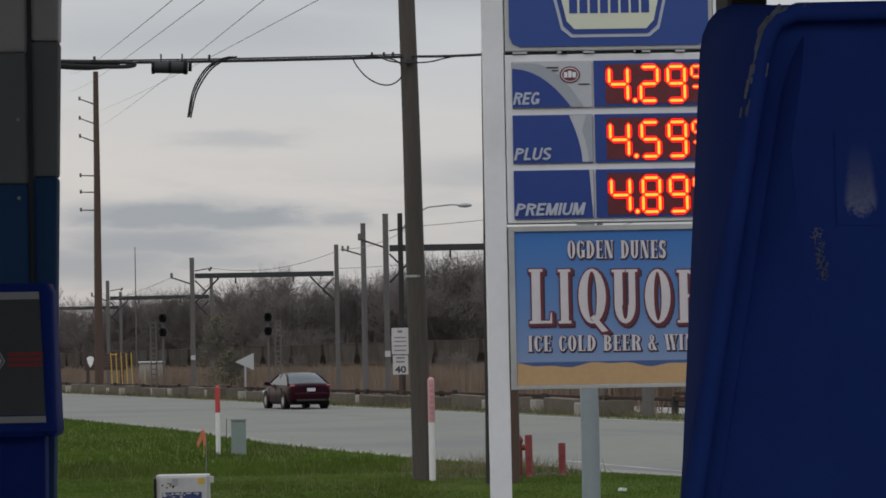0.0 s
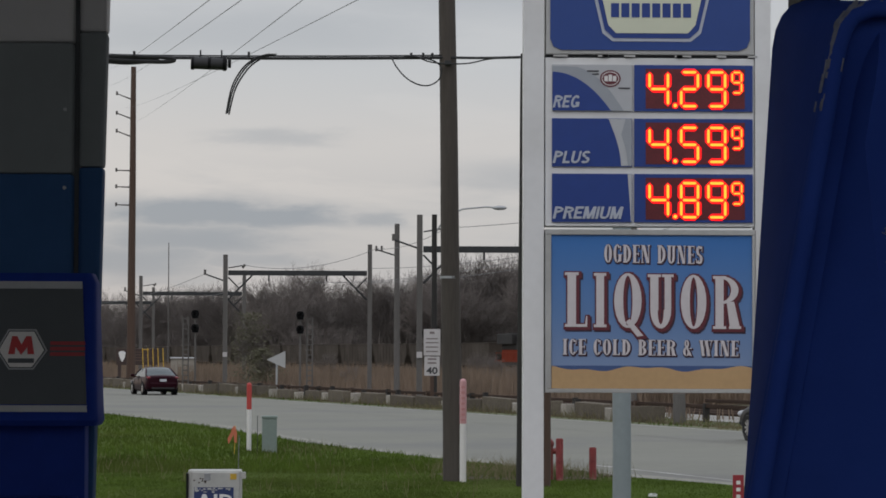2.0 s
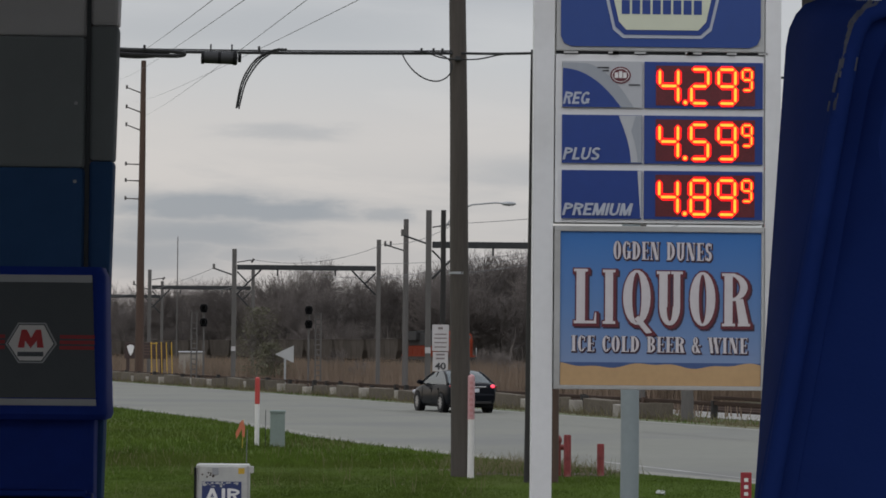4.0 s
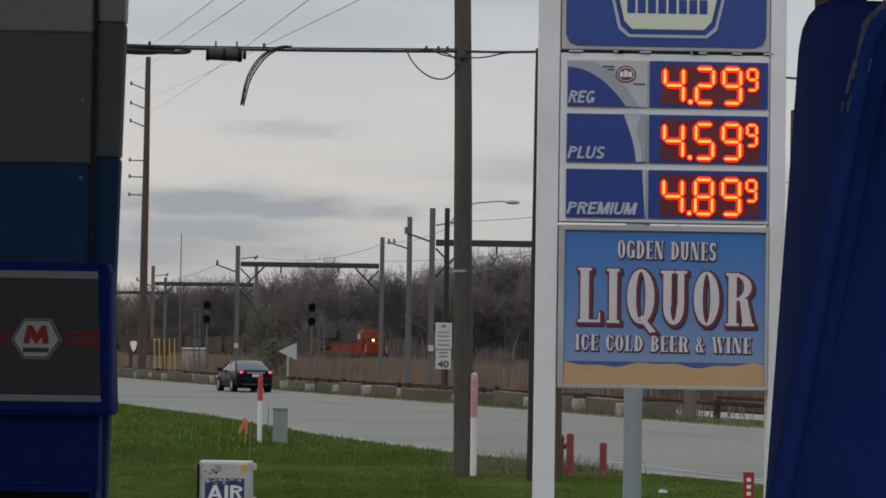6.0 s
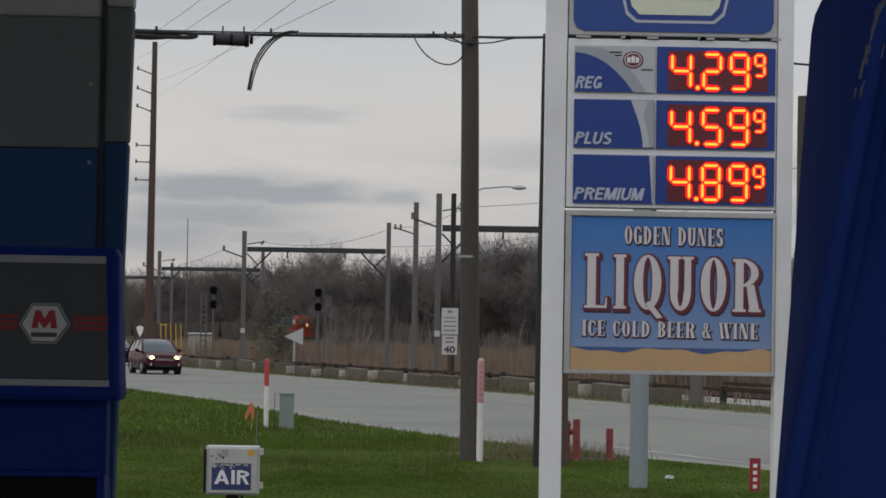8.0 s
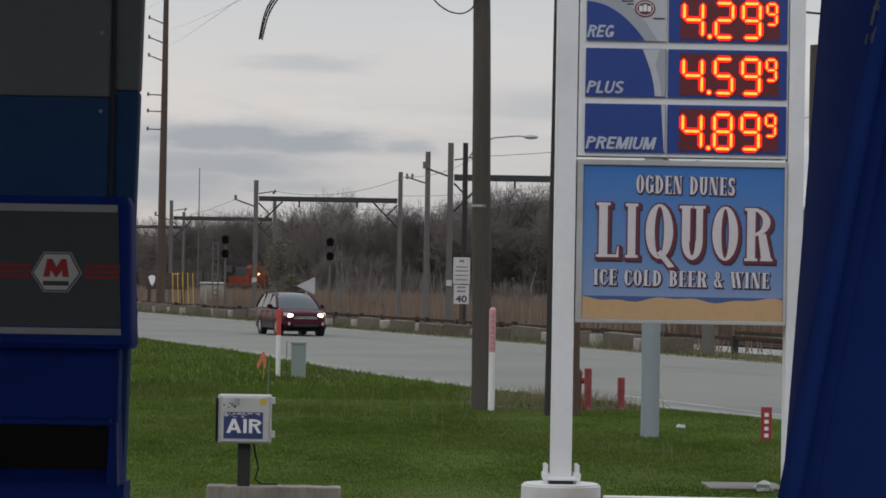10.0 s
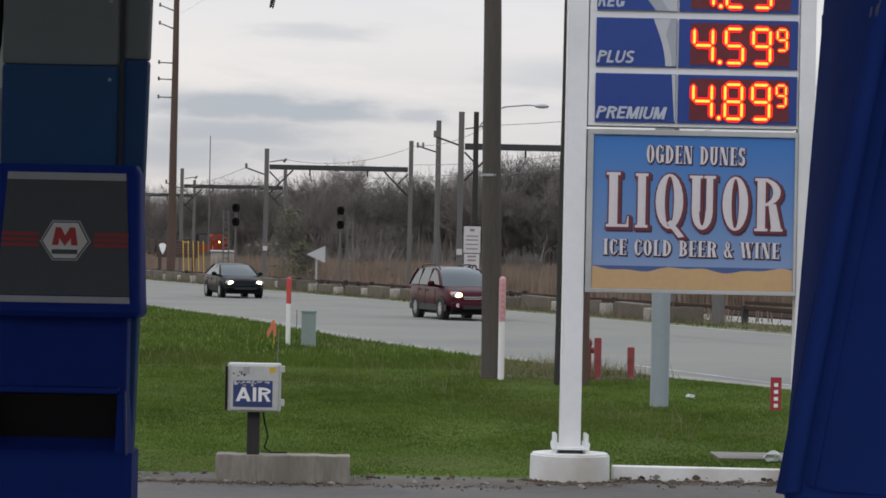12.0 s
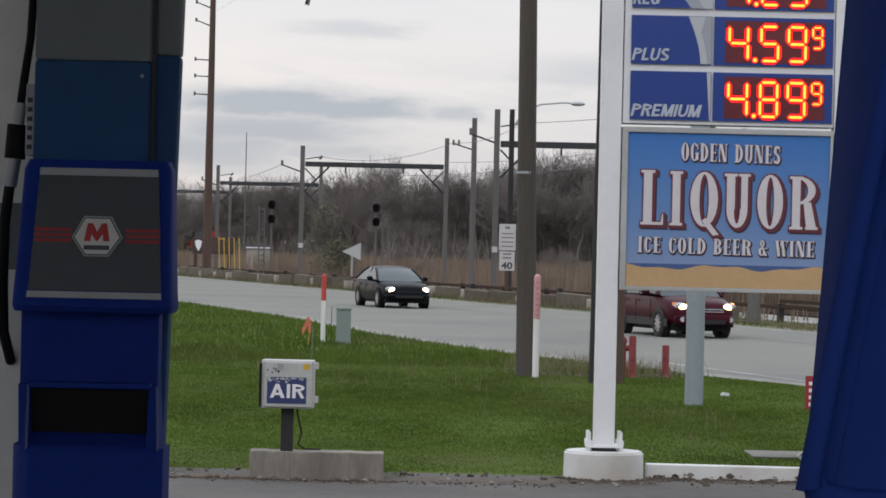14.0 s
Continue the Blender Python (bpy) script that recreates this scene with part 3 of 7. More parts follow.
def glyph(ch, w, T, t, sf, h):
    """Convex pieces of one capital; T and t: thick and thin strokes, sf: how far serifs stand out, h: their depth."""
    def stem(x, wd=T, top=True, foot=True):
        q = [bar(x, x + wd, 0, 1)]
        if sf:
            q += [bar(x - sf, x + wd + sf, 1 - h, 1)] * top + [bar(x - sf, x + wd + sf, 0, h)] * foot
        return q
    e = t if not sf else h
    tip = [[(w - .05, 0), (w, 0), (w, .2), (w - .02, .2)]] if sf else []
    if ch == "I":
        return stem(sf)
    if ch == "L":
        return stem(sf) + [bar(sf, w, 0, e)] + tip
    if ch in "EF":
        q = stem(sf) + [bar(sf, w, 1 - e, 1), bar(sf, w * .86, .5 - e / 2, .5 + e / 2)]
        if sf:
            q += [[(w - .02, .82), (w, .82), (w, 1), (w - .05, 1)], bar(w * .86 - .025, w * .86, .40, .60)]
        return q + ([bar(sf, w, 0, e)] + tip if ch == "E" else [])
    if ch in "OQ":
        q = bowl(w / 2, .5, w / 2, .51, 0, 360, T, t)
        return q + ([[(w * .42, .10), (w * .56, .16), (w * 1.06, -.15), (w * .84, -.17)]] if ch == "Q" else [])
    if ch in "CG":
        q = bowl(w / 2, .5, w / 2, .51, 42, 318, T, t)
        if sf and ch == "C":
            q += [bar(w - .07, w - .02, .66, .93), [(w - .03, .16), (w + .02, .22), (w, .27), (w - .05, .2)]]
        if ch == "G":
            q += [bar(w - T, w, .06, .46), bar(w * .55, w + sf * .6, .46 - e, .46)] + ([bar(w - .07, w - .02, .66, .93)] if sf else [])
        return q
    if ch == "D":
        return stem(sf) + bowl(sf + T * .6, .5, w - sf - T * .6, .5, -90, 90, T, max(t, h))
    if ch == "U":
        return [bar(sf, sf + T, .33, 1), bar(w - sf - T * .8, w - sf, .33, 1)] + ([bar(0, T + 2 * sf, 1 - h, 1), bar(w - 2 * sf - T * .8, w, 1 - h, 1)] if sf else []) + bowl(w / 2, .34, w / 2 - sf, .35, 180, 360, T * .9, max(t, .08))
    if ch == "N":
        return ([bar(sf, sf + t, 0, 1), bar(w - sf - t, w - sf, 0, 1), [(sf, 1), (sf + T * 1.1, 1), (w - sf, 0), (w - sf - T * 1.0, 0)]]
                + ([bar(0, 2 * sf + t, 0, h), bar(w - 2 * sf - t, w, 1 - h, 1), bar(0, sf + T, 1 - h, 1)] if sf else []))
    if ch == "M":
        return [bar(0, T, 0, 1), bar(w - T, w, 0, 1), [(0, 1), (T * 1.2, 1), (w / 2 + T * .5, 0), (w / 2 - T * .5, 0)], [(w - T * 1.2, 1), (w, 1), (w / 2 + T * .5, 0), (w / 2 - T * .5, 0)]]
    if ch in "PRB":
        q = stem(sf) + bowl(sf + T * .7, .735, w * (.94 if ch == "B" else 1) - sf - T * .7, .265, -90, 90, T * .92, max(t, h) if sf else t)
        if ch == "R":
            q += [[(sf + T + (w - T) * .18, .5), (sf + T + (w - T) * .18 + T * .9, .52), (w + sf * .6, 0), (w - T * 1.05, 0)]] + ([bar(w - T * 1.2, w + sf, 0, h)] if sf else [])
        if ch == "B":
            q += bowl(sf + T * .7, .275, w - sf - T * .7, .275, -90, 90, T, max(t, h) if sf else t)
        return q
    if ch == "S":
        u_ = T * .95
        q = bowl(w / 2, .735, w * .48, .275, 28, 270, u_, max(t, .13)) + bowl(w / 2, .265, w * .5, .275, -152, 90, u_, max(t, .13))
        return q + ([bar(w * .86, w * .96, .68, .98), bar(0, w * .1, .02, .32)] if sf else [])
    if ch == "W":
        q = []
        for x, m_, wd in ((0, w * .28, T), (w * .5, w * .28, t * 1.1), (w * .40, w * .72, T), (w, w * .72, t * 1.1)):
            q.append([(x, 1), (x + (wd if x < w * .45 else -wd), 1), (m_ + wd * .55, 0), (m_ - wd * .45, 0)])
        return q + ([bar(-sf, T + sf, 1 - h, 1), bar(w * .36, w * .36 + T + sf * 2, 1 - h, 1), bar(w - .16, w + sf, 1 - h, 1)] if sf else [])
    if ch == "A":
        return [[(0, 0), (T * 1.1, 0), (w / 2 + T * .5, 1), (w / 2 - T * .5, 1)], [(w - T * 1.1, 0), (w, 0), (w / 2 + T * .5, 1), (w / 2 - T * .5, 1)], bar(w * .22, w * .78, .2, .2 + t)]
    if ch == "&":
        return bowl(w * .42, .76, w * .25, .25, 0, 360, T * .6, t) + bowl(w * .40, .27, w * .40, .28, 60, 360, T * .9, t) + [[(w * .20, .66), (w * .38, .70), (w, 0), (w * .74, 0)], bar(w * .66, w, .44, .44 + t)]
    return []


SERIF_W = {"I": .27, "L": .43, "E": .43, "O": .47, "Q": .50, "C": .44, "G": .48, "D": .50, "U": .52, "N": .54, "R": .52, "B": .48, "S": .40, "W": .72, "&": .52, " ": .26}
SANS_W = {"I": .24, "L": .66, "E": .72, "G": .88, "P": .78, "R": .82, "M": 1.0, "U": .82, "S": .80, "A": 1.0, " ": .4}


def set_letters(words, x0, x1, z0, z1, y, depth=.002, g=0.0, serif=True, slant=0.0, fall=0.0, gap=.09, shift=(0, 0), stroke=.235):
    """Words as one mesh a letter, filling x0..x1 on a face towards -y; g: growth of the outline in metres; fall: drop from start to end."""
    T, t, sf, h = (.165, .045, .05, .05) if serif else (stroke, stroke * .77, 0, 0)
    widths = [(SERIF_W if serif else SANS_W)[c] for c in words]
    whole = sum(widths) + gap * (len(words) - 1)
    kx, kz, at = (x1 - x0) / whole, z1 - z0, 0.0
    out = []
    for ch, wd in zip(words, widths):
        bm = bmesh.new()
        for i, poly in enumerate(glyph(ch, wd, T, t, sf, h)):
            pts = [(x0 + (at + a) * kx + slant * (b - .5) * kz + shift[0], z0 + b * kz - fall * (at + a) / whole + shift[1]) for a, b in poly]
            plate_xz(convex_grow(pts, g), y - depth - .00006 * (i % 9), y, bm)
        at += wd + gap
        if ch == " ":
            bm.free()
        else:
            out.append(bm)
    return out


def from_arrays(name, verts, faces, material):
    me = bpy.data.meshes.new(name)
    verts, faces = np.asarray(verts, np.float32), np.asarray(faces, np.int32)
    me.vertices.add(len(verts))
    me.vertices.foreach_set("co", verts.ravel())
    k = faces.shape[1]
    me.loops.add(faces.size)
    me.loops.foreach_set("vertex_index", faces.ravel())
    me.polygons.add(len(faces))
    me.polygons.foreach_set("loop_start", np.arange(len(faces), dtype=np.int32) * k)
    me.update(calc_edges=True)
    me.materials.append(M[material])
    return me


# ---- the lie of the land: the road's own axes, along it and across it from the far kerb ----
ROAD0, ALONG, ACROSS = Vector((4.41, 96.9)), Vector((-0.274, 0.9617)), Vector((-0.9617, -0.274))
ROAD_TURN = math.degrees(math.atan2(0.9617, -0.274))


def road(s, w):
    return ROAD0 + ALONG * s + ACROSS * w


def strip(name, s0, s1, w0, w1, z, material):
    return part(name, sheet([road(s0, w0), road(s1, w0), road(s1, w1), road(s0, w1)], z), material, None)


ground = tagged(part("ground", sheet([(-3500, -600), (3500, -600), (3500, 4500), (-3500, 4500)], -0.03), "soil", None), "bare brown soil and rough ground", "ground", kind="structure")
tagged(strip("road", -160, 700, 0, 15.6, 0.012, "concrete_road"), "pale worn concrete two-lane road with shoulders", "road", kind="structure")
tagged(strip("verge", -160, 700, -3.6, -0.05, 0.0, "verge"), "thin tired grass verge beside the road", "verge", kind="structure")
tagged(strip("rail_bed", -160, 700, -13.5, -3.7, 0.02, "gravel"), "pale gravel rail bed", "rail bed", kind="structure")
for w, s0, s1 in ((0.35, -160, 500), (12.4, -160, -43)):
    tagged(strip("road_line", s0, s1, w - 0.07, w + 0.07, 0.017, "road_line"), "worn pale painted road line", "road line", kind="structure")
for s in range(-70, 180, 9):
    tagged(strip("road_joint", s, s + 0.05, 0.4, 12.6, 0.0165, "road_patch"), "dark sealed road joint", "road joint", kind="structure")
tagged(strip("road_joint", -160, 500, 4.32, 4.38, 0.0165, "road_patch"), "dark sealed road joint", "road joint", kind="structure")
lawn = bmesh.new()
near_edge = [(-60, 24.3), (-20, 24.3), (-1.6, 24.3), (1.9, 25.2), (8, 25.3), (20, 25.3)]
# the road's near edge swings out a little by the poles
EDGE_S, EDGE_W = (-90, -53, -47, -40, -30, -24, -14, 0, 200), (12.6, 12.9, 13.8, 14.4, 14.5, 14.1, 13.45, 13.4, 13.4)


def road_edge(s_):
    return np.interp(s_, EDGE_S, EDGE_W)


sh_s = [-80 + 2 * k for k in range(91)]
shoulder = bmesh.new()
sv = random.Random(62)
si, so = ([shoulder.verts.new((*road(a_, float(road_edge(a_)) + d_ + sv.uniform(-.12, .12)), .0155)) for a_ in sh_s] for d_ in (-.62, .35))
for k in range(len(sh_s) - 1):
    shoulder.faces.new((si[k], si[k + 1], so[k + 1], so[k]))
bmesh.ops.recalc_face_normals(shoulder, faces=shoulder.faces)
tagged(part("road_shoulder", shoulder, "shoulder", None), "pale dusty gravel shoulder of the road", "shoulder", kind="structure")
ev = random.Random(61)
far_edge = [road(a_, float(road_edge(a_)) + ev.uniform(-.07, .07)) for a_ in [170, 120, 90] + [75 - 1.5 * k for k in range(99)]]
near_edge = [(np.interp(k, (0, 101), (-60, 22)), 24.3) for k in range(102)]
near_edge = [(x_, float(np.interp(x_, (-60, -1.6, 1.9, 8, 40), (24.3, 24.3, 25.2, 25.3, 25.3)))) for x_, _ in near_edge]
va = [lawn.verts.new((p[0], p[1], 0.005)) for p in near_edge]
vb = [lawn.verts.new((p[0], p[1], 0.022)) for p in far_edge]
for k in range(len(va) - 1):
    lawn.faces.new((va[k], va[k + 1], vb[k + 1], vb[k]))
bmesh.ops.recalc_face_normals(lawn, faces=lawn.faces)
tagged(part("lawn", lawn, "lawn", None), "green spring lawn beside the road", "lawn", kind="structure")
fore = bmesh.new()
prof = [(25.25, 0.012), (22.0, 0.02), (16.0, 0.25), (11.0, 0.5), (-16, 0.5)]
rowsv = [[fore.verts.new((x, y, z)) for x in (-40, -8, 8, 40)] for y, z in prof]
for a, b in zip(rowsv, rowsv[1:]):
    for k in range(3):
        fore.faces.new((a[k], a[k + 1], b[k + 1], b[k]))
bmesh.ops.recalc_face_normals(fore, faces=fore.faces)
tagged(part("forecourt", fore, "asphalt", None), "old grey asphalt petrol station forecourt", "forecourt", kind="structure")
# unseen canopy, added to shade the pumps; its pale soffit bounces light back
tagged(part("unseen_canopy", box(-14, 14, -3.5, 13.5, 5.3, 6.1), "canopy", None), "plain unseen canopy roof, added to shade the pumps", "canopy", kind="structure")


# ---- the price sign ----
SY = 25.0


def sx(x):
    return x * SY / 24.7


def sz(z):
    return 2.1 + (z - 2.1) * SY / 24.7


def segments(code, x, z, w, h, y, parent, t):
    """A seven-segment figure: each lit bar as a flat hexagon, its red halo drawn as a wider glowing one."""
    lit = {"0": "abcdef", "2": "abged", "4": "fgbc", "5": "afgcd", "8": "abcdefg", "9": "abcdfg"}[code]
    ends = {"a": ((0, 1), (1, 1)), "b": ((1, 1), (1, .5)), "c": ((1, .5), (1, 0)), "d": ((0, 0), (1, 0)), "e": ((0, .5), (0, 0)), "f": ((0, 1), (0, .5)), "g": ((0, .5), (1, .5))}
    for k in lit:
        (ax, az), (bx, bz) = ends[k]
        p, q = Vector((x + ax * w, z + az * h)), Vector((x + bx * w, z + bz * h))
        d = (q - p).normalized()
        n = Vector((-d.y, d.x))
        bm = bmesh.new()
        # the wide red hexagon draws the bloom, the narrow one is the lit bar
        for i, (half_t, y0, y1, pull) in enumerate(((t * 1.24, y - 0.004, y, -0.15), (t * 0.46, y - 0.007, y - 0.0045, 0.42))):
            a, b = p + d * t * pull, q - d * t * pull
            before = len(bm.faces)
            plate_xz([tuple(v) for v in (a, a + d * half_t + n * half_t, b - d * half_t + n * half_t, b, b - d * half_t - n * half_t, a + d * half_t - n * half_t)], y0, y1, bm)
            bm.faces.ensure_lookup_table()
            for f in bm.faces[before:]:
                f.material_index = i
        me = mesh_of(bm, "lit_segment", "led_halo")
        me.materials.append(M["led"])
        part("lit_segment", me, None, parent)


def price_sign():
    s = thing("price_sign", sx(1.51), SY + 0.09, 0, label="tall white petrol price sign with red digits over a liquor banner", category="price sign")
    ox, oy = s.location.x, s.location.y

    def P(name, bm, m, parent=s, label="", smooth=False):
        ob = part(name, bm, m, parent, label, smooth)
        if parent is s:
            ob.matrix_basis = pose(-ox, -oy, 0)
        return ob
    P("column", box(sx(1.41), sx(1.60), SY + .0, SY + .19, 0.32, 8.6, 0.008), "white_paint", label="white square steel column")
    P("column", box(sx(3.535), sx(3.68), SY + .0, SY + .19, 0.10, 8.6, 0.008), "white_paint", label="white square steel column")
    P("base_plate", box(sx(1.51) - .17, sx(1.51) + .17, SY - .06, SY + .24, .305, .33, 0.003), "white_paint")
    # dark block draws the shaded gap under the raised base plate
    P("plate_gap_shade", box(sx(1.51) - .11, sx(1.51) + .11, SY - .03, SY + .21, .268, .306), "steel_dark")
    for dx in (-.145, .145):
        for dy in (-.03, .21):
            b = tube((sx(1.51) + dx, SY + dy, .26), (sx(1.51) + dx, SY + dy, .45), .017, n=8)
            tube((sx(1.51) + dx, SY + dy, .33), (sx(1.51) + dx, SY + dy, .37), .034, n=6, bm=b)
            P("anchor_bolt", b, "white_paint")
    # brand box at the top: plain shapes only
    P("brand_box", box(sx(1.615), sx(3.53), SY + .01, SY + .35, sz(4.86), 7.0, 0.01), "alu")
    pts = [(1.655 + .1, 4.90), (3.49 - .1, 4.90), (3.49 - .03, 4.93), (3.49, 5.0), (3.49, 6.8), (1.655, 6.8), (1.655, 5.0), (1.655 + .03, 4.93)]
    P("brand_panel", plate_xz([(sx(a), sz(b)) for a, b in pts], SY - .002, SY + .009), "sign_blue")

    def shield(g):
        return [(sx(2.585 + a), sz(b)) for a, b in ((-.40 - g * .7, 5.10 - g + .03), (-.33 - g * .4, 5.055 - g), (.33 + g * .4, 5.055 - g), (.40 + g * .7, 5.10 - g + .03), (.54 + g, 5.75), (.40, 6.2 + g), (-.40, 6.2 + g), (-.54 - g, 5.75))]
    P("shield_border", plate_xz(shield(.075), SY - .008, SY - .003), "letter_grey", label="pale outline of the shield")
    P("shield_field", plate_xz(shield(.045), SY - .013, SY - .0085), "sign_blue_dark")
    P("shield", plate_xz(shield(0), SY - .018, SY - .0135), "sign_cream", label="cream shield")
    for k in range(8):
        a_ = 2.21 + .0945 * k
        P("brand_bar", plate_xz([(sx(a_), sz(5.20)), (sx(a_ + .074), sz(5.20)), (sx(a_ + .074), sz(5.33)), (sx(a_), sz(5.33))], SY - .021, SY - .0185), "sign_blue_dark", label="dark blue block in place of the brand name")
    P("brand_shape", plate_xz([(sx(2.30), sz(5.42)), (sx(2.88), sz(5.42)), (sx(2.80), sz(5.8)), (sx(2.38), sz(5.8))], SY - .021, SY - .0185), "sign_red", label="red block of the brand shape")
    # seam between the boxes, with leftover clips
    P("seam", box(sx(1.62), sx(3.525), SY + .04, SY + .2, sz(4.835), sz(4.865)), "steel_dark")
    rnd = random.Random(3)
    for k in range(9):
        a = 1.66 + 1.82 * rnd.random()
        P("clip", box(sx(a), sx(a + .03 + .12 * rnd.random()), SY + .0, SY + .04, sz(4.838), sz(4.855)), "alu")
    # price cabinet
    P("price_cabinet", box(sx(1.61), sx(3.53), SY + .02, SY + .30, sz(3.285), sz(4.83), 0.008), "white_paint", label="white sign cabinet")
    rows3 = (("REG", "4.29", 4.34, 4.765, 1.69, 1.925), ("PLUS", "4.59", 3.83, 4.272, 1.69, 2.02), ("PREMIUM", "4.89", 3.322, 3.765, 1.69, 2.315))
    for i, (word, price, z0, z1, wx0, wx1) in enumerate(rows3):
        pan = P("price_panel", box(sx(1.672), sx(2.405), SY + .0, SY + .015, sz(z0), sz(z1)), "sign_blue_dark" if i else "sign_silver", label="blue and silver banner for one fuel grade")
        yy = SY - .001
        curve = []
        for k in range(13):
            a = k / 12
            if i == 0:
                curve.append((1.675 + .53 * a, 4.70 - .32 * a ** 2.2 - .03 * a))
            elif i == 1:
                curve.append((2.19 + .115 * math.sin(a * 1.5), 4.268 - .43 * a))
            else:
                curve.append((2.365 + .03 * a, 3.762 - .43 * a))
        if i == 0:
            blue = [(1.674, 4.343)] + curve + [(2.215, 4.343)]
            P("banner_swoosh", plate_xz([(sx(a), sz(b)) for a, b in [(1.674, 4.75), (1.80, 4.75)] + [(a + .15 * (1 - ((a - 1.675) / .53) * .45), min(b + .055, 4.75)) for a, b in curve[2:]] + [(2.33, 4.343), (1.674, 4.343)]], yy - .002, yy), "sign_silver_dark", pan, "grey sweep")
            P("banner_blue", plate_xz([(sx(a), sz(b)) for a, b in blue], yy - .005, yy - .0025), "sign_blue_dark", pan, "dark blue field")
            ell = [(2.205 + .095 * math.cos(k * math.pi / 12), 4.638 + .078 * math.sin(k * math.pi / 12)) for k in range(24)]
            P("badge", plate_xz([(sx(a), sz(b)) for a, b in ell], yy - .004, yy), "sign_maroon", pan, "maroon oval badge")
            ell2 = [(2.205 + .08 * math.cos(k * math.pi / 12), 4.638 + .064 * math.sin(k * math.pi / 12)) for k in range(24)]
            P("badge_ring", plate_xz([(sx(a), sz(b)) for a, b in ell2], yy - .006, yy - .0045), "sign_white", pan)
            ell3 = [(2.205 + .073 * math.cos(k * math.pi / 12), 4.638 + .057 * math.sin(k * math.pi / 12)) for k in range(24)]
            P("badge_field", plate_xz([(sx(a), sz(b)) for a, b in ell3], yy - .008, yy - .0065), "sign_maroon", pan)
            for a_, b_, c_, d_ in ((2.150, 2.182, 4.612, 4.662), (2.189, 2.221, 4.612, 4.674), (2.228, 2.260, 4.612, 4.662)):
                P("badge_bar", plate_xz([(sx(a_), sz(c_)), (sx(b_), sz(c_)), (sx(b_), sz(d_)), (sx(a_), sz(d_))], yy - .010, yy - .0085), "sign_white", pan)
            for a, b, c, zz in ((1.99, 2.10, .012, 4.70), (2.04, 2.10, .012, 4.672), (2.28, 2.385, .011, 4.545)):
                P("small_print", plate_xz([(sx(a), sz(zz)), (sx(b), sz(zz)), (sx(b), sz(zz + c)), (sx(a), sz(zz + c))], yy - .005, yy - .0025), "ink", pan)
        else:
            sw = curve + [(2.402, 4.268 - .43 if i == 1 else z0 + .003), (2.402, z1 - .003)]
            P("banner_swoosh", plate_xz([(sx(a), sz(b)) for a, b in sw], yy - .002, yy), "sign_silver", pan, "silver sweep")
            if i == 1:
                P("banner_edge", plate_xz([(sx(a), sz(b)) for a, b in [(2.345, 4.266)] + [(a + .06 - .0 * b, b) for a, b in curve[4:]] + [(2.402, 3.84), (2.402, 4.266)]], yy - .004, yy - .0025), "sign_silver_dark", pan)
        for bm_, ch_ in zip(set_letters(word, sx(wx0), sx(wx1), sz(z0 + .03), sz(z0 + .142), yy - .006, .004, 0, False, .24, 0, .10), word):
            P("grade_letter", bm_, "letter_grey", pan, "grey slanted letter " + ch_ + " of " + word)
        led = P("digit_panel", box(sx(2.425), sx(3.512), SY + .0, SY + .015, sz(z0), sz(z1)), "sign_blue_dark", label="price display with lit red digits")
        P("led_module", box(sx(2.53), sx(3.44), SY - .004, SY - .0005, sz(z0 + .025), sz(z1 - .035)), "led_face", led)
        zb, hh, yl = sz(z0 + .048), .315, SY - .005
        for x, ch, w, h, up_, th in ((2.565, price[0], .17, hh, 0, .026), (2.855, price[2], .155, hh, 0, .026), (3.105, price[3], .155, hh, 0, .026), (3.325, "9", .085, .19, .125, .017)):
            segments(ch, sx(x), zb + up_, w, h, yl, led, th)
        # the larger red disc draws the bloom of the decimal point
        for r, y0, y1, m_ in ((.029, yl - .004, yl, "led_halo"), (.018, yl - .007, yl - .0045, "led")):
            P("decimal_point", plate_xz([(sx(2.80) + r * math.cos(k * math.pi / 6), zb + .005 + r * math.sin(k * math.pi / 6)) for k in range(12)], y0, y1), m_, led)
    # liquor cabinet
    P("banner_cabinet", box(sx(1.61), sx(3.53), SY + .03, SY + .30, sz(1.765), sz(3.255), 0.006), "alu", label="aluminium cabinet frame")
    for a, b, c, d in ((1.61, 3.53, 3.205, 3.255), (1.61, 3.53, 1.765, 1.80), (1.61, 1.665, 1.80, 3.205), (3.505, 3.53, 1.80, 3.205)):
        P("frame_bar", box(sx(a), sx(b), SY - .02, SY + .03, sz(c), sz(d), 0.005), "alu")
    ban = P("liquor_banner", box(sx(1.665), sx(3.505), SY + .0, SY + .028, sz(1.80), sz(3.205)), "banner_sky", label="blue banner with white letters over a sandy beach")
    yb = SY - .001
    dune = [(1.668, 1.803), (3.502, 1.803), (3.502, 2.0)] + [(3.5 - 1.83 * k / 40, 1.985 + .018 * math.sin(k * .33 + .6) + .010 * math.sin(k * .81)) for k in range(41)]
    P("printed_sea", plate_xz([(sx(a), sz(b)) for a, b in ((1.668, 1.93), (3.502, 1.93), (3.502, 2.012), (1.668, 2.012))], yb - .001, yb), "sea", ban)
    P("printed_beach", plate_xz([(sx(a), sz(b)) for a, b in dune], yb - .004, yb - .0015), "sand", ban)

    def words(txt, x0, x1, z0, z1):
        for bm_ in set_letters(txt, sx(x0), sx(x1), sz(z0), sz(z1), yb - .001, .002, .008, fall=.012, shift=(.007, -.007), gap=.10):
            P("letter_shadow", bm_, "sign_shadow", ban)
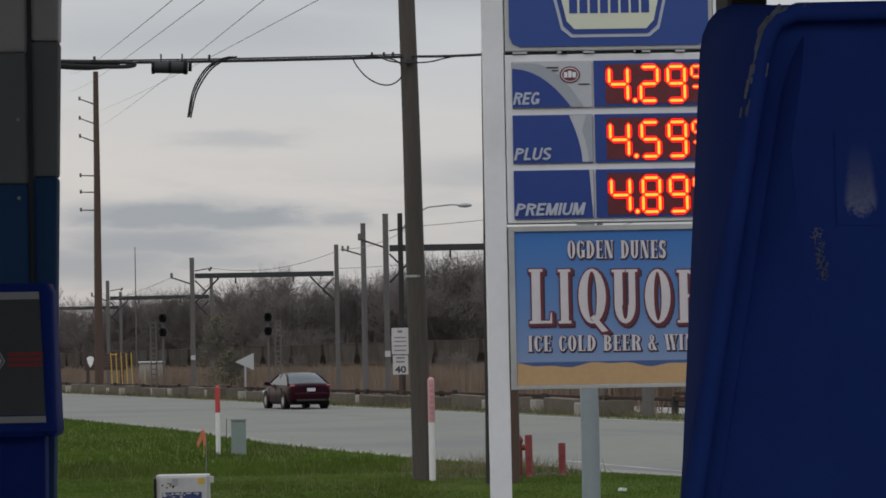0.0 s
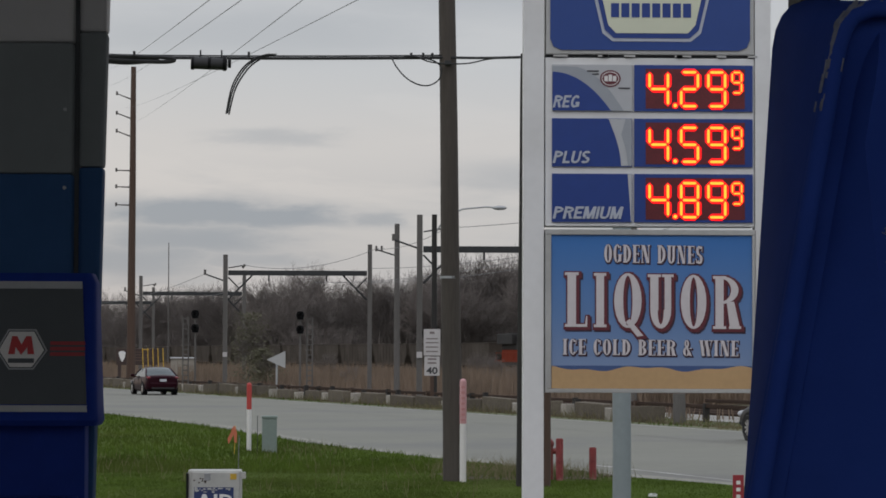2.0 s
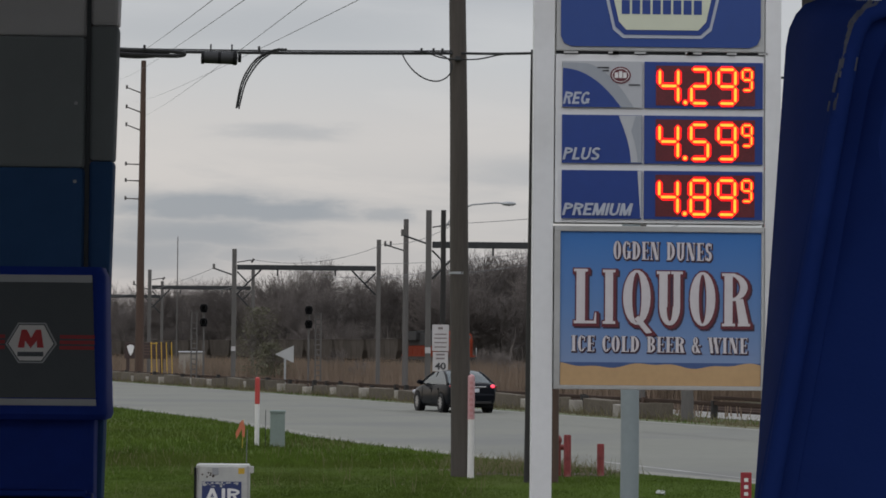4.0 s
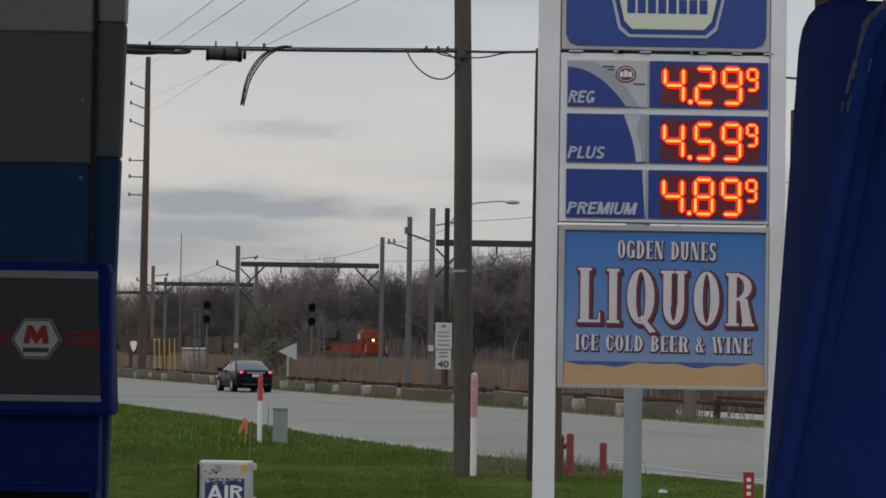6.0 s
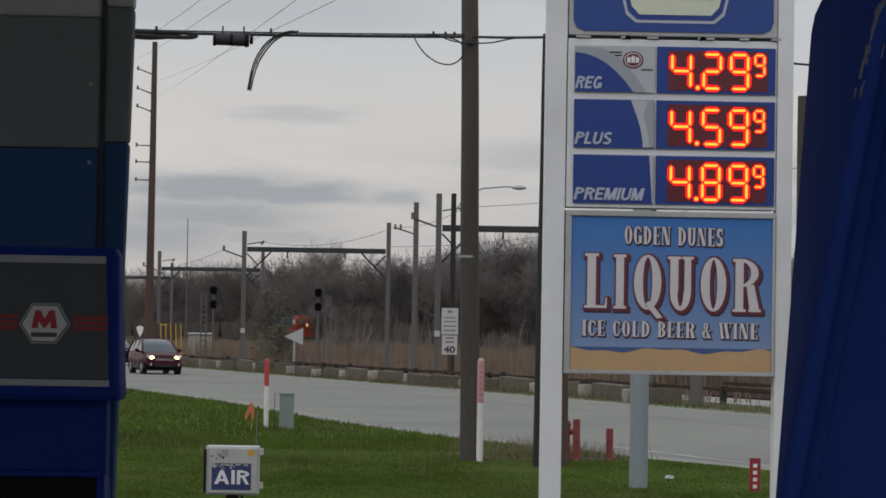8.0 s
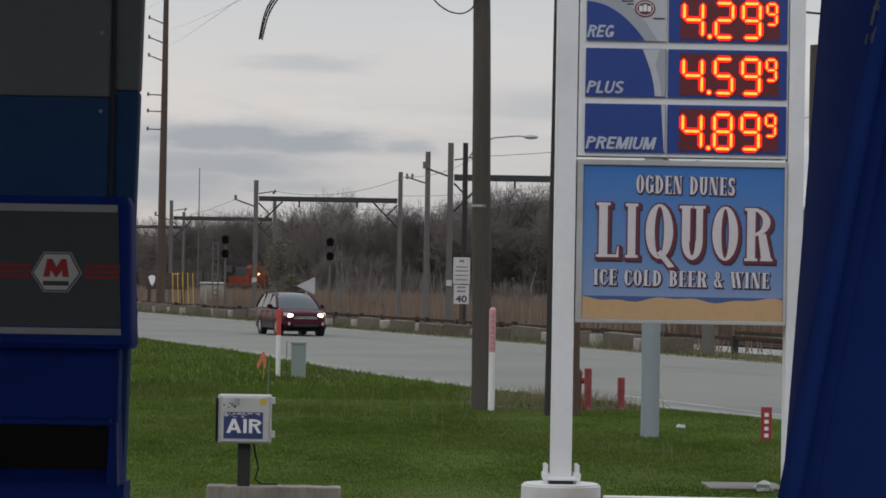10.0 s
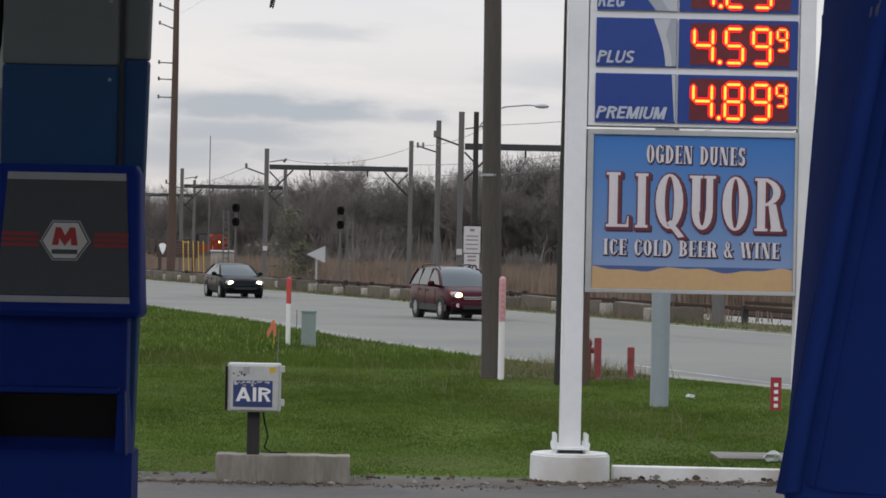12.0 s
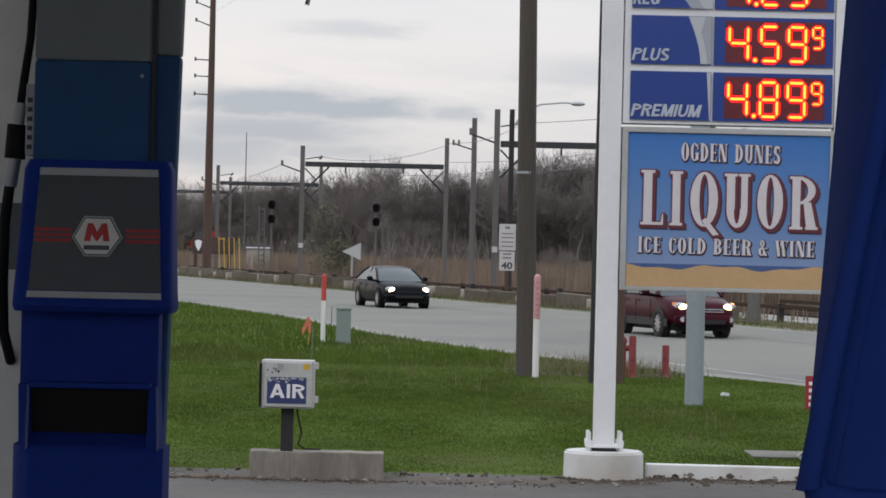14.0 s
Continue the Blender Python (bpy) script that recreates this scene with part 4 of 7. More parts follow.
        for bm_, ch_ in zip(set_letters(txt, sx(x0), sx(x1), sz(z0), sz(z1), yb - .005, .002, fall=.012, gap=.10), txt.replace(" ", "")):
            P("letter", bm_, "letter_print", ban, "white serif letter " + ch_ + " of " + txt)
    words("OGDEN DUNES", 2.150, 3.050, 2.955, 3.118)
    words("ICE COLD BEER & WINE", 1.772, 3.378, 2.112, 2.255)
    # the large word letter by letter: dark shadow, maroon outline, white face
    for ch, a, b in (("L", 1.790, 1.995), ("I", 2.055, 2.172), ("Q", 2.240, 2.492), ("U", 2.548, 2.785), ("O", 2.850, 3.085), ("R", 3.145, 3.380)):
        drop = (a - 1.8) * .022
        for mtl, g, y0, sh in (("sign_shadow", .019, yb - .001, .024), ("sign_maroon", .019, yb - .005, .008), ("letter_print", 0, yb - .009, 0)):
            P("large_letter", set_letters(ch, sx(a), sx(b), sz(2.365 - drop * .5), sz(2.862 - drop), y0, .002, g, shift=(sh, -sh))[0], mtl, ban, {"letter_print": "white serif letter ", "sign_maroon": "maroon outline of the letter ", "sign_shadow": "dark shadow of the letter "}[mtl] + ch)
    return s


def smear_material():
    """Blue plastic rubbed pale in a drop shape: a crisp round foot that fades out upwards."""
    m = mat("rubbed_blue_plastic", (0.021, 0.048, 0.235), 0.7, spec=0.01, scale=2.4, vary=0.12)
    nd, ln = m.node_tree.nodes, m.node_tree.links
    b = nd["Principled BSDF"]

    def op(kind, a_, b_=None, clamp=False):
        q = nd.new("ShaderNodeMath")
        q.operation, q.use_clamp = kind, clamp
        for k, v in enumerate((a_, b_)):
            if isinstance(v, (int, float)):
                q.inputs[k].default_value = v
            elif v is not None:
                ln.new(v, q.inputs[k])
        return q.outputs[0]
    co, sp, ns = nd.new("ShaderNodeTexCoord"), nd.new("ShaderNodeSeparateXYZ"), nd.new("ShaderNodeTexNoise")
    ln.new(co.outputs["Object"], sp.inputs[0])
    ln.new(co.outputs["Object"], ns.inputs["Vector"])
    ns.inputs["Scale"].default_value, ns.inputs["Detail"].default_value, ns.inputs["Roughness"].default_value = 260, 6, .7
    u_ = op("DIVIDE", op("ADD", sp.outputs["X"], .141), .0175)
    v_ = op("DIVIDE", op("SUBTRACT", sp.outputs["Z"], 1.45 + .121), .068)
    wob = op("MULTIPLY", op("SUBTRACT", ns.outputs["Fac"], .5), .35)
    foot = op("SUBTRACT", v_, op("MULTIPLY", op("MULTIPLY", u_, u_), .20))
    rise = op("MULTIPLY", op("ADD", foot, wob), 9.0, True)
    fade = op("SUBTRACT", 1.0, op("ADD", v_, wob), True)
    side = op("MULTIPLY", op("SUBTRACT", op("SUBTRACT", 1.0, op("MULTIPLY", v_, .45)), op("ADD", op("ABSOLUTE", u_), wob)), 4.0, True)
    grain = op("ADD", op("MULTIPLY", ns.outputs["Fac"], 1.1), -.10, True)
    fac = op("MULTIPLY", op("MULTIPLY", rise, op("POWER", fade, 1.3)), op("MULTIPLY", side, grain))
    mx = nd.new("ShaderNodeMixRGB")
    ln.new(fac, mx.inputs[0])
    ln.new(b.inputs["Base Color"].links[0].from_socket, mx.inputs[1])
    mx.inputs[2].default_value = (.42, .43, .47, 1)
    ln.new(mx.outputs[0], b.inputs["Base Color"])
    return m


M["smear"] = smear_material()


def banner_material():
    m = mat("printed_sky_banner", (0.06, 0.16, 0.42), 0.4, scale=1.0, vary=0.05)
    nd, ln = m.node_tree.nodes, m.node_tree.links
    b = nd["Principled BSDF"]
    co, sp, rp = nd.new("ShaderNodeTexCoord"), nd.new("ShaderNodeSeparateXYZ"), nd.new("ShaderNodeValToRGB")
    ln.new(co.outputs["Object"], sp.inputs[0])
    mr = nd.new("ShaderNodeMapRange")
    mr.inputs["From Min"].default_value, mr.inputs["From Max"].default_value = 1.9, 3.2
    ln.new(sp.outputs["Z"], mr.inputs[0])
    ramp(rp, [(0.0, (0.20, 0.27, 0.42)), (0.45, (0.11, 0.21, 0.42)), (1.0, (0.035, 0.15, 0.42))])
    ln.new(mr.outputs[0], rp.inputs[0])
    ln.new(rp.outputs[0], b.inputs["Base Color"])
    return m


M["banner_sky"] = banner_material()
price_sign()


def sign_foot():
    bm = tube((0, 0, -.05), (0, 0, .27), .372, .366, n=48)
    bmesh.ops.bevel(bm, geom=[e for e in bm.edges if all(v.co.z > .2 for v in e.verts)], offset=.018, segments=3, affect="EDGES")
    f = part("round_footing", bm, "white_concrete", None, smooth=True)
    f.matrix_basis = pose(sx(1.51), SY + .09, 0)
    tagged(f, "round white-painted concrete footing of the sign", "footing")


sign_foot()
curb = thing("white_curb", 1.93, 25.2, 0, label="low white-painted concrete curb, chipped along its foot", category="curb")
for k in range(3):
    b = box(k * 1.62 - .0, k * 1.62 + 1.605, -.07, .09, -.05, .15 + .005 * k, 0.012)
    for v in b.verts:
        v.co.z += .006 * math.sin(v.co.x * 7 + k)
    part("curb_block", b, "white_concrete", curb)
dr = random.Random(77)
for x0, x1, yb_ in ((1.05, 2.0, 24.72), (1.95, 6.6, 25.06), (-1.75, -.4, 24.17), (-9, -1.75, 24.25), (-.45, 1.2, 24.45)):
    pts_f, pts_b = [], []
    n_ = max(6, int((x1 - x0) * 9))
    for k in range(n_ + 1):
        x = x0 + (x1 - x0) * k / n_
        pts_b.append((x, yb_ + .10 + (.03 if x0 > 1 else .28) * dr.random(), .0185))
        pts_f.append((x, yb_ - .04 - .30 * dr.random() ** 2, .0170))
    bm = bmesh.new()
    f_, b_ = [bm.verts.new(p_) for p_ in pts_f], [bm.verts.new(p_) for p_ in pts_b]
    for k in range(n_):
        bm.faces.new((f_[k], f_[k + 1], b_[k + 1], b_[k]))
    tagged(part("dirt_strip", bm, "dirt", None), "dark dirt washed against the curb and blocks", "dirt", kind="structure")
for k in range(110):
    rr = random.Random(k)
    bm = bmesh.new()
    bmesh.ops.create_icosphere(bm, subdivisions=1, radius=.012 + .03 * rr.random() ** 2)
    for v in bm.verts:
        v.co *= .6 + .7 * rr.random()
        v.co.z *= .7
    c = part("rubble", bm, "dirt" if k % 3 else "concrete", None)
    c.matrix_basis = pose(-3 + 8.4 * rr.random(), (24.98 if k % 3 else 24.3) + .12 * rr.gauss(0, 1), .024)
    if c.location.x > .95 and c.location.y > 25.08 or -1.75 < c.location.x < -.4 and c.location.y > 24.2 or abs(c.location.x - 1.53) < .45 and c.location.y > 24.65:
        c.location.y = 24.4 + .2 * rr.random() if c.location.x > -.4 else 24.05
        c.location.z = .024
    tagged(c, "small chip of broken concrete on the asphalt", "rubble", "rubble along the curb")


cl_ = random.Random(15)
clumps = bmesh.new()
for k in range(520):
    u = cl_.random()
    if u < .45:
        x, y = cl_.uniform(1.95, 6.6), 25.115 - abs(cl_.gauss(0, .03))
    elif u < .7:
        a = cl_.uniform(math.pi * 1.02, math.pi * 1.98)
        rr_ = .385 + abs(cl_.gauss(0, .03))
        x, y = sx(1.51) + rr_ * math.cos(a), SY + .09 + rr_ * math.sin(a)
    else:
        x, y = cl_.uniform(-4, -.4), 24.19 - abs(cl_.gauss(0, .06))
    r = .008 + .022 * cl_.random() ** 2
    m_ = Matrix.Translation((x, y, .02)) @ Matrix.Rotation(cl_.uniform(0, 6), 4, "Z") @ Matrix.Diagonal((cl_.uniform(1, 2.2), 1, cl_.uniform(.5, 1.1), 1))
    bmesh.ops.create_icosphere(clumps, subdivisions=1, radius=r, matrix=m_)
tagged(part("soil_clumps", clumps, "dirt", None), "dark soil crumbs along the curb and blocks", "soil", kind="stuff")
for k in range(110):
    x, r = cl_.uniform(.03, 4.8), .008 + .026 * cl_.random() ** 2
    z = cl_.choice((.025, .03, .035, .05)) + .01 * cl_.random()
    pts_ = [(x + r * cl_.uniform(.6, 1.6) * math.cos(q * math.pi / 3.5), max(.022, z + r * cl_.uniform(.5, 1.0) * math.sin(q * math.pi / 3.5))) for q in range(7)]
    part("chip", plate_xz(pts_, -.0735, -.066), "dirt" if k % 3 else "concrete", curb, "chipped bare patch")


cr = np.random.default_rng(18)
n_ = 2600
at_x = cr.uniform(-4.5, 6.5, n_)
at_y = np.where(at_x > 1.05, 25.08, 24.22) - np.abs(cr.normal(0, .16, n_))
at_y = np.where(np.abs(at_x - 1.53) < .44, 24.66 - np.abs(cr.normal(0, .12, n_)), at_y)
size = .004 + .013 * cr.random(n_) ** 3
tet = np.array([(1, 0, 0), (-.5, .87, 0), (-.5, -.87, 0), (0, 0, 1.1)])
v_ = np.stack([at_x, at_y, np.full(n_, .017)], 1)[:, None, :] + size[:, None, None] * tet[None] * cr.uniform(.6, 1.4, (n_, 4, 1))
f_ = (np.arange(n_)[:, None, None] * 4 + np.array([(0, 1, 3), (1, 2, 3), (2, 0, 3), (0, 2, 1)])[None]).reshape(-1, 3)
tagged(new("gravel_crumbs", from_arrays("gravel_crumbs", v_.reshape(-1, 3), f_, "dirt")), "fine dark grit along the edge of the asphalt", "grit", kind="stuff")


# ---- air machine on its block ----
def air_machine():
    a = thing("air_machine", -1.36, 24.32, .26, label="grey tyre air machine box on a dark post", category="air machine")
    part("post", box(-.055, .055, -.05, .05, 0, .42, .006), "wood_dark", a)
    part("cabinet", box(-.235, .235, -.12, .14, .385, .815, .014), "util_grey", a, "pale weathered metal cabinet")
    part("door", box(-.205, .22, -.135, -.12, .40, .80, .008), "util_grey", a)
    part("hinge_rail", box(-.252, -.232, -.14, .05, .40, .79, .006), "black", a)
    for z in (.44, .74):
        part("latch", box(.232, .275, -.11, -.06, z, z + .06, .006), "util_grey", a)
    lab = part("label", plate_xz([(-.18, .43), (.17, .43), (.17, .665), (-.18, .665)], -.139, -.1355), "navy", a, "blue label")
    for bm_, ch_ in zip(set_letters("AIR", -.155, .155, .480, .605, -.1395, .003, 0, False, 0, 0, .13, stroke=.225), "AIR"):
        part("letter", bm_, "sign_white", lab, "white letter " + ch_)
    wk = random.Random(12)
    for k in range(26):
        x_, z_ = wk.uniform(-.165, .16), .655 - .035 * wk.random() ** 2
        w_, h_ = wk.uniform(.006, .022), wk.uniform(.003, .010)
        part("worn_patch", plate_xz([(x_ - w_, z_ - h_ * wk.random()), (x_, z_ - h_), (x_ + w_, z_ - h_ * .4), (x_ + w_ * .5, z_ + h_), (x_ - w_ * .7, z_ + h_ * .8)], -.1408 - .0001 * (k % 5), -.1395), "util_grey", lab, "rubbed patch of the label")
    for k in range(9):
        x_, z_ = wk.uniform(-.19, -.06), wk.uniform(.68, .74)
        part("stain", plate_xz([(x_, z_), (x_ + .012, z_ - .004), (x_ + .02, z_ + .006), (x_ + .006, z_ + .012)], -.1365 - .0001 * (k % 4), -.1355), "rust", a)
    part("sticker", plate_xz([(.14, .735), (.195, .735), (.195, .785), (.14, .785)], -.138, -.1355), "yellow", a)
    part("coin_slot", box(-.09, -.035, -.139, -.133, .725, .79, .003), "galv", a)
    part("hose", path_tube([(.08, .02, .385), (.10, .03, .28), (.13, .02, .16), (.10, .0, .06), (.16, -.02, .02), (.3, .05, .015)], .008), "black", a)
    part("whip_mast", tube((.2, .1, .80), (.205, .1, 1.12), .004, n=5), "wire", a)


M["util_grey"] = mat("weathered_grey_metal", (0.42, 0.42, 0.40), 0.6, 0.1, scale=3, vary=0.12, second=(0.28, 0.25, 0.2), amount=0.5)
blk = box(-.60, .60, -.10, .18, -.04, .26, .012)
bmesh.ops.subdivide_edges(blk, edges=[e for e in blk.edges if abs(e.verts[0].co.x - e.verts[1].co.x) > .5], cuts=40)
for v in blk.verts:
    edge_ = v.co.z > .2
    v.co += Vector((0, .002 * math.sin(v.co.x * 37), edge_ * (.002 * math.sin(v.co.x * 23 + 1) + .001 * math.sin(v.co.x * 51)) + .002 * math.sin(v.co.x * 9)))
ab = part("concrete_block", blk, "streaked", None)
ab.matrix_basis = pose(-1.09, 24.34, 0, 0, 0, 1.5)
tagged(ab, "stained grey concrete block under the air machine", "concrete block")
air_machine()


# ---- poles, posts and cabinets along the road ----
def lean_pole(name, x, y, h, r0, r1, material, lean=(0, 0), label="", category="utility pole", z0=0):
    t = thing(name, x, y, z0, label=label, category=category)
    bm = bmesh.new()
    rings, n = [], 14
    for k in range(13):
        f = k / 12
        r = r0 + (r1 - r0) * f
        rings.append([bm.verts.new((lean[0] * f + r * math.cos(a) * (1 + .03 * math.sin(3 * a + k)), lean[1] * f + r * math.sin(a), h * f)) for a in (2 * math.pi * j / n for j in range(n))])
    for a, b in zip(rings, rings[1:]):
        for j in range(n):
            bm.faces.new((a[j], a[(j + 1) % n], b[(j + 1) % n], b[j]))
    bm.faces.new(rings[-1])
    part("shaft", bm, material, t, smooth=True)
    return t


big = lean_pole("utility_pole", 1.42, 45.1, 9.2, .168, .135, "wood_pole", (-.14, 0), "weathered brown timber utility pole in the grass")
part("band", tube((-.07, 0, 3.38), (-.07, 0, 3.42), .162, n=14, caps=False), "galv", big)
part("bracket", box(-.16, -.06, -.19, -.12, 6.93, 7.0), "steel_dark", big)
dark = lean_pole("utility_pole", 2.50, 43.4, 6.95, .13, .115, "wood_dark", (.05, 0), "dark creosoted utility pole behind the sign")
lean_pole("timber_post", 2.80, 43.4, 3.2, .125, .12, "wood_brown", (0.02, 0), "reddish brown timber post in the grass", "post")
lean_pole("steel_pipe_post", 3.52, 37.6, 5.4, .128, .128, "grey_paint", (.0, 0), "grey painted steel pipe post in the lawn", "post")
right = lean_pole("utility_pole", 7.22, 47.0, 6.35, .14, .12, "wood_pole", (0, 0), "weathered timber utility pole beyond the sign")


def marker(x, y, h, r, sleeve_from, sleeve, label):
    t = thing("marker_post", x, y, 0, label=label, category="marker post")
    part("tube", tube((0, 0, 0), (0, 0, h - r), r, n=14), "marker_white", t, smooth=True)
    b = tube((0, 0, sleeve_from), (0, 0, h - r), r * 1.06, n=14)
    bmesh.ops.create_uvsphere(b, u_segments=14, v_segments=7, radius=r * 1.05, matrix=Matrix.Translation((0, 0, h - r)))
    part("sleeve", b, sleeve, t, smooth=True)
    return t


m1 = marker(1.57, 44.75, 1.72, .055, .98, "marker_pink", "white utility marker post with a faded pink sleeve")
for k in range(7):
    part("print_bar", plate_xz([(-.03, 1.02 + .09 * k), (.03, 1.02 + .09 * k), (.03, 1.06 + .09 * k), (-.03, 1.06 + .09 * k)], -.064, -.058), "sleeve_print", m1)
marker(-2.57, 59.0, 1.50, .052, .92, "marker_red", "white utility marker post with a red top")
cabn = thing("utility_cabinet", -2.1, 58.3, 0, label="pale green utility pedestal in the grass", category="utility cabinet")
part("body", box(-.155, .155, -.13, .13, 0, .74, .02), "util_green", cabn)
part("lid", box(-.168, .168, -.145, .145, .74, .80, .018), "util_green", cabn)
part("stake", tube((-.26, .05, 0), (-.26, .05, .80), .008, n=6), "steel_dark", cabn)
fl = thing("flag_marker", -2.80, 57.2, 0, label="thin wire stake with torn orange flagging tape", category="flag marker")
part("stake", tube((0, 0, 0), (.03, 0, .62), .006, n=5), "yellow", fl)
part("flag", plate_xz([(0, .62), (.03, .5), (-.05, .36), (-.12, .22), (-.14, .34), (-.07, .48), (-.05, .56)], -.006, .006), "flag", fl)
part("flag_tail", plate_xz([(.02, .60), (.06, .45), (.05, .25), (.0, .28), (-.01, .46)], -.012, -.007), "flag", fl)
for x, y in ((3.80, 45.8), (3.21, 45.4)):
    t = thing("bollard", x, y, 0, label="short bollard with chipped red and white paint", category="bollard", group="bollards by the hydrant")
    b = tube((0, 0, 0), (0, 0, .56 if x > 3.5 else .72), .062, n=16)
    bmesh.ops.bevel(b, geom=[e for e in b.edges if all(v.co.z > .4 for v in e.verts)], offset=.012, segments=2, affect="EDGES")
    part("pipe", b, "bollard_red", t, smooth=True)
hy = thing("fire_hydrant", 3.04, 45.7, 0, label="dull red fire hydrant partly hidden by a post", category="fire hydrant")
b = tube((0, 0, 0), (0, 0, .62), .085, n=14)
bmesh.ops.create_uvsphere(b, u_segments=14, v_segments=8, radius=.10, matrix=Matrix.Translation((0, 0, .62)))
part("barrel", b, "hydrant_red", hy, smooth=True)
part("nozzle_cap", tube((-.17, 0, .50), (.17, 0, .50), .05, n=10), "hydrant_red", hy, smooth=True)
part("top_nut", tube((0, 0, .7), (0, 0, .77), .025, n=5), "hydrant_red", hy)
bk = thing("red_marker", 5.10, 37.3, 0, label="red marker board with white print bars", category="marker post")
part("board", box(-.075, .075, -.015, .015, 0.0, .47, .004), "board_red", bk)
for k in range(4):
    part("print_bar", plate_xz([(-.028, .055 + .095 * k), (.028, .055 + .095 * k), (.028, .105 + .095 * k), (-.028, .105 + .095 * k)], -.019, -.0155), "sign_white", bk)
for x, y, r in ((4.2, 39.9, .075), (3.80, 27.9, .10)):
    bm = bmesh.new()
    bmesh.ops.create_icosphere(bm, subdivisions=2, radius=r)
    rr = random.Random(int(x * 100))
    for v in bm.verts:
        v.co *= .65 + .5 * rr.random()
        v.co.z *= .75
    t = part("crumpled_paper", bm, "litter", None)
    t.matrix_basis = pose(x, y, r * .55)
    tagged(t, "crumpled white paper litter on the grass", "litter")
pad = part("concrete_pad", box(-.40, .40, -.45, .45, -.02, .03, .01), "concrete", None)
pad.matrix_basis = pose(3.66, 28.5, 0)
tagged(pad, "flat concrete pad set in the lawn", "pad")
# ---- overhead lines ----
ob = thing("cable_bundle", 0, 45, 7.1, label="black overhead cable bundle with splice case and slack loops", category="overhead cable")


def C(name, pts, r, m="cable", parent=ob):
    pts = [Vector(p) - Vector((0, 45, 7.1)) for p in pts]
    if len(pts) < 13:
        fine = []
        for k in range(len(pts) - 1):
            p0, p1, p2, p3 = pts[max(k - 1, 0)], pts[k], pts[k + 1], pts[min(k + 2, len(pts) - 1)]
            for j in range(6):
                f = j / 6
                fine.append(.5 * (2 * p1 + (p2 - p0) * f + (2 * p0 - 5 * p1 + 4 * p2 - p3) * f * f + (3 * p1 - p0 - 3 * p2 + p3) * f ** 3))
        pts = fine + [pts[-1]]
    return part(name, path_tube(pts, r), m, parent, smooth=True)


C("cable", sag((-14, 46.2, 7.42), (1.36, 45, 7.06), .12, 24), .026)
C("cable", sag((-14, 46.2, 7.46), (1.36, 45, 7.10), .12, 24), .012)
C("cable", sag((1.36, 45, 7.06), (2.5, 43.4, 6.9), .01), .022)
C("cable", sag((2.5, 43.4, 6.88), (13, 40.5, 5.8), .05), .018)
C("slack_loop", [(-4.9, 45.05, 7.08), (-4.2, 45.05, 7.06), (-3.4, 45.05, 7.04), (-3.24, 45.05, 7.0), (-3.4, 45.05, 6.965), (-4.0, 45.05, 6.98), (-4.6, 45.05, 7.02)], .036)
C("slack_loop", [(-4.9, 45.07, 7.03), (-4.1, 45.07, 7.03), (-3.5, 45.07, 7.0), (-4.0, 45.07, 6.94), (-4.6, 45.07, 6.98)], .026)
sp = part("splice_case", tube((-2.94, 0, -.155), (-2.36, 0, -.175), .10, n=16), "cable", ob, "black splice case under the cable", smooth=True)
for x, r in ((-2.93, .108), (-2.65, .105), (-2.40, .125), (-2.32, .075)):
    part("collar", tube((x - .025, 0, -.16), (x + .025, 0, -.162), r, n=16), "black", sp)
for x in (-2.8, -2.45):
    part("hanger", tube((x, 0, -.06), (x, 0, .06), .015, n=6), "cable", sp)
for dx, dr in ((0, 0), (.05, .012), (.11, -.01)):
    C("drip_cable", [(-1.65 + dx, 45, 7.1), (-1.85 + dx, 45.02, 7.05), (-2.05 + dx * .9, 45.03, 6.92), (-2.2 + dx * .8, 45.03, 6.72), (-2.3 + dx * .6, 45.03, 6.48), (-2.37 + dx * .4, 45.02, 6.10 + dr)], .014)
C("drip_loop", [(.36, 45, 7.08), (.45, 44.95, 6.9), (.6, 44.9, 6.72), (.8, 44.88, 6.6), (1.0, 44.86, 6.58), (1.16, 44.86, 6.68), (1.2, 44.86, 6.85), (1.1, 44.9, 6.98), (.85, 44.95, 7.05), (.55, 45, 7.09)], .012)
C("drip_loop", [(.75, 45, 7.09), (1.0, 44.92, 6.98), (1.3, 44.85, 6.94), (1.65, 44.85, 6.95), (1.95, 44.7, 7.0), (2.2, 44.2, 6.98)], .012)
for x in (-3.9, -2.0, .7, .9, 1.05):
    part("clamp", box(x - .02, x + .02, -.03, .03, -.05, .035), "cable", ob)
tw = lean_pole("transmission_pole", -15.75, 181, 21.3, .30, .17, "wood_brown", (.05, 0), "tall brown timber transmission pole with side insulators", "utility pole")
for k, (z, up) in enumerate(((18.05, .25), (16.75, .25), (15.55, .25), (13.3, -.12), (12.2, -.12), (11.0, -.12))):
    z += 1.2
    part("insulator_arm", tube((0, 0, z - .15), (-1.05, 0, z + up), .05, .035, n=6), "wood_grey", tw)
    part("insulator", tube((-1.05, 0, z + up - .1), (-1.05, 0, z + up + .15), .07, n=8), "wood_grey", tw)
hl = thing("transmission_line", -16.2, 177, 20, label="thin bare conductors of the transmission line", category="power line")
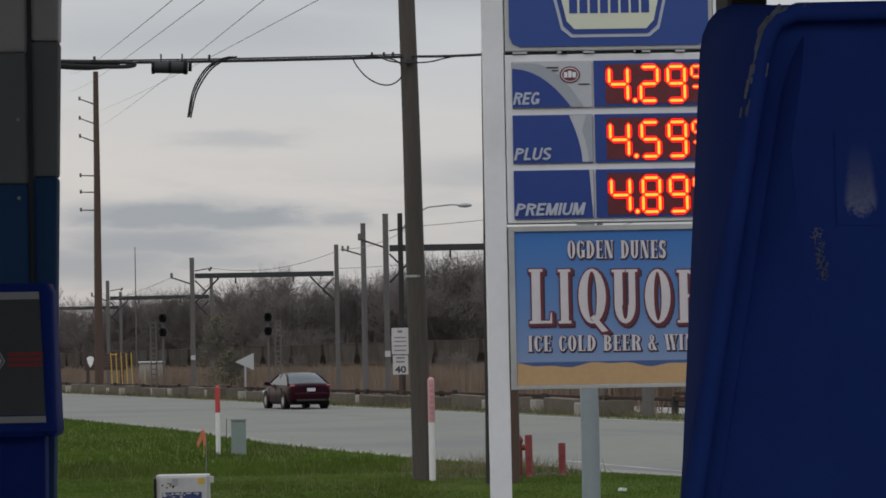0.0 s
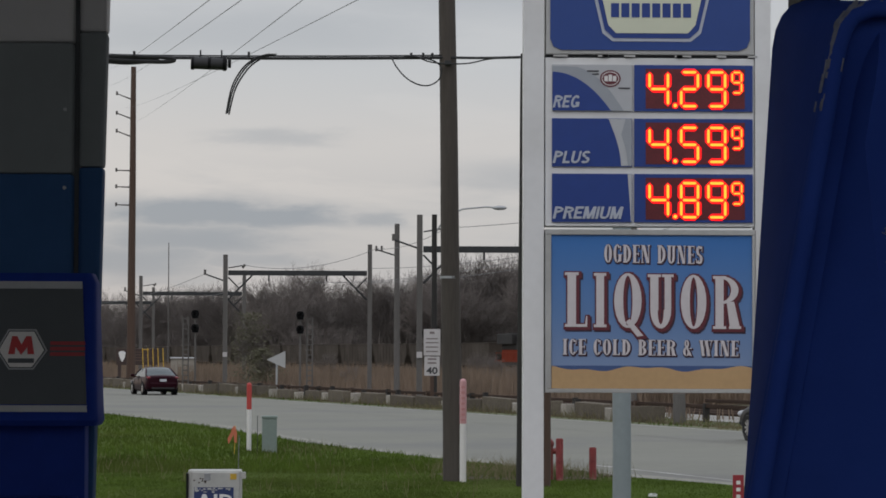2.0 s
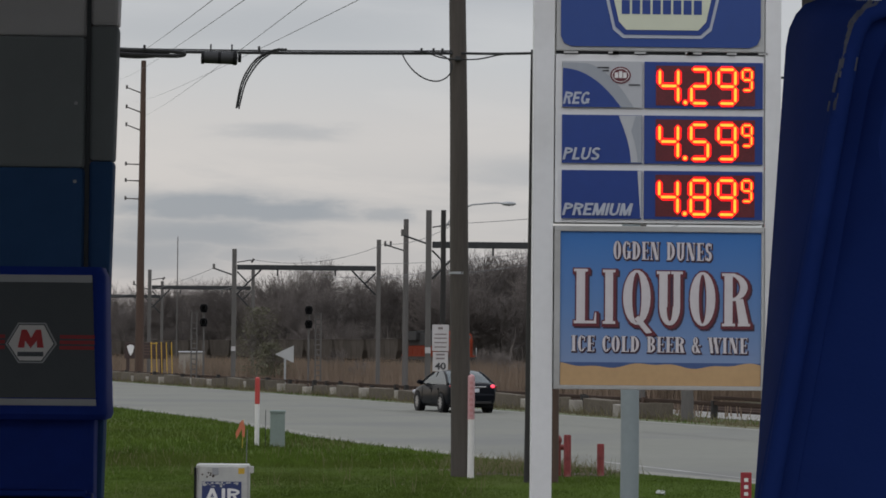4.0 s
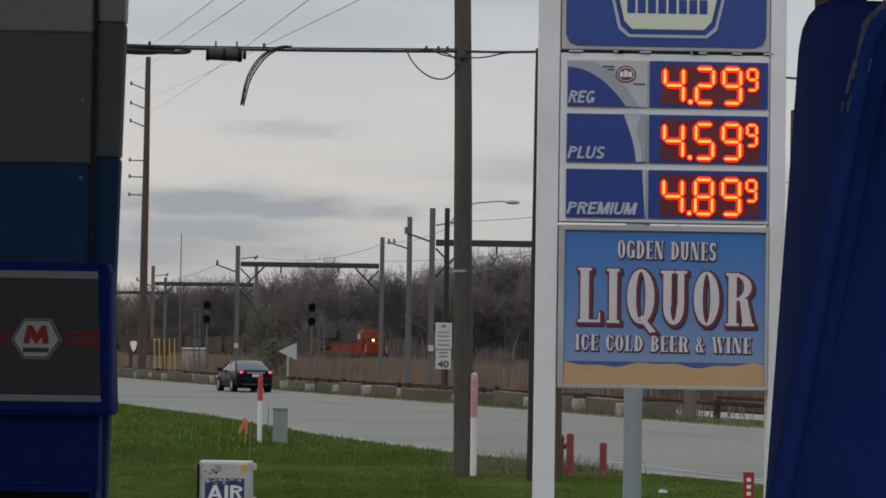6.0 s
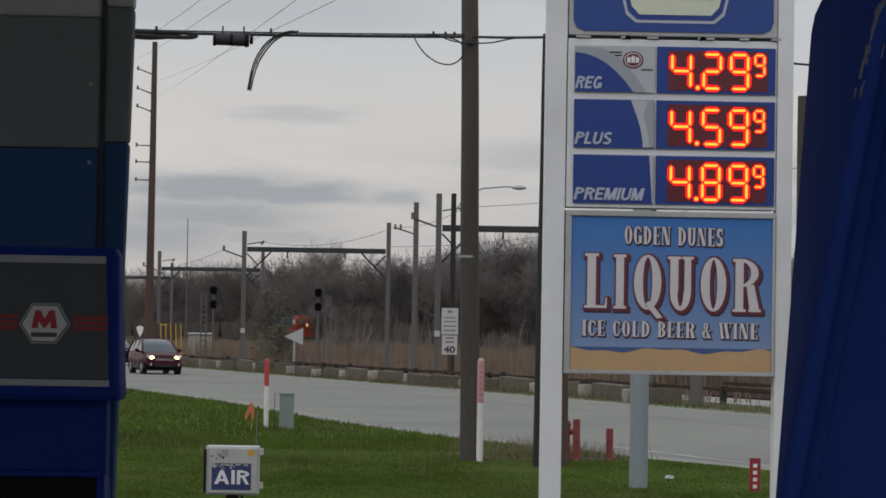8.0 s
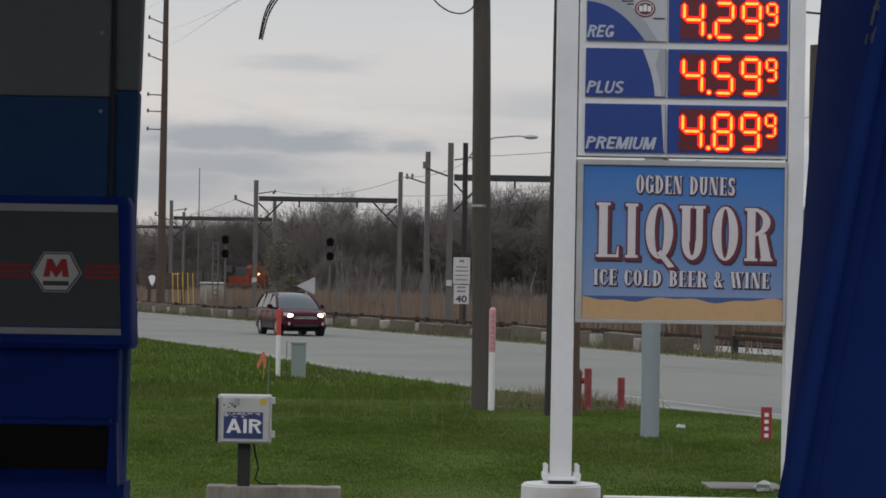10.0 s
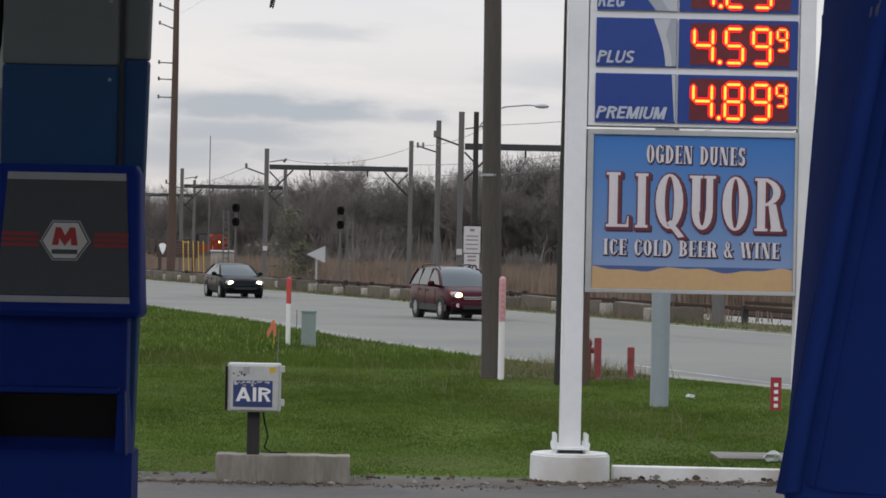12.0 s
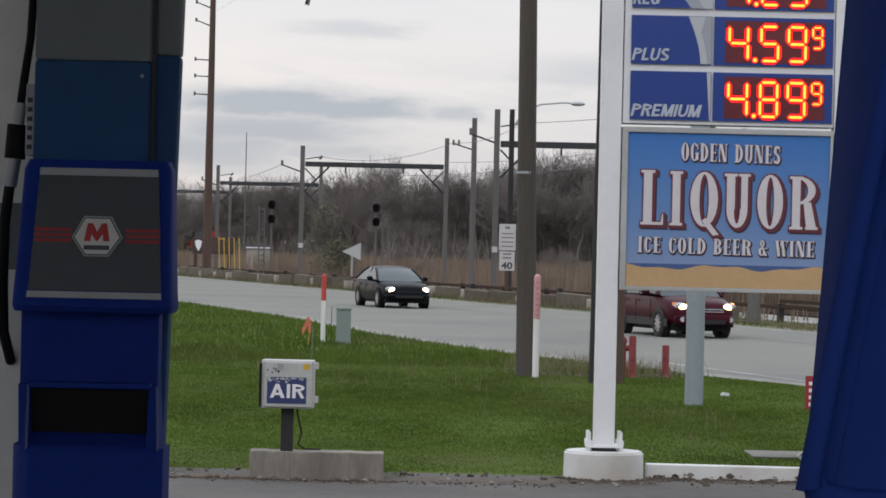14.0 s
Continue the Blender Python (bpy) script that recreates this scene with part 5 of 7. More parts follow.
for (x1, z1), (x2, z2) in (((-16.80, 20.97), (-1.975, 5.95)), ((-16.80, 19.86), (-1.64, 5.95)), ((-15.25, 17.45), (-.925, 5.97)), ((-15.4, 18.45), (-.40, 5.98))):
    p, q = Vector((x1, 177, z1)), Vector((x2, 30, z2))
    d = q - p
    part("conductor", path_tube([v - Vector((-16.2, 177, 20)) for v in sag(p - d * .35, q + d * .12, .25, 20)], .0042, 5), "wire", hl)
lp = lean_pole("street_lamp", 2.84, 116.3, 8.15, .13, .11, "wood_dark", (0, 0), "dark pole with an arm and a cobra-head street lamp", "street lamp")
part("arm", path_tube([(0, 0, 7.3), (.5, -.1, 8.05), (1.2, -.2, 8.38), (2.2, -.3, 8.47), (2.6, -.3, 8.45)], .035), "galv", lp, smooth=True)
hd = bmesh.new()
bmesh.ops.create_uvsphere(hd, u_segments=12, v_segments=8, radius=.16, matrix=Matrix.Translation((2.78, -.3, 8.43)) @ Matrix.Diagonal((2.0, .9, .6, 1)))
part("lamp_head", hd, "galv", lp, "grey cobra-head luminaire", smooth=True)


# ---- pumps: the far unit with its waste bin, and the near moulded shell ----
def loft(rings, closed=True, caps=True, bm=None):
    bm = bm or bmesh.new()
    vs = [[bm.verts.new(p) for p in r] for r in rings]
    n = len(vs[0])
    for a, b in zip(vs, vs[1:]):
        for k in range(n if closed else n - 1):
            bm.faces.new((a[k], a[(k + 1) % n], b[(k + 1) % n], b[k]))
    if caps:
        bm.faces.new(vs[0])
        bm.faces.new(vs[-1][::-1])
    bmesh.ops.recalc_face_normals(bm, faces=bm.faces)
    return bm


def round_rect(x0, x1, y0, y1, r, z, n=4):
    pts = []
    for cx, cy, a0 in ((x1 - r, y1 - r, 0), (x0 + r, y1 - r, 90), (x0 + r, y0 + r, 180), (x1 - r, y0 + r, 270)):
        for k in range(n + 1):
            a = radians(a0 + 90 * k / n)
            pts.append((cx + r * math.cos(a), cy + r * math.sin(a), z))
    return pts


G0 = 0.5


def island(x0, x1, y0, y1):
    b = box(x0, x1, y0, y1, G0 - .05, G0 + .15, .04, seg=3)
    t = part("pump_island", b, "white_concrete", None)
    tagged(t, "raised concrete pump island", "pump island", kind="structure")


def far_pump():
    t = thing("fuel_pump", -1.08, 8.6, G0 + .15, label="blue and grey fuel pump end with waste bin and dark panel", category="fuel pump")
    Z = 2.1 - G0 - .15

    def P(name, bm, m, parent=t, label="", smooth=False):
        return part(name, bm, m, parent, label, smooth)
    # the tall end of the pump: front panel in three colours, side pillar behind a groove
    P("front_panel", box(-.235, .132, .05, .30, .9, Z + .575, .012), "pump_blue_body", label="blue painted pump panel")
    P("front_panel", box(-.235, .132, .05, .30, Z + .575, Z + .995, .012), "pump_grey", label="dark grey pump panel")
    P("front_panel", box(-.235, .132, .05, .30, Z + .995, Z + 1.4, .012), "pump_pale", label="pale grey pump panel")
    P("groove", box(.125, .146, .12, .5, .9, Z + 1.4), "panel_dark")
    for z0, z1, m in ((0.1, .60, "pump_blue_body"), (.60, 1.035, "pump_grey"), (1.035, 1.4, "pump_pale")):
        pillar = box(.147, .231, .10, .20, Z + z0 if z0 > .2 else .6, Z + z1, .012)
        for v in pillar.verts:
            if v.co.x > .2:
                v.co.x -= .022 * (Z + .9 - v.co.z)
        P("side_pillar", pillar, m)
    for z in (.53, .78):
        P("screw", tube((.108, .047, Z + z), (.108, .052, Z + z), .006, n=8), "bar_grey")
    # pump body behind, with hoses on its white face
    P("pump_body", box(-.60, -.245, .35, 1.3, .0, Z + 1.3, .02), "pump_white", label="off-white pump body")
    P("pump_body_lower", box(-.24, .04, .32, 1.28, 0, 1.4, .01), "pump_blue_body")
    P("label_plate", box(-.268, -.238, .10, .30, Z + .27, Z + .50, .004), "bar_grey")
    for k in range(6):
        P("print_bar", box(-.262, -.246, .097, .0995, Z + .29 + .03 * k, Z + .305 + .03 * k), "ink")
    P("keypad", box(-.40, -.27, .34, .349, Z - .1, Z + .12, .004), "pump_grey")
    P("hose", path_tube([(-0.240, .18, Z + 1.25), (-0.255, .16, Z + .9), (-0.265, .15, Z + .65), (-0.285, .15, Z + .5), (-0.295, .15, Z + .42)], .014, 8), "black", smooth=True)
    P("swivel", tube((-0.292, .15, Z + .44), (-0.302, .15, Z + .36), .021, n=12), "galv", smooth=True)
    P("breakaway", tube((-0.300, .15, Z + .37), (-0.308, .15, Z + .26), .034, n=12), "black", smooth=True)
    P("swivel", tube((-0.308, .15, Z + .26), (-0.322, .15, Z + .17), .022, n=12), "galv", smooth=True)
    P("hose", path_tube([(-0.322, .15, Z + .18), (-0.335, .15, Z + .05), (-0.338, .15, Z - .15), (-0.336, .18, Z - .30), (-0.335, .33, Z - .40)], .018, 8), "black", smooth=True)
    P("side_label", box(-.275, -.25, .12, .3, Z - .04, Z + .06, .004), "pump_white")
    # hood with the dark panel: wider and further out towards its foot
    hood = P("hood", loft([round_rect(-.257, .232, -.15, .10, .035, Z - .222), round_rect(-.262, .240, -.165, .10, .04, Z - .205), round_rect(-.260, .237, -.16, .10, .04, Z - .16),
                           round_rect(-.245, .222, -.075, .10, .035, Z + .225), round_rect(-.232, .208, -.055, .10, .03, Z + .255)]), "hood_blue", label="blue moulded hood", smooth=True)

    def on(z):
        f = (z + .16) / .385
        return -.160 + .085 * f
    slant = math.atan2(.085, .385)

    def tilt(bm):
        for v in bm.verts:
            v.co.y += on(v.co.z - Z)
        return bm
    P("panel", tilt(plate_xz([(-.208, Z - .155), (.205, Z - .155), (.182, Z + .22), (-.190, Z + .22)], -.006, .01)), "panel_dark", hood, "charcoal panel")
    P("strip", tilt(plate_xz([(-.190, Z + .205), (.182, Z + .205), (.181, Z + .228), (-.189, Z + .228)], -.010, -.0065)), "bar_grey", hood)
    P("strip", tilt(plate_xz([(-.212, Z - .178), (.208, Z - .178), (.206, Z - .158), (-.210, Z - .158)], -.010, -.0065)), "bar_grey", hood)
    hexa = lambda r, s: [(-.0 + a * r * s, Z + .015 + b * r) for a, b in ((-.55, -.95), (.55, -.95), (1.15, -.05), (.62, .95), (-.62, .95), (-1.15, -.05))]
    P("emblem_rim", tilt(plate_xz(hexa(.066, 1.05), -.010, -.0065)), "bar_grey", hood)
    P("emblem_ring", tilt(plate_xz(hexa(.0615, 1.05), -.013, -.0105)), "panel_dark", hood)
    P("emblem", tilt(plate_xz(hexa(.058, 1.05), -.016, -.0135)), "sign_white", hood, "white hexagonal emblem")
    P("emblem_shape", tilt(plate_xz([(-.040, Z + .0), (-.030, Z + .056), (-.014, Z + .056), (0, Z + .030), (.014, Z + .056), (.030, Z + .056), (.040, Z + .0), (.020, Z + .0), (.018, Z + .022), (0, Z - .002), (-.018, Z + .022), (-.020, Z + .0)], -.019, -.0165)), "sign_red", hood, "red emblem shape")
    P("emblem_bar", tilt(plate_xz([(-.040, Z - .027), (.040, Z - .027), (.040, Z - .013), (-.040, Z - .013)], -.019, -.0165)), "panel_dark", hood)
    for k in range(3):
        z = Z - .005 + .017 * k
        P("stripe", tilt(plate_xz([(-.198, z), (-.082, z), (-.082, z + .011), (-.198, z + .011)], -.009, -.0065)), "panel_red", hood)
        P("stripe", tilt(plate_xz([(.088, z), (.196, z), (.196, z + .011), (.088, z + .011)], -.009, -.0065)), "panel_red", hood)
    # waste bin under the hood; a flat black plate draws the shade in its mouth
    def bin_ring(z, out):
        return [(-.266, .10, z), (-.262, -.04, z), (-.236, -.10 - out, z), (-.200, -.132 - out, z), (.196, -.132 - out, z), (.220, -.112 - out, z), (.218, .10, z)]
    bin_ = P("waste_bin", loft([bin_ring(.02, .016), bin_ring(Z - .675, .014), bin_ring(Z - .655, .008), bin_ring(Z - .645, -.004)]), "hood_blue", label="blue moulded waste bin", smooth=True)
    P("bin_back", box(-.250, .188, -.02, .10, Z - .66, Z - .2, .012), "hood_blue", bin_)
    for foot, head in ((((-.236, -.098), (-.205, -.126), (-.205, 0), (-.25, 0)), ((-.25, -.042), (-.213, -.055), (-.213, 0), (-.25, 0))),
                       (((.165, -.126), (.203, -.122), (.212, 0), (.165, 0)), ((.165, -.055), (.190, -.052), (.196, 0), (.165, 0)))):
        P("bin_cheek", loft([[(x_, y_, Z - .66) for x_, y_ in foot], [(x_, y_, Z - .455) for x_, y_ in head]]), "hood_blue", bin_)
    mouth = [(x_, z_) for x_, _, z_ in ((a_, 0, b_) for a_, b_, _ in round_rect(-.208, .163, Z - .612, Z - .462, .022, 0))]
    P("bin_mouth_shade", plate_xz(mouth, -.032, -.021), "black", bin_, "black plate drawing the shade inside the bin mouth")
    # thin pale tubes paint the highlight down both sides of the mouth
    for x0_, x1_ in ((-.207, -.216), (.202, .188)):
        P("edge_highlight", path_tube([(x0_, -.128, Z - .655), ((x0_ + x1_) / 2, -.092, Z - .56), (x1_, -.056, Z - .457)], .0035, 8), "bar_blue", bin_, "pale highlight drawn along the moulded edge", smooth=True)
    P("bin_lip", loft([[(-.212, -.128, Z - .648), (.167, -.128, Z - .648), (.167, -.02, Z - .64), (-.212, -.02, Z - .64)], [(-.212, -.118, Z - .640), (.167, -.118, Z - .640), (.163, -.034, Z - .606), (-.208, -.034, Z - .606)]]), "hood_blue", bin_)
    P("bin_top", box(-.214, .169, -.07, .0, Z - .465, Z - .445, .006), "hood_blue", bin_)
    return t


far_pump()
island(-2.2, -.55, 7.9, 11.6)
island(.1, 1.6, 1.9, 5.2)


def near_shell():
    t = thing("pump_shell", .62, 2.3, G0 + .15, label="scuffed dark blue moulded plastic shell of a fuel pump", category="fuel pump")
    Z = 2.1 - G0 - .15

    def P(name, bm, m, parent=t, label="", smooth=False):
        return part(name, bm, m, parent, label, smooth)

    xl = lambda z: -.302 + .082 * (z + .172) / .462
    rings = []
    for z, inset in ((-.226, .045), (-.218, .018), (-.207, .005), (-.192, 0), (-.08, 0), (.0, 0), (.08, 0), (.16, 0), (.262, .0), (.278, .002), (.290, .007), (.299, .015), (.304, .03)):
        xb = -.2775 + .070 * (z + .1)
        rings.append([(x + inset * (1 if x < 0 else -1), y, Z + z * (1 + .09 * min(y, .2) / .2)) for x, y in ((xl(z) + .003, .012), (xl(z) - .003 + (xb - xl(z)) * .35, .07), (xb, .19), (xb + .008, .215), (xb + .035, .23), (.30, .23), (.30, .03))])
    shell = P("shell", loft(rings), "pump_blue", label="blue moulded shell", smooth=True)
    # front face: a raised rounded rim round a sunken face, leaning in towards the top
    rim_pts = [(xl(-.19) + .003, .0, Z - .196), (xl(-.18), .0, Z - .18), (xl(-.1), .0, Z - .1), (xl(0), .0, Z), (xl(.1), .0, Z + .1), (xl(.2), .0, Z + .2), (xl(.262), .0, Z + .262), (xl(.28) + .003, .0, Z + .281), (xl(.28) + .011, .0, Z + .292), (xl(.28) + .028, .0, Z + .298), (.1, 0, Z + .300), (.26, 0, Z + .300)]
    P("rim", path_tube(rim_pts, .0085, 12), "pump_blue", shell, "worn raised edge", smooth=True)
    wr_ = random.Random(2)
    for k in range(260):
        f = wr_.random() ** .8 * 4.2
        i = 5 + int(f)
        a_, b_ = Vector(rim_pts[i]), Vector(rim_pts[min(i + 1, 9)])
        g_ = f - int(f)
        p_ = a_.lerp(b_, g_) + Vector((-.0030 + .0032 * wr_.gauss(0, 1), -.0058, .003 * wr_.random()))
        q_ = p_ + (b_ - a_).normalized() * (.004 + .009 * wr_.random())
        P("wear_mark", tube(p_, q_, .0005 + .0009 * wr_.random(), n=5), "scuff", shell)
    ridge = lambda z: max(-.160 - .055 * (z + .2) / .46, xl(z) + .036)

    def face_y(x, z):
        """Depth of the hollowed face: a groove inside the rim, a plane out to a ridge, then a plane falling away."""
        w, r_ = xl(z), ridge(z)
        knots = ((w - .006, .03), (w + .002, .006), (w + .007, .028), (w + .014, .034), (w + .024, .012), (r_, -.012), (r_ + .03, .004), (.0, .030), (.29, .06))
        for (xa, ya), (xb_, yb2) in zip(knots, knots[1:]):
            if x <= xb_:
                return ya + (yb2 - ya) * max(0, x - xa) / (xb_ - xa)
        return .06
    face = []
    for z in (-.2, -.1, 0, .1, .18, .23, .255, .275, .29):
        w, r_ = xl(z), ridge(z)
        tuck = max(0, (z - .225) / .065) ** 2 * .035
        xs_ = (w - .006, w + .002, w + .007, w + .014, w + .024, (w + .024 + r_) / 2, r_, r_ + .012, r_ + .03, -.06, .0, .29)
        face.append([(x, face_y(x, z) + tuck, Z + z) for x in xs_])
    P("sunken_face", loft(face, closed=False, caps=False), "pump_blue", shell, "hollowed blue face", smooth=True)
    rnd = random.Random(8)
    sc = bmesh.new()
    for k in range(170):
        b_ = rnd.random()
        x, z = -.179 + rnd.gauss(0, .0026) + .006 * (1 - b_) - .003, .068 + .044 * b_
        r = .0002 + .0005 * rnd.random()
        y = face_y(x, z)
        plate_xz([(x - r, Z + z - r), (x + r, Z + z - r * .5), (x + r * .6, Z + z + r * 2.2), (x - r, Z + z + r)], y - .0008, y + .001, sc)
    P("scratch", sc, "scuff", shell, "patch of pale scratches")
    cols = [[(-.163 + .044 * i / 12, face_y(-.163 + .044 * i / 12, .115 + .08 * j / 12) - .0012, Z + .115 + .08 * j / 12) for i in range(13)] for j in range(13)]
    sm = loft(cols, closed=False, caps=False)
    P("smear", sm, "smear", shell, "pale rubbed smear", True)
    P("foot_roll", path_tube([(-.300, .010, Z - .192), (-.291, .008, Z - .202), (-.265, .006, Z - .207), (0, .004, Z - .208), (.28, .004, Z - .208)], .011, 10), "pump_blue", shell, smooth=True)
    P("speck", tube((-.263, .115, Z + .040), (-.2685, .115, Z + .040), .0012, n=8), "sign_white", shell)
    P("top_block", box(-.222, -.185, .20, .30, Z + .285, Z + .50, .012), "black", label="black block on the shell")
    P("stem", box(-.18, .24, .06, .24, 0, Z - .19, .01), "pump_blue_body")
    return t


near_shell()


# ---- roadside: barrier blocks, guard rail, signs ----
def block_mesh(name, length, h, depth, material):
    b = box(-length / 2, length / 2, -depth / 2, depth / 2, -.03, h, .03, seg=2)
    return mesh_of(b, name, material)


bar = thing("roadside_barrier", *road(0, -1.4), 0, label="row of weathered concrete blocks with short dark posts", category="barrier")
me_long, me_white, me_post = block_mesh("concrete_block", 2.9, .58, .4, "barrier_concrete"), block_mesh("pale_block", .62, .46, .4, "pale_block"), mesh_of(box(-.09, .09, -.09, .09, 0, .72, .012), "short_post", "wood_dark")
rnd = random.Random(5)
inv = Matrix.Translation(bar.location).inverted()
s = -12.5
while s < 115:
    for me, nm, ln in ((me_long, "concrete_block", 2.9), (me_post, "short_post", .35), (me_white, "pale_block", .7)):
        if nm == "short_post" and rnd.random() < .25 or nm == "pale_block" and rnd.random() < .4:
            continue
        q = road(s + ln / 2, -1.4 + rnd.uniform(-.12, .12) - (.1 if nm == "short_post" else 0))
        o = new(nm, me)
        o.parent = bar
        o.matrix_basis = inv @ pose(q[0], q[1], -.14 * rnd.random() ** 2, rnd.uniform(-2, 2), rnd.uniform(-1.2, 1.2), ROAD_TURN + rnd.uniform(-2.5, 2.5))
        s += ln + .10 + .5 * rnd.random() ** 2
gr = thing("guard_rail", *road(0, -3.2), 0, label="low rusty brown steel rail behind the barrier", category="guard rail")
inv = Matrix.Translation(gr.location).inverted()
for i in range(-11, 22):
    a, b2 = road(i * 6, -3.2), road(i * 6 + 5.98, -3.2)
    bm = bmesh.new()
    for z0, z1 in ((.46, .58), (.64, .75)) if i < -2 else ((.45, .56),):
        d_ = (b2 - a).length / 2
        box(-d_, d_, -.05, .05, z0, z1, .012, bm=bm, m=Matrix.Translation(((a[0] + b2[0]) / 2, (a[1] + b2[1]) / 2, 0)) @ Matrix.Rotation(radians(ROAD_TURN), 4, "Z"), seg=1)
    bmesh.ops.transform(bm, matrix=inv, verts=bm.verts)
    part("rail", bm, "rust", gr)
    p = part("post", box(-.09, .09, -.09, .09, -.02, .84 if i < -2 else .60, .01), "wood_brown" if i % 2 else "wood_dark", gr)
    p.matrix_basis = inv @ pose(a[0], a[1], 0, 0, 0, ROAD_TURN)
st = lean_pole("timber_stump", 9.6, 83.5, .95, .20, .19, "wood_grey", (0, 0), "short grey timber stump post beside the road", "post")

sp40 = thing("speed_limit_sign", 2.62, 110.8, 0, label="white speed limit sign below a white notice plate", category="road sign")
part("post", box(-.075, .075, -.02, .13, 0, 3.2, .008), "wood_brown", sp40)
up = part("notice_plate", plate_xz([(-.34, 2.10), (.34, 2.10), (.34, 3.18), (-.34, 3.18)], -.05, -.035), "sign_dull", sp40, "white notice plate with print bars")
for z, w, h in ((2.98, .10, .10), (2.76, .24, .05), (2.60, .26, .05), (2.42, .26, .05), (2.24, .24, .05)):
    part("print_bar", plate_xz([(-w, z), (w, z), (w, z + h), (-w, z + h)], -.056, -.0505), "print_dim", up)
lo = part("speed_plate", plate_xz([(-.31, 1.28), (.31, 1.28), (.31, 2.06), (-.31, 2.06)], -.05, -.035), "sign_dull", sp40, "white speed limit plate")
part("numerals", lettering("40", -.23, .23, 1.34, 1.63, -.0505, .005, .03), "ink", lo, "dark numerals 40")
for z in (1.92, 1.76):
    part("print_bar", plate_xz([(-.18, z), (.18, z), (.18, z + .07), (-.18, z + .07)], -.056, -.0505), "print_dim", lo)
tri = thing("pennant_sign", -4.72, 141, 0, label="blank grey-white pennant sign seen from behind", category="road sign")
part("post", box(-.05, .05, -.04, .04, 0, 2.0, .006), "galv", tri)
part("plate", plate_xz([(-.52, 1.86), (.45, 1.42), (.45, 2.32)], -.06, -.045), "pennant", tri)
tri2 = thing("square_sign", 2.85 + 1.0, 118, 0, label="small pale sign plate on a thin post", category="road sign")
part("post", box(-.03, .03, -.03, .03, 0, 1.6), "galv", tri2)
part("plate", plate_xz([(-.12, 1.5), (.12, 1.55), (.12, 2.2), (-.12, 2.15)], -.05, -.04), "sign_dull", tri2)
ps = thing("park_sign", -17.2, 197, 0, label="dark brown park sign with a pale arrowhead emblem", category="sign")
part("board", box(-1.0, 2.1, -.08, .08, 1.35, 2.55, .03), "brown_sign", ps)
for x in (-.75, 1.7):
    part("post", box(x - .12, x + .12, -.07, .07, 0, 1.4, .01), "brown_sign", ps)
part("emblem", plate_xz([(-.82, 2.25), (-.65, 2.36), (-.45, 2.36), (-.30, 2.25), (-.38, 1.85), (-.55, 1.55), (-.72, 1.85)], -.11, -.082), "sign_white", ps, "pale arrowhead emblem")
for k in range(4):
    part("print_bar", plate_xz([(-.05, 2.25 - .2 * k), (1.8, 2.25 - .2 * k), (1.8, 2.32 - .2 * k), (-.05, 2.32 - .2 * k)], -.095, -.082), "sign_text", ps)
yf = thing("yellow_pipe_rack", -14.9, 188, 0, label="yellow painted pipe guard rack", category="guard rack")
for k in range(5):
    part("pipe", tube((-.55 + .35 * k, 0, 0), (-.65 + .35 * k, 0, 2.55), .03, n=8), "yellow", yf)
for z in (2.45,):
    part("cross_pipe", tube((-.7, .02, z), (-.2, .02, z), .028, n=8), "yellow", yf)
shed = thing("equipment_shed", -15.6, 230, 0, label="low pale metal equipment shed by the tracks", category="shed")
part("wall", box(-1.0, 1.0, -.8, .8, 0, 1.78), "pale_block", shed)
part("roof", box(-1.05, 1.05, -.95, .95, 1.78, 1.90, .03), "shed", shed)
mast = lean_pole("radio_mast", -24.2, 330, 15.7, .09, .05, "wood_grey", (0, 0), "thin grey radio mast beyond the trees", "mast")


# ---- railway: portals, poles, wires, signals, rails ----
def portal(xl, xr, y, zl, zr, zb, label):
    t = thing("catenary_portal", xl, y, 0, label=label, category="catenary portal")
    w = xr - xl
    for x, z in ((0, zl), (w, zr)):
        part("post", box(x - .125, x + .125, -.125, .125, 0, z, .02), "wood_grey", t, "grey weathered pole")
    part("beam", box(.16, w - .16, -.12, .12, zb - .14, zb + .14, .01), "steel_dark", t, "dark steel cross beam")
    for x, d in ((0, 1), (w, -1)):
        part("brace", tube((x + d * .16, 0, zb - 1.5), (x + d * 1.5, 0, zb - .14), .05, n=6), "steel_dark", t)
        part("brace", tube((x + d * .16, 0, zb - .25), (x + d * .75, 0, zb - .85), .04, n=6), "steel_dark", t)
    part("arm", tube((-1.15, 0, zl - 1.1), (0, 0, zl - 1.5), .04, n=6), "steel_dark", t)
    part("insulator", tube((-1.15, 0, zl - 1.15), (-1.15, 0, zl - .85), .07, n=8), "wood_grey", t)
    part("arm", tube((.16, 0, zl - .75), (.95, 0, zl - .62), .03, n=6), "steel_dark", t)
    part("insulator", tube((.95, 0, zl - .75), (1.1, 0, zl - .55), .07, n=8), "wood_grey", t)
    for x in (w * .3, w * .7):
        part("hanger", tube((x, 0, zb - .14), (x, 0, zb - .45), .05, n=6), "steel_dark", t)
    part("number_plate", box(-.12, .12, -.19, -.165, 2.0, 2.26), "sign_dull", t)
    return t


portal(-8.03, .10, 153, 7.75, 8.35, 6.72, "catenary portal of grey poles and a dark steel beam")
portal(2.26, 11.7, 119, 8.28, 8.28, 6.76, "catenary portal of grey poles and a dark steel beam")
portal(-16.7, -9.1, 200, 7.9, 8.3, 6.6, "catenary portal of grey poles and a dark steel beam")
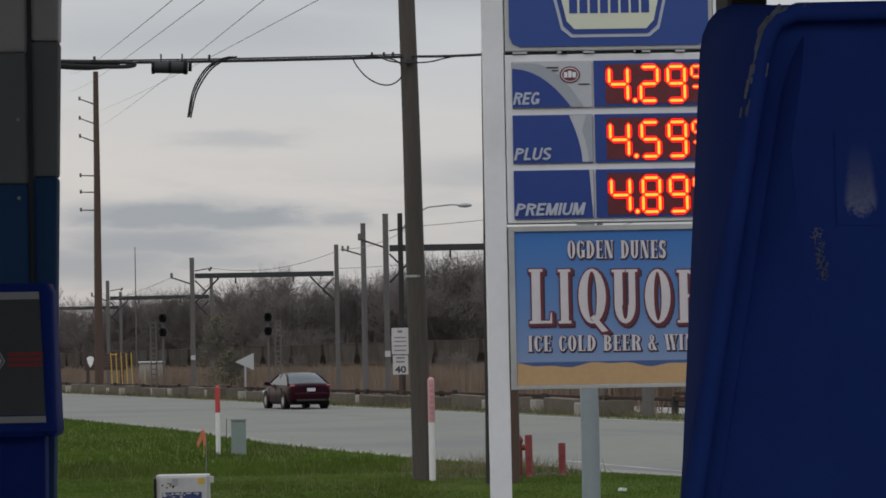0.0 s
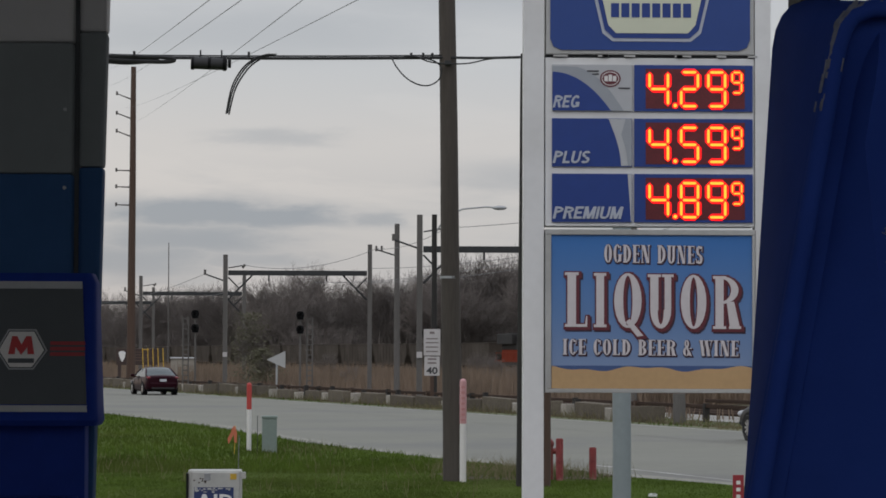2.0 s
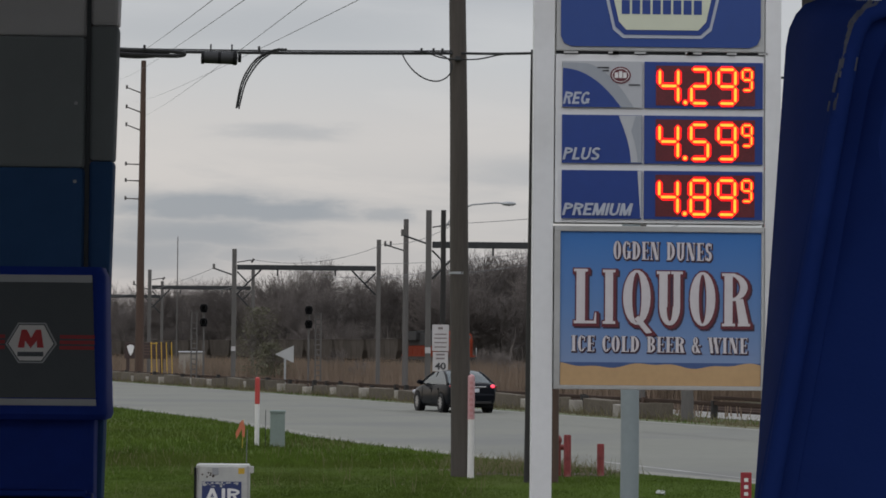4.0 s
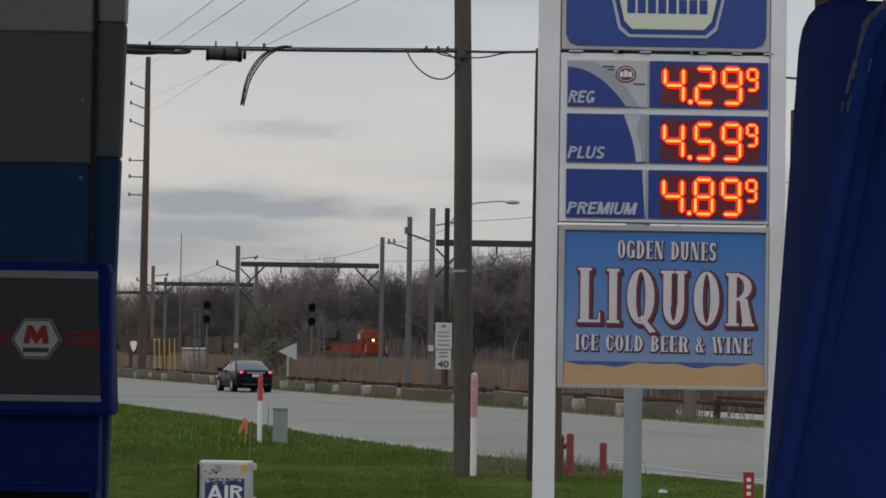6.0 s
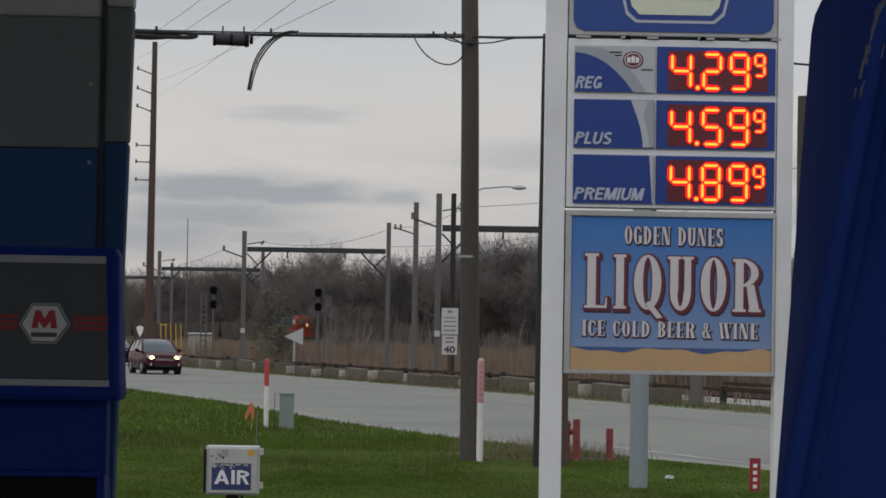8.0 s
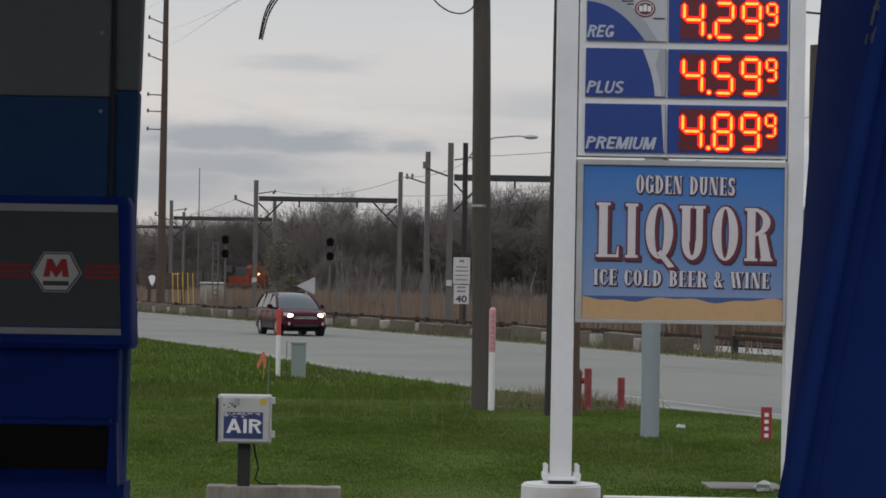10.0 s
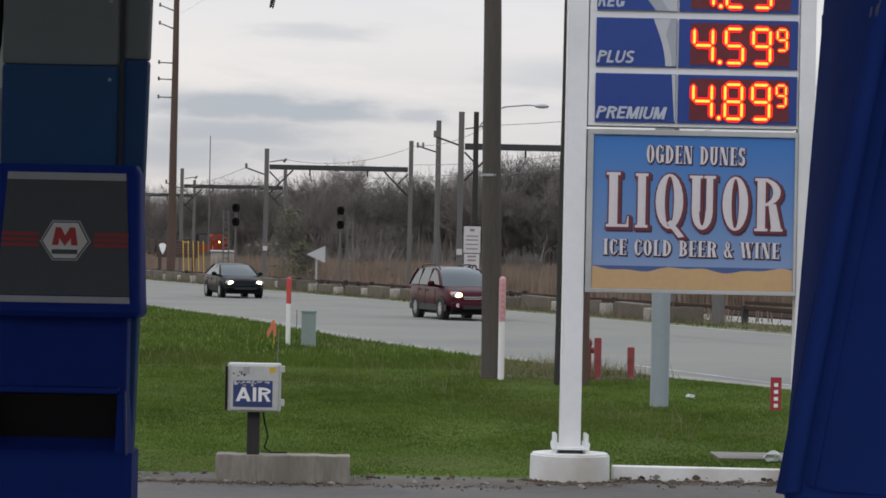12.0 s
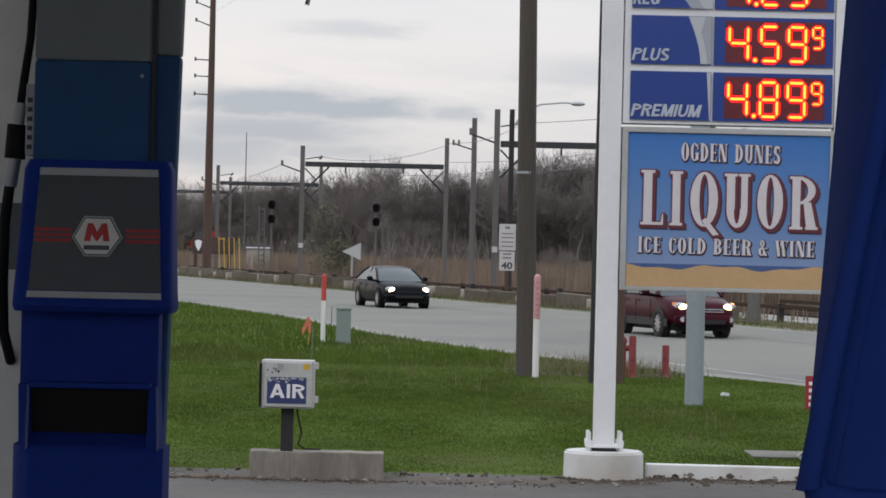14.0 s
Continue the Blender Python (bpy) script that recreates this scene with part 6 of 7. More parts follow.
portal(-27.5, -19.4, 246, 7.9, 8.2, 6.8, "catenary portal of grey poles and a dark steel beam")
p3 = lean_pole("line_pole", 1.60, 150, 9.38, .165, .14, "wood_grey", (0, 0), "grey weathered line pole with a short bracket", "utility pole")
part("bracket", tube((-1.15, 0, 7.95), (0, 0, 7.6), .04, n=6), "steel_dark", p3)
for x in (-1.15, -.85):
    part("insulator", tube((x, 0, 7.85), (x, 0, 8.15), .06, n=8), "wood_grey", p3)
cw = thing("catenary_wires", 0, 150, 6, label="thin overhead railway wires between the portals", category="power line")
off = Vector((0, 150, 6))
for a, b2, dr in (((-9.1, 153, 6.7), (-26, 246, 6.8), .6), ((-6.95, 153, 7.15), (.45, 150, 8.0), .55), ((.45, 150, 8.0), (3.4, 119, 7.7), .3), ((.1, 153, 7.0), (12, 108, 7.2), .4), ((.1, 153, 6.2), (9.2, 119, 6.4), .25),
                 ((3.4, 119, 7.7), (16, 75, 7.9), .4), ((-7, 153, 6.3), (-12, 200, 6.5), .3), ((-3, 153, 6.2), (6.7, 119, 6.3), .3)):
    part("wire", path_tube([v - off for v in sag(a, b2, dr)], .014, 5), "wire", cw)


def signal(x, y, h, side):
    t = thing("rail_signal", x, y, 0, label="black railway signal with two round heads on a mast", category="rail signal", group="rail signals")
    part("mast", tube((0, 0, 0), (0, 0, h), .06, n=8), "wood_grey", t)
    for z in (h - .15, h - .98):
        b = tube((0, -.20, z), (0, -.16, z), .235, n=20)
        part("backing_disc", b, "black", t)
        part("head", box(-.19, .19, -.16, .10, z - .26, z + .22, .05), "black", t)
        part("visor", tube((0, -.20, z + .02), (0, -.50, z + .02), .13, n=12, caps=False), "black", t)
    lad = bmesh.new()
    for x in (side * .40, side * .72):
        tube((x, 0, .1), (x, 0, h - .3), .045, n=5, bm=lad)
    for k in range(int(h / .32)):
        tube((side * .40, 0, .3 + .3 * k), (side * .72, 0, .3 + .3 * k), .034, n=4, bm=lad)
    part("ladder", lad, "wood_grey", t)
    return t


signal(-10.15, 160, 4.65, -1)
signal(-3.98, 160, 4.6, 1)
rails = thing("railway_track", *road(0, -8), .02, label="rusty rails of the near railway line", category="railway track", kind="structure")
for w in (-6.0, -7.45, -9.6, -11.05):
    a, b2 = road(-90, w), road(420, w)
    bm = tube((a[0] - rails.location.x, a[1] - rails.location.y, .12), (b2[0] - rails.location.x, b2[1] - rails.location.y, .12), .07, n=5)
    part("rail", bm, "rust", rails)


# ---- bare trees, brush, reeds and grass ----
def tube_arrays(segs):
    """Three-sided tapered sticks from rows of p0, p1, r0, r1."""
    a, b2, r0, r1 = (np.array(v, np.float64) for v in zip(*segs))
    d = b2 - a
    d /= np.linalg.norm(d, axis=1, keepdims=True) + 1e-9
    ref = np.where(np.abs(d[:, 2:3]) > .9, [[1., 0, 0]], [[0, 0, 1.]])
    u1 = np.cross(d, ref)
    u1 /= np.linalg.norm(u1, axis=1, keepdims=True)
    u2 = np.cross(d, u1)
    vs = []
    for base, r in ((a, r0), (b2, r1)):
        for k in range(3):
            an = 2 * math.pi * k / 3
            vs.append(base + r[:, None] * (u1 * math.cos(an) + u2 * math.sin(an)))
    v = np.stack(vs, 1).reshape(-1, 3)
    n = np.arange(len(a))[:, None] * 6
    f = np.concatenate([n + np.array([[k, (k + 1) % 3, 3 + (k + 1) % 3, 3 + k]]) for k in range(3)])
    return v, f


def tree_meshes(seed, spread=1.0):
    """A leafless tree one unit high: the trunk's sticks and the crown's."""
    rnd = random.Random(seed)
    trunk, crown = [], []

    def grow(p, d, length, r, level):
        steps = 3 if level < 3 else 2
        for k in range(steps):
            q = p + d * (length / steps)
            r2 = r * .82
            (trunk if level == 0 else crown).append((tuple(p), tuple(q), r, r2))
            d = (d + Vector((rnd.gauss(0, .11), rnd.gauss(0, .11), rnd.gauss(.03, .07)))).normalized()
            p, r = q, r2
            if level < 5 and (level > 0 or k > 0):
                for _ in range(2 if level else 2):
                    ax = Vector((rnd.gauss(0, 1), rnd.gauss(0, 1), rnd.gauss(0, .35))).normalized()
                    nd = (d * rnd.uniform(.7, 1.1) + ax * spread * rnd.uniform(.5, .95)).normalized()
                    if rnd.random() < (.98, .96, .9, .72, .62)[level]:
                        grow(q.copy(), nd, length * rnd.uniform(.55, .75), r * .62, level + 1)
        if level < 5:
            grow(p, d, length * .72, r * .85, level + 1)
    grow(Vector((0, 0, 0)), Vector((0, 0, 1)), .36, .017, 0)
    top = max(s_[1][2] for s_ in crown)
    out = []
    for lst, mtl in ((trunk, "bark"), (crown, "twig")):
        lst = [(tuple(c / top for c in a), tuple(c / top for c in b2), max(r0, .0011), max(r1, .0009)) for a, b2, r0, r1 in lst]
        v, f = tube_arrays(lst)
        out.append(from_arrays("trunk" if mtl == "bark" else "crown", v, f, mtl))
    return out


TREES = [tree_meshes(k, (1.0, .8, 1.1, .9, .7, 1.0)[k]) for k in range(6)]
rnd = random.Random(21)
outline = ((-.20, .026), (-.096, .0262), (-.068, .0252), (-.0535, .0262), (-.039, .0285), (-.0203, .0322), (-.0099, .0318), (.0015, .0295), (.009, .0285), (.0172, .031), (.0358, .0375), (.0535, .0385), (.09, .037), (.15, .034), (.26, .034))


def skyline(az):
    for (a, p), (b2, q) in zip(outline, outline[1:]):
        if a <= az <= b2:
            return p + (q - p) * (az - a) / (b2 - a)
    return .026


for k in range(400):
    az = -.19 + .40 * ((k * .618034) % 1)
    y = (390 if az > -.02 else 390 + (-.02 - az) * 2300) if az > -.1 else 575
    y += 110 * rnd.random() ** 1.4 + (-55 if az > .02 else 0)
    h = (2.1 + skyline(az) * y * 1.06) * (rnd.uniform(.72, 1.05) if k < 230 else rnd.uniform(.35, .6))
    t = thing("bare_tree", az * y, y, 0, rnd.uniform(0, 360), label="leafless grey-brown deciduous tree in the far wood", category="tree", group="trees of the far wood")
    wide = rnd.uniform(.75, 1.15) * (1 if k < 230 else 1.5)
    pair = TREES[rnd.randrange(6)]
    for me, nm in zip(pair, ("trunk", "crown")):
        o = new(nm, me)
        o.parent = t
        o.scale = (h * wide, h * wide, h)


def blades(name, pts, h, w, lean_, material, label, category):
    """Upright thin blades at the given places, one triangle each."""
    n = len(pts)
    rng = np.random.default_rng(len(pts) % 97)
    a = rng.uniform(0, math.pi, n)
    dx, dy = np.cos(a) * w / 2, np.sin(a) * w / 2
    base = np.asarray(pts)
    v = np.empty((n, 3, 3))
    v[:, 0] = base + np.stack([dx, dy, np.zeros(n)], 1)
    v[:, 1] = base - np.stack([dx, dy, np.zeros(n)], 1)
    v[:, 2] = base + np.stack([rng.normal(0, lean_, n) * h, rng.normal(0, lean_, n) * h, h], 1)
    me = from_arrays(name, v.reshape(-1, 3), np.arange(3 * n).reshape(n, 3), material)
    ob_ = new(name, me)
    return tagged(ob_, label, category, kind="stuff")


rng = np.random.default_rng(4)


def wedge(n, y0, y1, a0, a1, power=1.0):
    y = y0 + (y1 - y0) * rng.random(n) ** power
    az = a0 + (a1 - a0) * rng.random(n)
    return np.stack([az * y, y, np.zeros(n)], 1)


# brush between the trunks
p = wedge(90000, 360, 700, -.2, .25)
azs = p[:, 0] / p[:, 1]
lim = np.where(azs > -.02, 375, np.where(azs > -.1, 375 + (-.02 - azs) * 2300, 560))
p = p[(p[:, 1] > lim) & (p[:, 1] < lim + 130)]
blades("underwood", p, rng.uniform(1.5, 7.5, len(p)) * rng.uniform(.5, 1, len(p)), rng.uniform(.08, .22, len(p)), .3, "brush", "dense leafless underwood below the far trees", "underwood")
# dry reeds between the rail bed and the far line
q = wedge(150000, 118, 400, -.2, .22, 1.5)
wq = (q[:, 0] - ROAD0[0]) * ACROSS[0] + (q[:, 1] - ROAD0[1]) * ACROSS[1]
q = q[(wq < -13.0) & (wq > -62)]
blades("reeds", q, rng.uniform(.7, 1.75, len(q)) * np.clip((75 + (q[:, 0] - ROAD0[0]) * ACROSS[0] + (q[:, 1] - ROAD0[1]) * ACROSS[1]) / 45, .35, 1), rng.uniform(.03, .08, len(q)), .13, "reed", "dry tan reeds beyond the railway", "reeds")
q = wedge(30000, 80, 230, -.2, .22)
wq = (q[:, 0] - ROAD0[0]) * ACROSS[0] + (q[:, 1] - ROAD0[1]) * ACROSS[1]
sq = (q[:, 0] - ROAD0[0]) * ALONG[0] + (q[:, 1] - ROAD0[1]) * ALONG[1]
q = q[(wq < -3.4) & (wq > -5.4) & (sq > -10)]
blades("dry_grass", q, rng.uniform(.3, .95, len(q)), rng.uniform(.03, .07, len(q)), .15, "reed", "dry tan weeds along the rail bed", "weeds")


def shrub(x, y, h, w, seed, leafy):
    t = thing("budding_shrub" if leafy else "bare_shrub", x, y, 0, label="shrub with a haze of pale green-brown buds" if leafy else "leafless dark roadside shrub", category="shrub")
    me = TREES[seed % 6]
    for m_, nm in zip(me, ("trunk", "crown")):
        o = new(nm, m_)
        o.parent = t
        o.scale = (w, w, h)
    if leafy:
        g = np.random.default_rng(seed)
        n = 2600
        c = np.stack([g.normal(0, .26 * w, n), g.normal(0, .26 * w, n), h * (.12 + .86 * g.random(n))], 1)
        c[:, :2] *= (1.15 - .75 * c[:, 2:3] / h)
        v = c[:, None, :] + g.normal(0, .055, (n, 3, 3))
        part("foliage", from_arrays("buds", v.reshape(-1, 3), np.arange(3 * n).reshape(n, 3), "bud"), None, t, "pale green-brown buds")
    return t


shrub(-8.3, 190, 5.2, 4.0, 1, True)
shrub(-7.2, 186, 2.6, 2.6, 2, True)
for k in range(12):
    rr = random.Random(40 + k)
    s_, w_ = rr.uniform(40, 120), rr.uniform(-30, -14)
    shrub(*road(s_, w_), rr.uniform(1.5, 3.0), rr.uniform(2, 3.4), k, False)

def along_road(p_):
    return (p_[:, 0] - ROAD0[0]) * ALONG[0] + (p_[:, 1] - ROAD0[1]) * ALONG[1]


# lawn blades: short near the curb, rough and longer towards the road
g1 = wedge(430000, 24.6, 54, -.15, .19)
wr = (g1[:, 0] - ROAD0[0]) * ACROSS[0] + (g1[:, 1] - ROAD0[1]) * ACROSS[1]
g1 = g1[(wr > road_edge(along_road(g1)) + .12) & (g1[:, 1] > 25.35 - .9 * (g1[:, 0] < -.3) + .2 * rng.random(len(g1)))]
bare = np.array([noise.noise((x * 2.1, y * .9, 3.0)) for x, y, _ in g1])
worn = np.exp(-((g1[:, 0] - 2.75) / 1.5) ** 4 - ((g1[:, 1] - 47.6) / 2.6) ** 4)
g1 = g1[worn + .35 * bare < .55]
clump = np.array([noise.noise((x * .7, y * .35, 1.0)) for x, y, _ in g1])
rough = np.clip((g1[:, 1] - 27) / 9, 0, 1)
blades("grass", g1, (.014 + .014 * rng.random(len(g1)) + rough * (.012 + .018 * rng.random(len(g1)))) * (1 + .5 * clump), .011, .8, "blade", "green spring grass of the lawn", "grass")
g2 = wedge(90000, 48, 110, -.2, .05)
wr = (g2[:, 0] - ROAD0[0]) * ACROSS[0] + (g2[:, 1] - ROAD0[1]) * ACROSS[1]
g2 = g2[wr > road_edge(along_road(g2)) + .05]
blades("grass", g2, .06 + .08 * rng.random(len(g2)), .028, .35, "blade", "rough green grass beside the road", "grass")
g3 = wedge(26000, 30, 62, -.13, .16)
wr = (g3[:, 0] - ROAD0[0]) * ACROSS[0] + (g3[:, 1] - ROAD0[1]) * ACROSS[1]
cl3 = np.array([noise.noise((x * .5, y * .2, 7.0)) for x, y, _ in g3])
near_posts = (g3[:, 0] > 1.1) & (g3[:, 0] < 4.3) & (g3[:, 1] > 45.2) & (g3[:, 1] < 50.5) & (rng.random(len(g3)) < .55)
stalks = (cl3 > .05) & (g3[:, 0] < -.4) & (g3[:, 1] > 37) & (rng.random(len(g3)) < .10)
g3 = g3[(wr > road_edge(along_road(g3)) + .1) & (((cl3 > .25) & (rng.random(len(g3)) < .06)) | near_posts | stalks)]
blades("dry_grass", g3, .08 + .28 * rng.random(len(g3)), .012, .3, "blade_dry", "thin dry stalks in the grass", "grass")
g4 = wedge(40000, 70, 190, -.14, .2)
wr = (g4[:, 0] - ROAD0[0]) * ACROSS[0] + (g4[:, 1] - ROAD0[1]) * ACROSS[1]
g4 = g4[(wr < -.15) & (wr > -3.3)]
green = np.array([noise.noise((x * .12, y * .12, 5.0)) for x, y, _ in g4]) > -.05
blades("grass", g4[green], .05 + .12 * rng.random(int(green.sum())), .04, .35, "blade", "green grass on the far verge", "grass")
g4 = g4[~green]
blades("verge_grass", g4, .06 + .22 * (rng.random(len(g4)) ** 2) + .04 * rng.random(len(g4)), .04, .35, "blade_dry", "thin dry grass on the far verge", "grass")
g5 = np.concatenate([np.asarray([tuple(road(a_, -1.05 - .25 * b_))[:2] + (0.0,) for a_, b_ in zip(rng.uniform(-62, 115, 9000), rng.random(9000))])])
blades("verge_weeds", g5, .05 + .38 * rng.random(len(g5)) ** 3, .035, .4, "blade_dry", "thin dry weeds at the foot of the barrier", "weeds")
tuft = np.stack([rng.normal(2.75, .75, 4200), rng.normal(47.5, 1.3, 4200), np.full(4200, .02)], 1)
tuft = tuft[(tuft[:, 1] > 45.3) & ((tuft[:, 0] - ROAD0[0]) * ACROSS[0] + (tuft[:, 1] - ROAD0[1]) * ACROSS[1] > road_edge(along_road(tuft)) + .1)]
blades("dry_grass", tuft[:1500], .05 + .30 * rng.random(len(tuft[:1500])) ** 2, .014, .5, "blade_dry", "dry tufts on the bare soil", "grass")
blades("grass", tuft[1500:], .03 + .12 * rng.random(len(tuft[1500:])), .016, .5, "blade", "green tufts on the bare soil", "grass")
soil_ = bmesh.new()
rs_ = random.Random(9)
ring_ = [soil_.verts.new((2.75 + 1.55 * math.cos(k * math.pi / 18) * rs_.uniform(.85, 1.1), 47.6 + 2.4 * math.sin(k * math.pi / 18) * rs_.uniform(.75, 1.1), .027)) for k in range(36)]
soil_.faces.new(ring_)
tagged(part("bare_patch", soil_, "dirt", None), "bare brown soil round the posts", "soil", kind="structure")


# ---- vehicles: x is forwards, y to the left ----
def tyre_mesh(r, w):
    bm = bmesh.new()
    prof = [(r * .66, -w * .42), (r * .9, -w * .5), (r * .985, -w * .38), (r, -w * .2), (r, w * .2), (r * .985, w * .38), (r * .9, w * .5), (r * .66, w * .42)]
    n = 24
    rings = [[bm.verts.new((a * math.cos(2 * math.pi * k / n), y, a * math.sin(2 * math.pi * k / n))) for a, y in prof] for k in range(n)]
    for k in range(n):
        for j in range(len(prof)):
            a, b2 = rings[k], rings[(k + 1) % n]
            bm.faces.new((a[j], a[(j + 1) % len(prof)], b2[(j + 1) % len(prof)], b2[j]))
    bmesh.ops.recalc_face_normals(bm, faces=bm.faces)
    return mesh_of(bm, "tyre", "rubber", True)


def rim_mesh(r, w):
    bm = tube((0, -w * .2, 0), (0, w * .2, 0), r * .64, n=24)
    for side in (-1, 1):
        for k in range(10):
            a = 2 * math.pi * k / 10
            box(.0, r * .62, -.018, .018, -.024, .024, bm=bm, m=Matrix.Translation((0, side * w * .36, 0)) @ Matrix.Rotation(a, 4, "Y"))
        tube((0, side * w * .2, 0), (0, side * w * .44, 0), r * .16, n=12, bm=bm)
    return mesh_of(bm, "rim", "rim")


def smooth_rows(rows, n):
    """Rows of numbers, passed through smoothly with n steps between each pair."""
    rows = [np.array(r, float) for r in rows]
    out = []
    for k in range(len(rows) - 1):
        p0, p1, p2, p3 = rows[max(k - 1, 0)], rows[k], rows[k + 1], rows[min(k + 2, len(rows) - 1)]
        for j in range(n):
            f = j / n
            out.append(.5 * (2 * p1 + (p2 - p0) * f + (2 * p0 - 5 * p1 + 4 * p2 - p3) * f * f + (3 * p1 - p0 - 3 * p2 + p3) * f ** 3))
    return out + [rows[-1]]


def car(name, kind, paint, label, lights, rear_lights):
    t = thing(name, label=label, category="car")
    wag = kind == "wagon"
    L, W, H = (4.78, 1.83, 1.64) if wag else (4.70, 1.80, 1.45)
    hx, hw0 = L / 2, W / 2
    belt = 1.06 if wag else .95
    r, w = (.345, .225) if wag else (.325, .21)
    axles = (-1.37, 1.37)

    def P(n, bm, m, parent=t, lab="", smooth=True):
        return part(n, bm, m, parent, lab, smooth)
    # lower body: x, underside, shoulder height, half width, crown of the bonnet or boot over the shoulder
    if wag:
        st_ = [(-hx, .52, .88, .66, .0), (-hx + .07, .40, 1.00, .80, .01), (-hx + .3, .34, 1.05, .88, .01), (-1.4, .30, 1.06, .912, 0), (-.3, .28, 1.03, .915, 0), (.7, .28, 1.01, .912, .0), (1.1, .28, 1.00, .908, .05), (1.5, .30, .97, .895, .075), (1.9, .33, .90, .86, .085), (2.2, .36, .82, .79, .075), (hx - .06, .40, .73, .70, .05), (hx, .48, .66, .60, .01)]
    else:
        st_ = [(-hx, .48, .84, .64, .0), (-hx + .06, .36, .94, .76, .02), (-hx + .3, .27, .99, .85, .05), (-1.6, .24, .985, .885, .04), (-.9, .22, .955, .898, 0), (0, .21, .92, .90, 0), (.8, .21, .90, .895, .0), (1.15, .22, .885, .89, .045), (1.5, .24, .85, .875, .07), (1.9, .27, .78, .835, .08), (2.2, .30, .70, .76, .07), (hx - .05, .34, .63, .68, .05), (hx, .42, .57, .58, .01)]
    rings = []
    for x, zb, zs, hw, cr in smooth_rows(st_, 3):
        h_ = zs - zb
        half = [(hw * .82, zb), (hw * .94, zb + .05), (hw * .985, zb + h_ * .22), (hw, zb + h_ * .48), (hw * .992, zb + h_ * .68), (hw * .965, zb + h_ * .86), (hw * .915, zs - .012), (hw * .83, zs + cr * .35), (hw * .55, zs + cr * .8), (hw * .22, zs + cr)]
        rings.append([(x, y, z) for y, z in half] + [(x, -y, z) for y, z in half[::-1]])
    body = P("body", loft(rings), paint, lab="painted car body")
    # upper body: x at the side, height of the roof line there, forward bow of the middle
    if wag:
        top = [(1.24, 1.03, .15), (1.00, 1.20, .14), (.72, 1.39, .12), (.42, 1.55, .09), (.02, 1.625, .04), (-.7, 1.645, 0), (-1.3, 1.63, -.03), (-1.86, 1.58, -.05), (-2.04, 1.42, -.07), (-2.16, 1.24, -.07), (-2.24, 1.06, -.07)]
        front, back, b_pillar, base_w, roof_w = 4, 7, (-.20, -1.25), .850, .645
    else:
        top = [(1.13, .925, .18), (.85, 1.08, .16), (.55, 1.24, .13), (.20, 1.375, .09), (-.15, 1.43, .04), (-.55, 1.45, 0), (-.95, 1.42, -.05), (-1.25, 1.33, -.08), (-1.52, 1.19, -.10), (-1.78, 1.05, -.10), (-1.95, .985, -.10)]
        front, back, b_pillar, base_w, roof_w = 3, 6, (-.30,), .830, .590

    def grid_at(i, side_steps=4):
        x, z, bow = top[i]
        low = min(z, belt - .02 + (.02 if i else 0))
        rise = max(z - low, 0.0)
        out_ = []
        edge_z = low + rise * .90
        for k in range(side_steps + 1):
            zz = low + (edge_z - low) * k / side_steps
            f = (zz - belt) / (H - belt)
            out_.append((x, base_w - (base_w - roof_w) * max(f, 0) ** 1.15, zz))
        we = out_[-1][1]
        for f in (.93, .72, .42, 0):
            out_.append((x + bow * (1 - f * f), we * f, edge_z + (z - edge_z) * (1 - f ** 3)))
        return out_
    g_ = [grid_at(i) for i in range(len(top))]
    bins = {"windscreen": [], "rear_window": [], "side_window": [], "roof": []}
    for i in range(len(top) - 1):
        for j in range(8):
            quad = [g_[i][j], g_[i + 1][j], g_[i + 1][j + 1], g_[i][j + 1]]
            if j >= 5:
                key = "windscreen" if i < front else "rear_window" if i >= back else "roof"
            elif j == 4 or i in (0, len(top) - 2):
                key = "roof"
            else:
                key = "side_window"
            bins[key].append(quad)

    def quads(lst, mirrored, out=0.0):
        bm = bmesh.new()
        for q in lst:
            for sy in (1, -1) if mirrored else (1,):
                vs = [bm.verts.new((x, sy * (y + out * (y > .3)), z)) for x, y, z in q]
                bm.faces.new(vs if sy > 0 else vs[::-1])
        bmesh.ops.remove_doubles(bm, verts=bm.verts, dist=.002)
        bmesh.ops.recalc_face_normals(bm, faces=bm.faces)
        return bm
    P("roof", quads(bins["roof"], True), paint, lab="painted roof and pillars")
    P("windscreen", quads(bins["windscreen"], True), "glass", lab="sky-reflecting windscreen")
    P("rear_window", quads(bins["rear_window"], True), "glass")
    for sy in (1, -1):
        sw = quads([[(x, sy * y, z) for x, y, z in q] for q in bins["side_window"]], False)
        win = P("side_window", sw, "glass")
        for xb_ in b_pillar:
            zt_ = float(np.interp(-xb_, [-q[0] for q in top], [q[1] for q in top])) - .06
            P("pillar", loft([[(xb_ - .045, sy * (base_w - .03), belt - .03), (xb_ + .045, sy * (base_w - .03), belt - .03), (xb_ + .045, sy * (base_w + .012), belt - .03), (xb_ - .045, sy * (base_w + .012), belt - .03)],
                              [(xb_ - .045, sy * (roof_w + .01), zt_), (xb_ + .045, sy * (roof_w + .01), zt_), (xb_ + .045, sy * (roof_w + .055), zt_), (xb_ - .045, sy * (roof_w + .055), zt_)]]), "black", win, smooth=False)
        for end in ((0, front), (len(top) - 1, back)):
            pts_ = [Vector(g_[i][4]) + Vector((0, 0, .006)) for i in range(min(end), max(end) + 1)]
            P("roof_pillar", path_tube([(v.x, sy * v.y, v.z) for v in pts_], .042 if wag else .036, 8), paint)
        mir = bmesh.new()
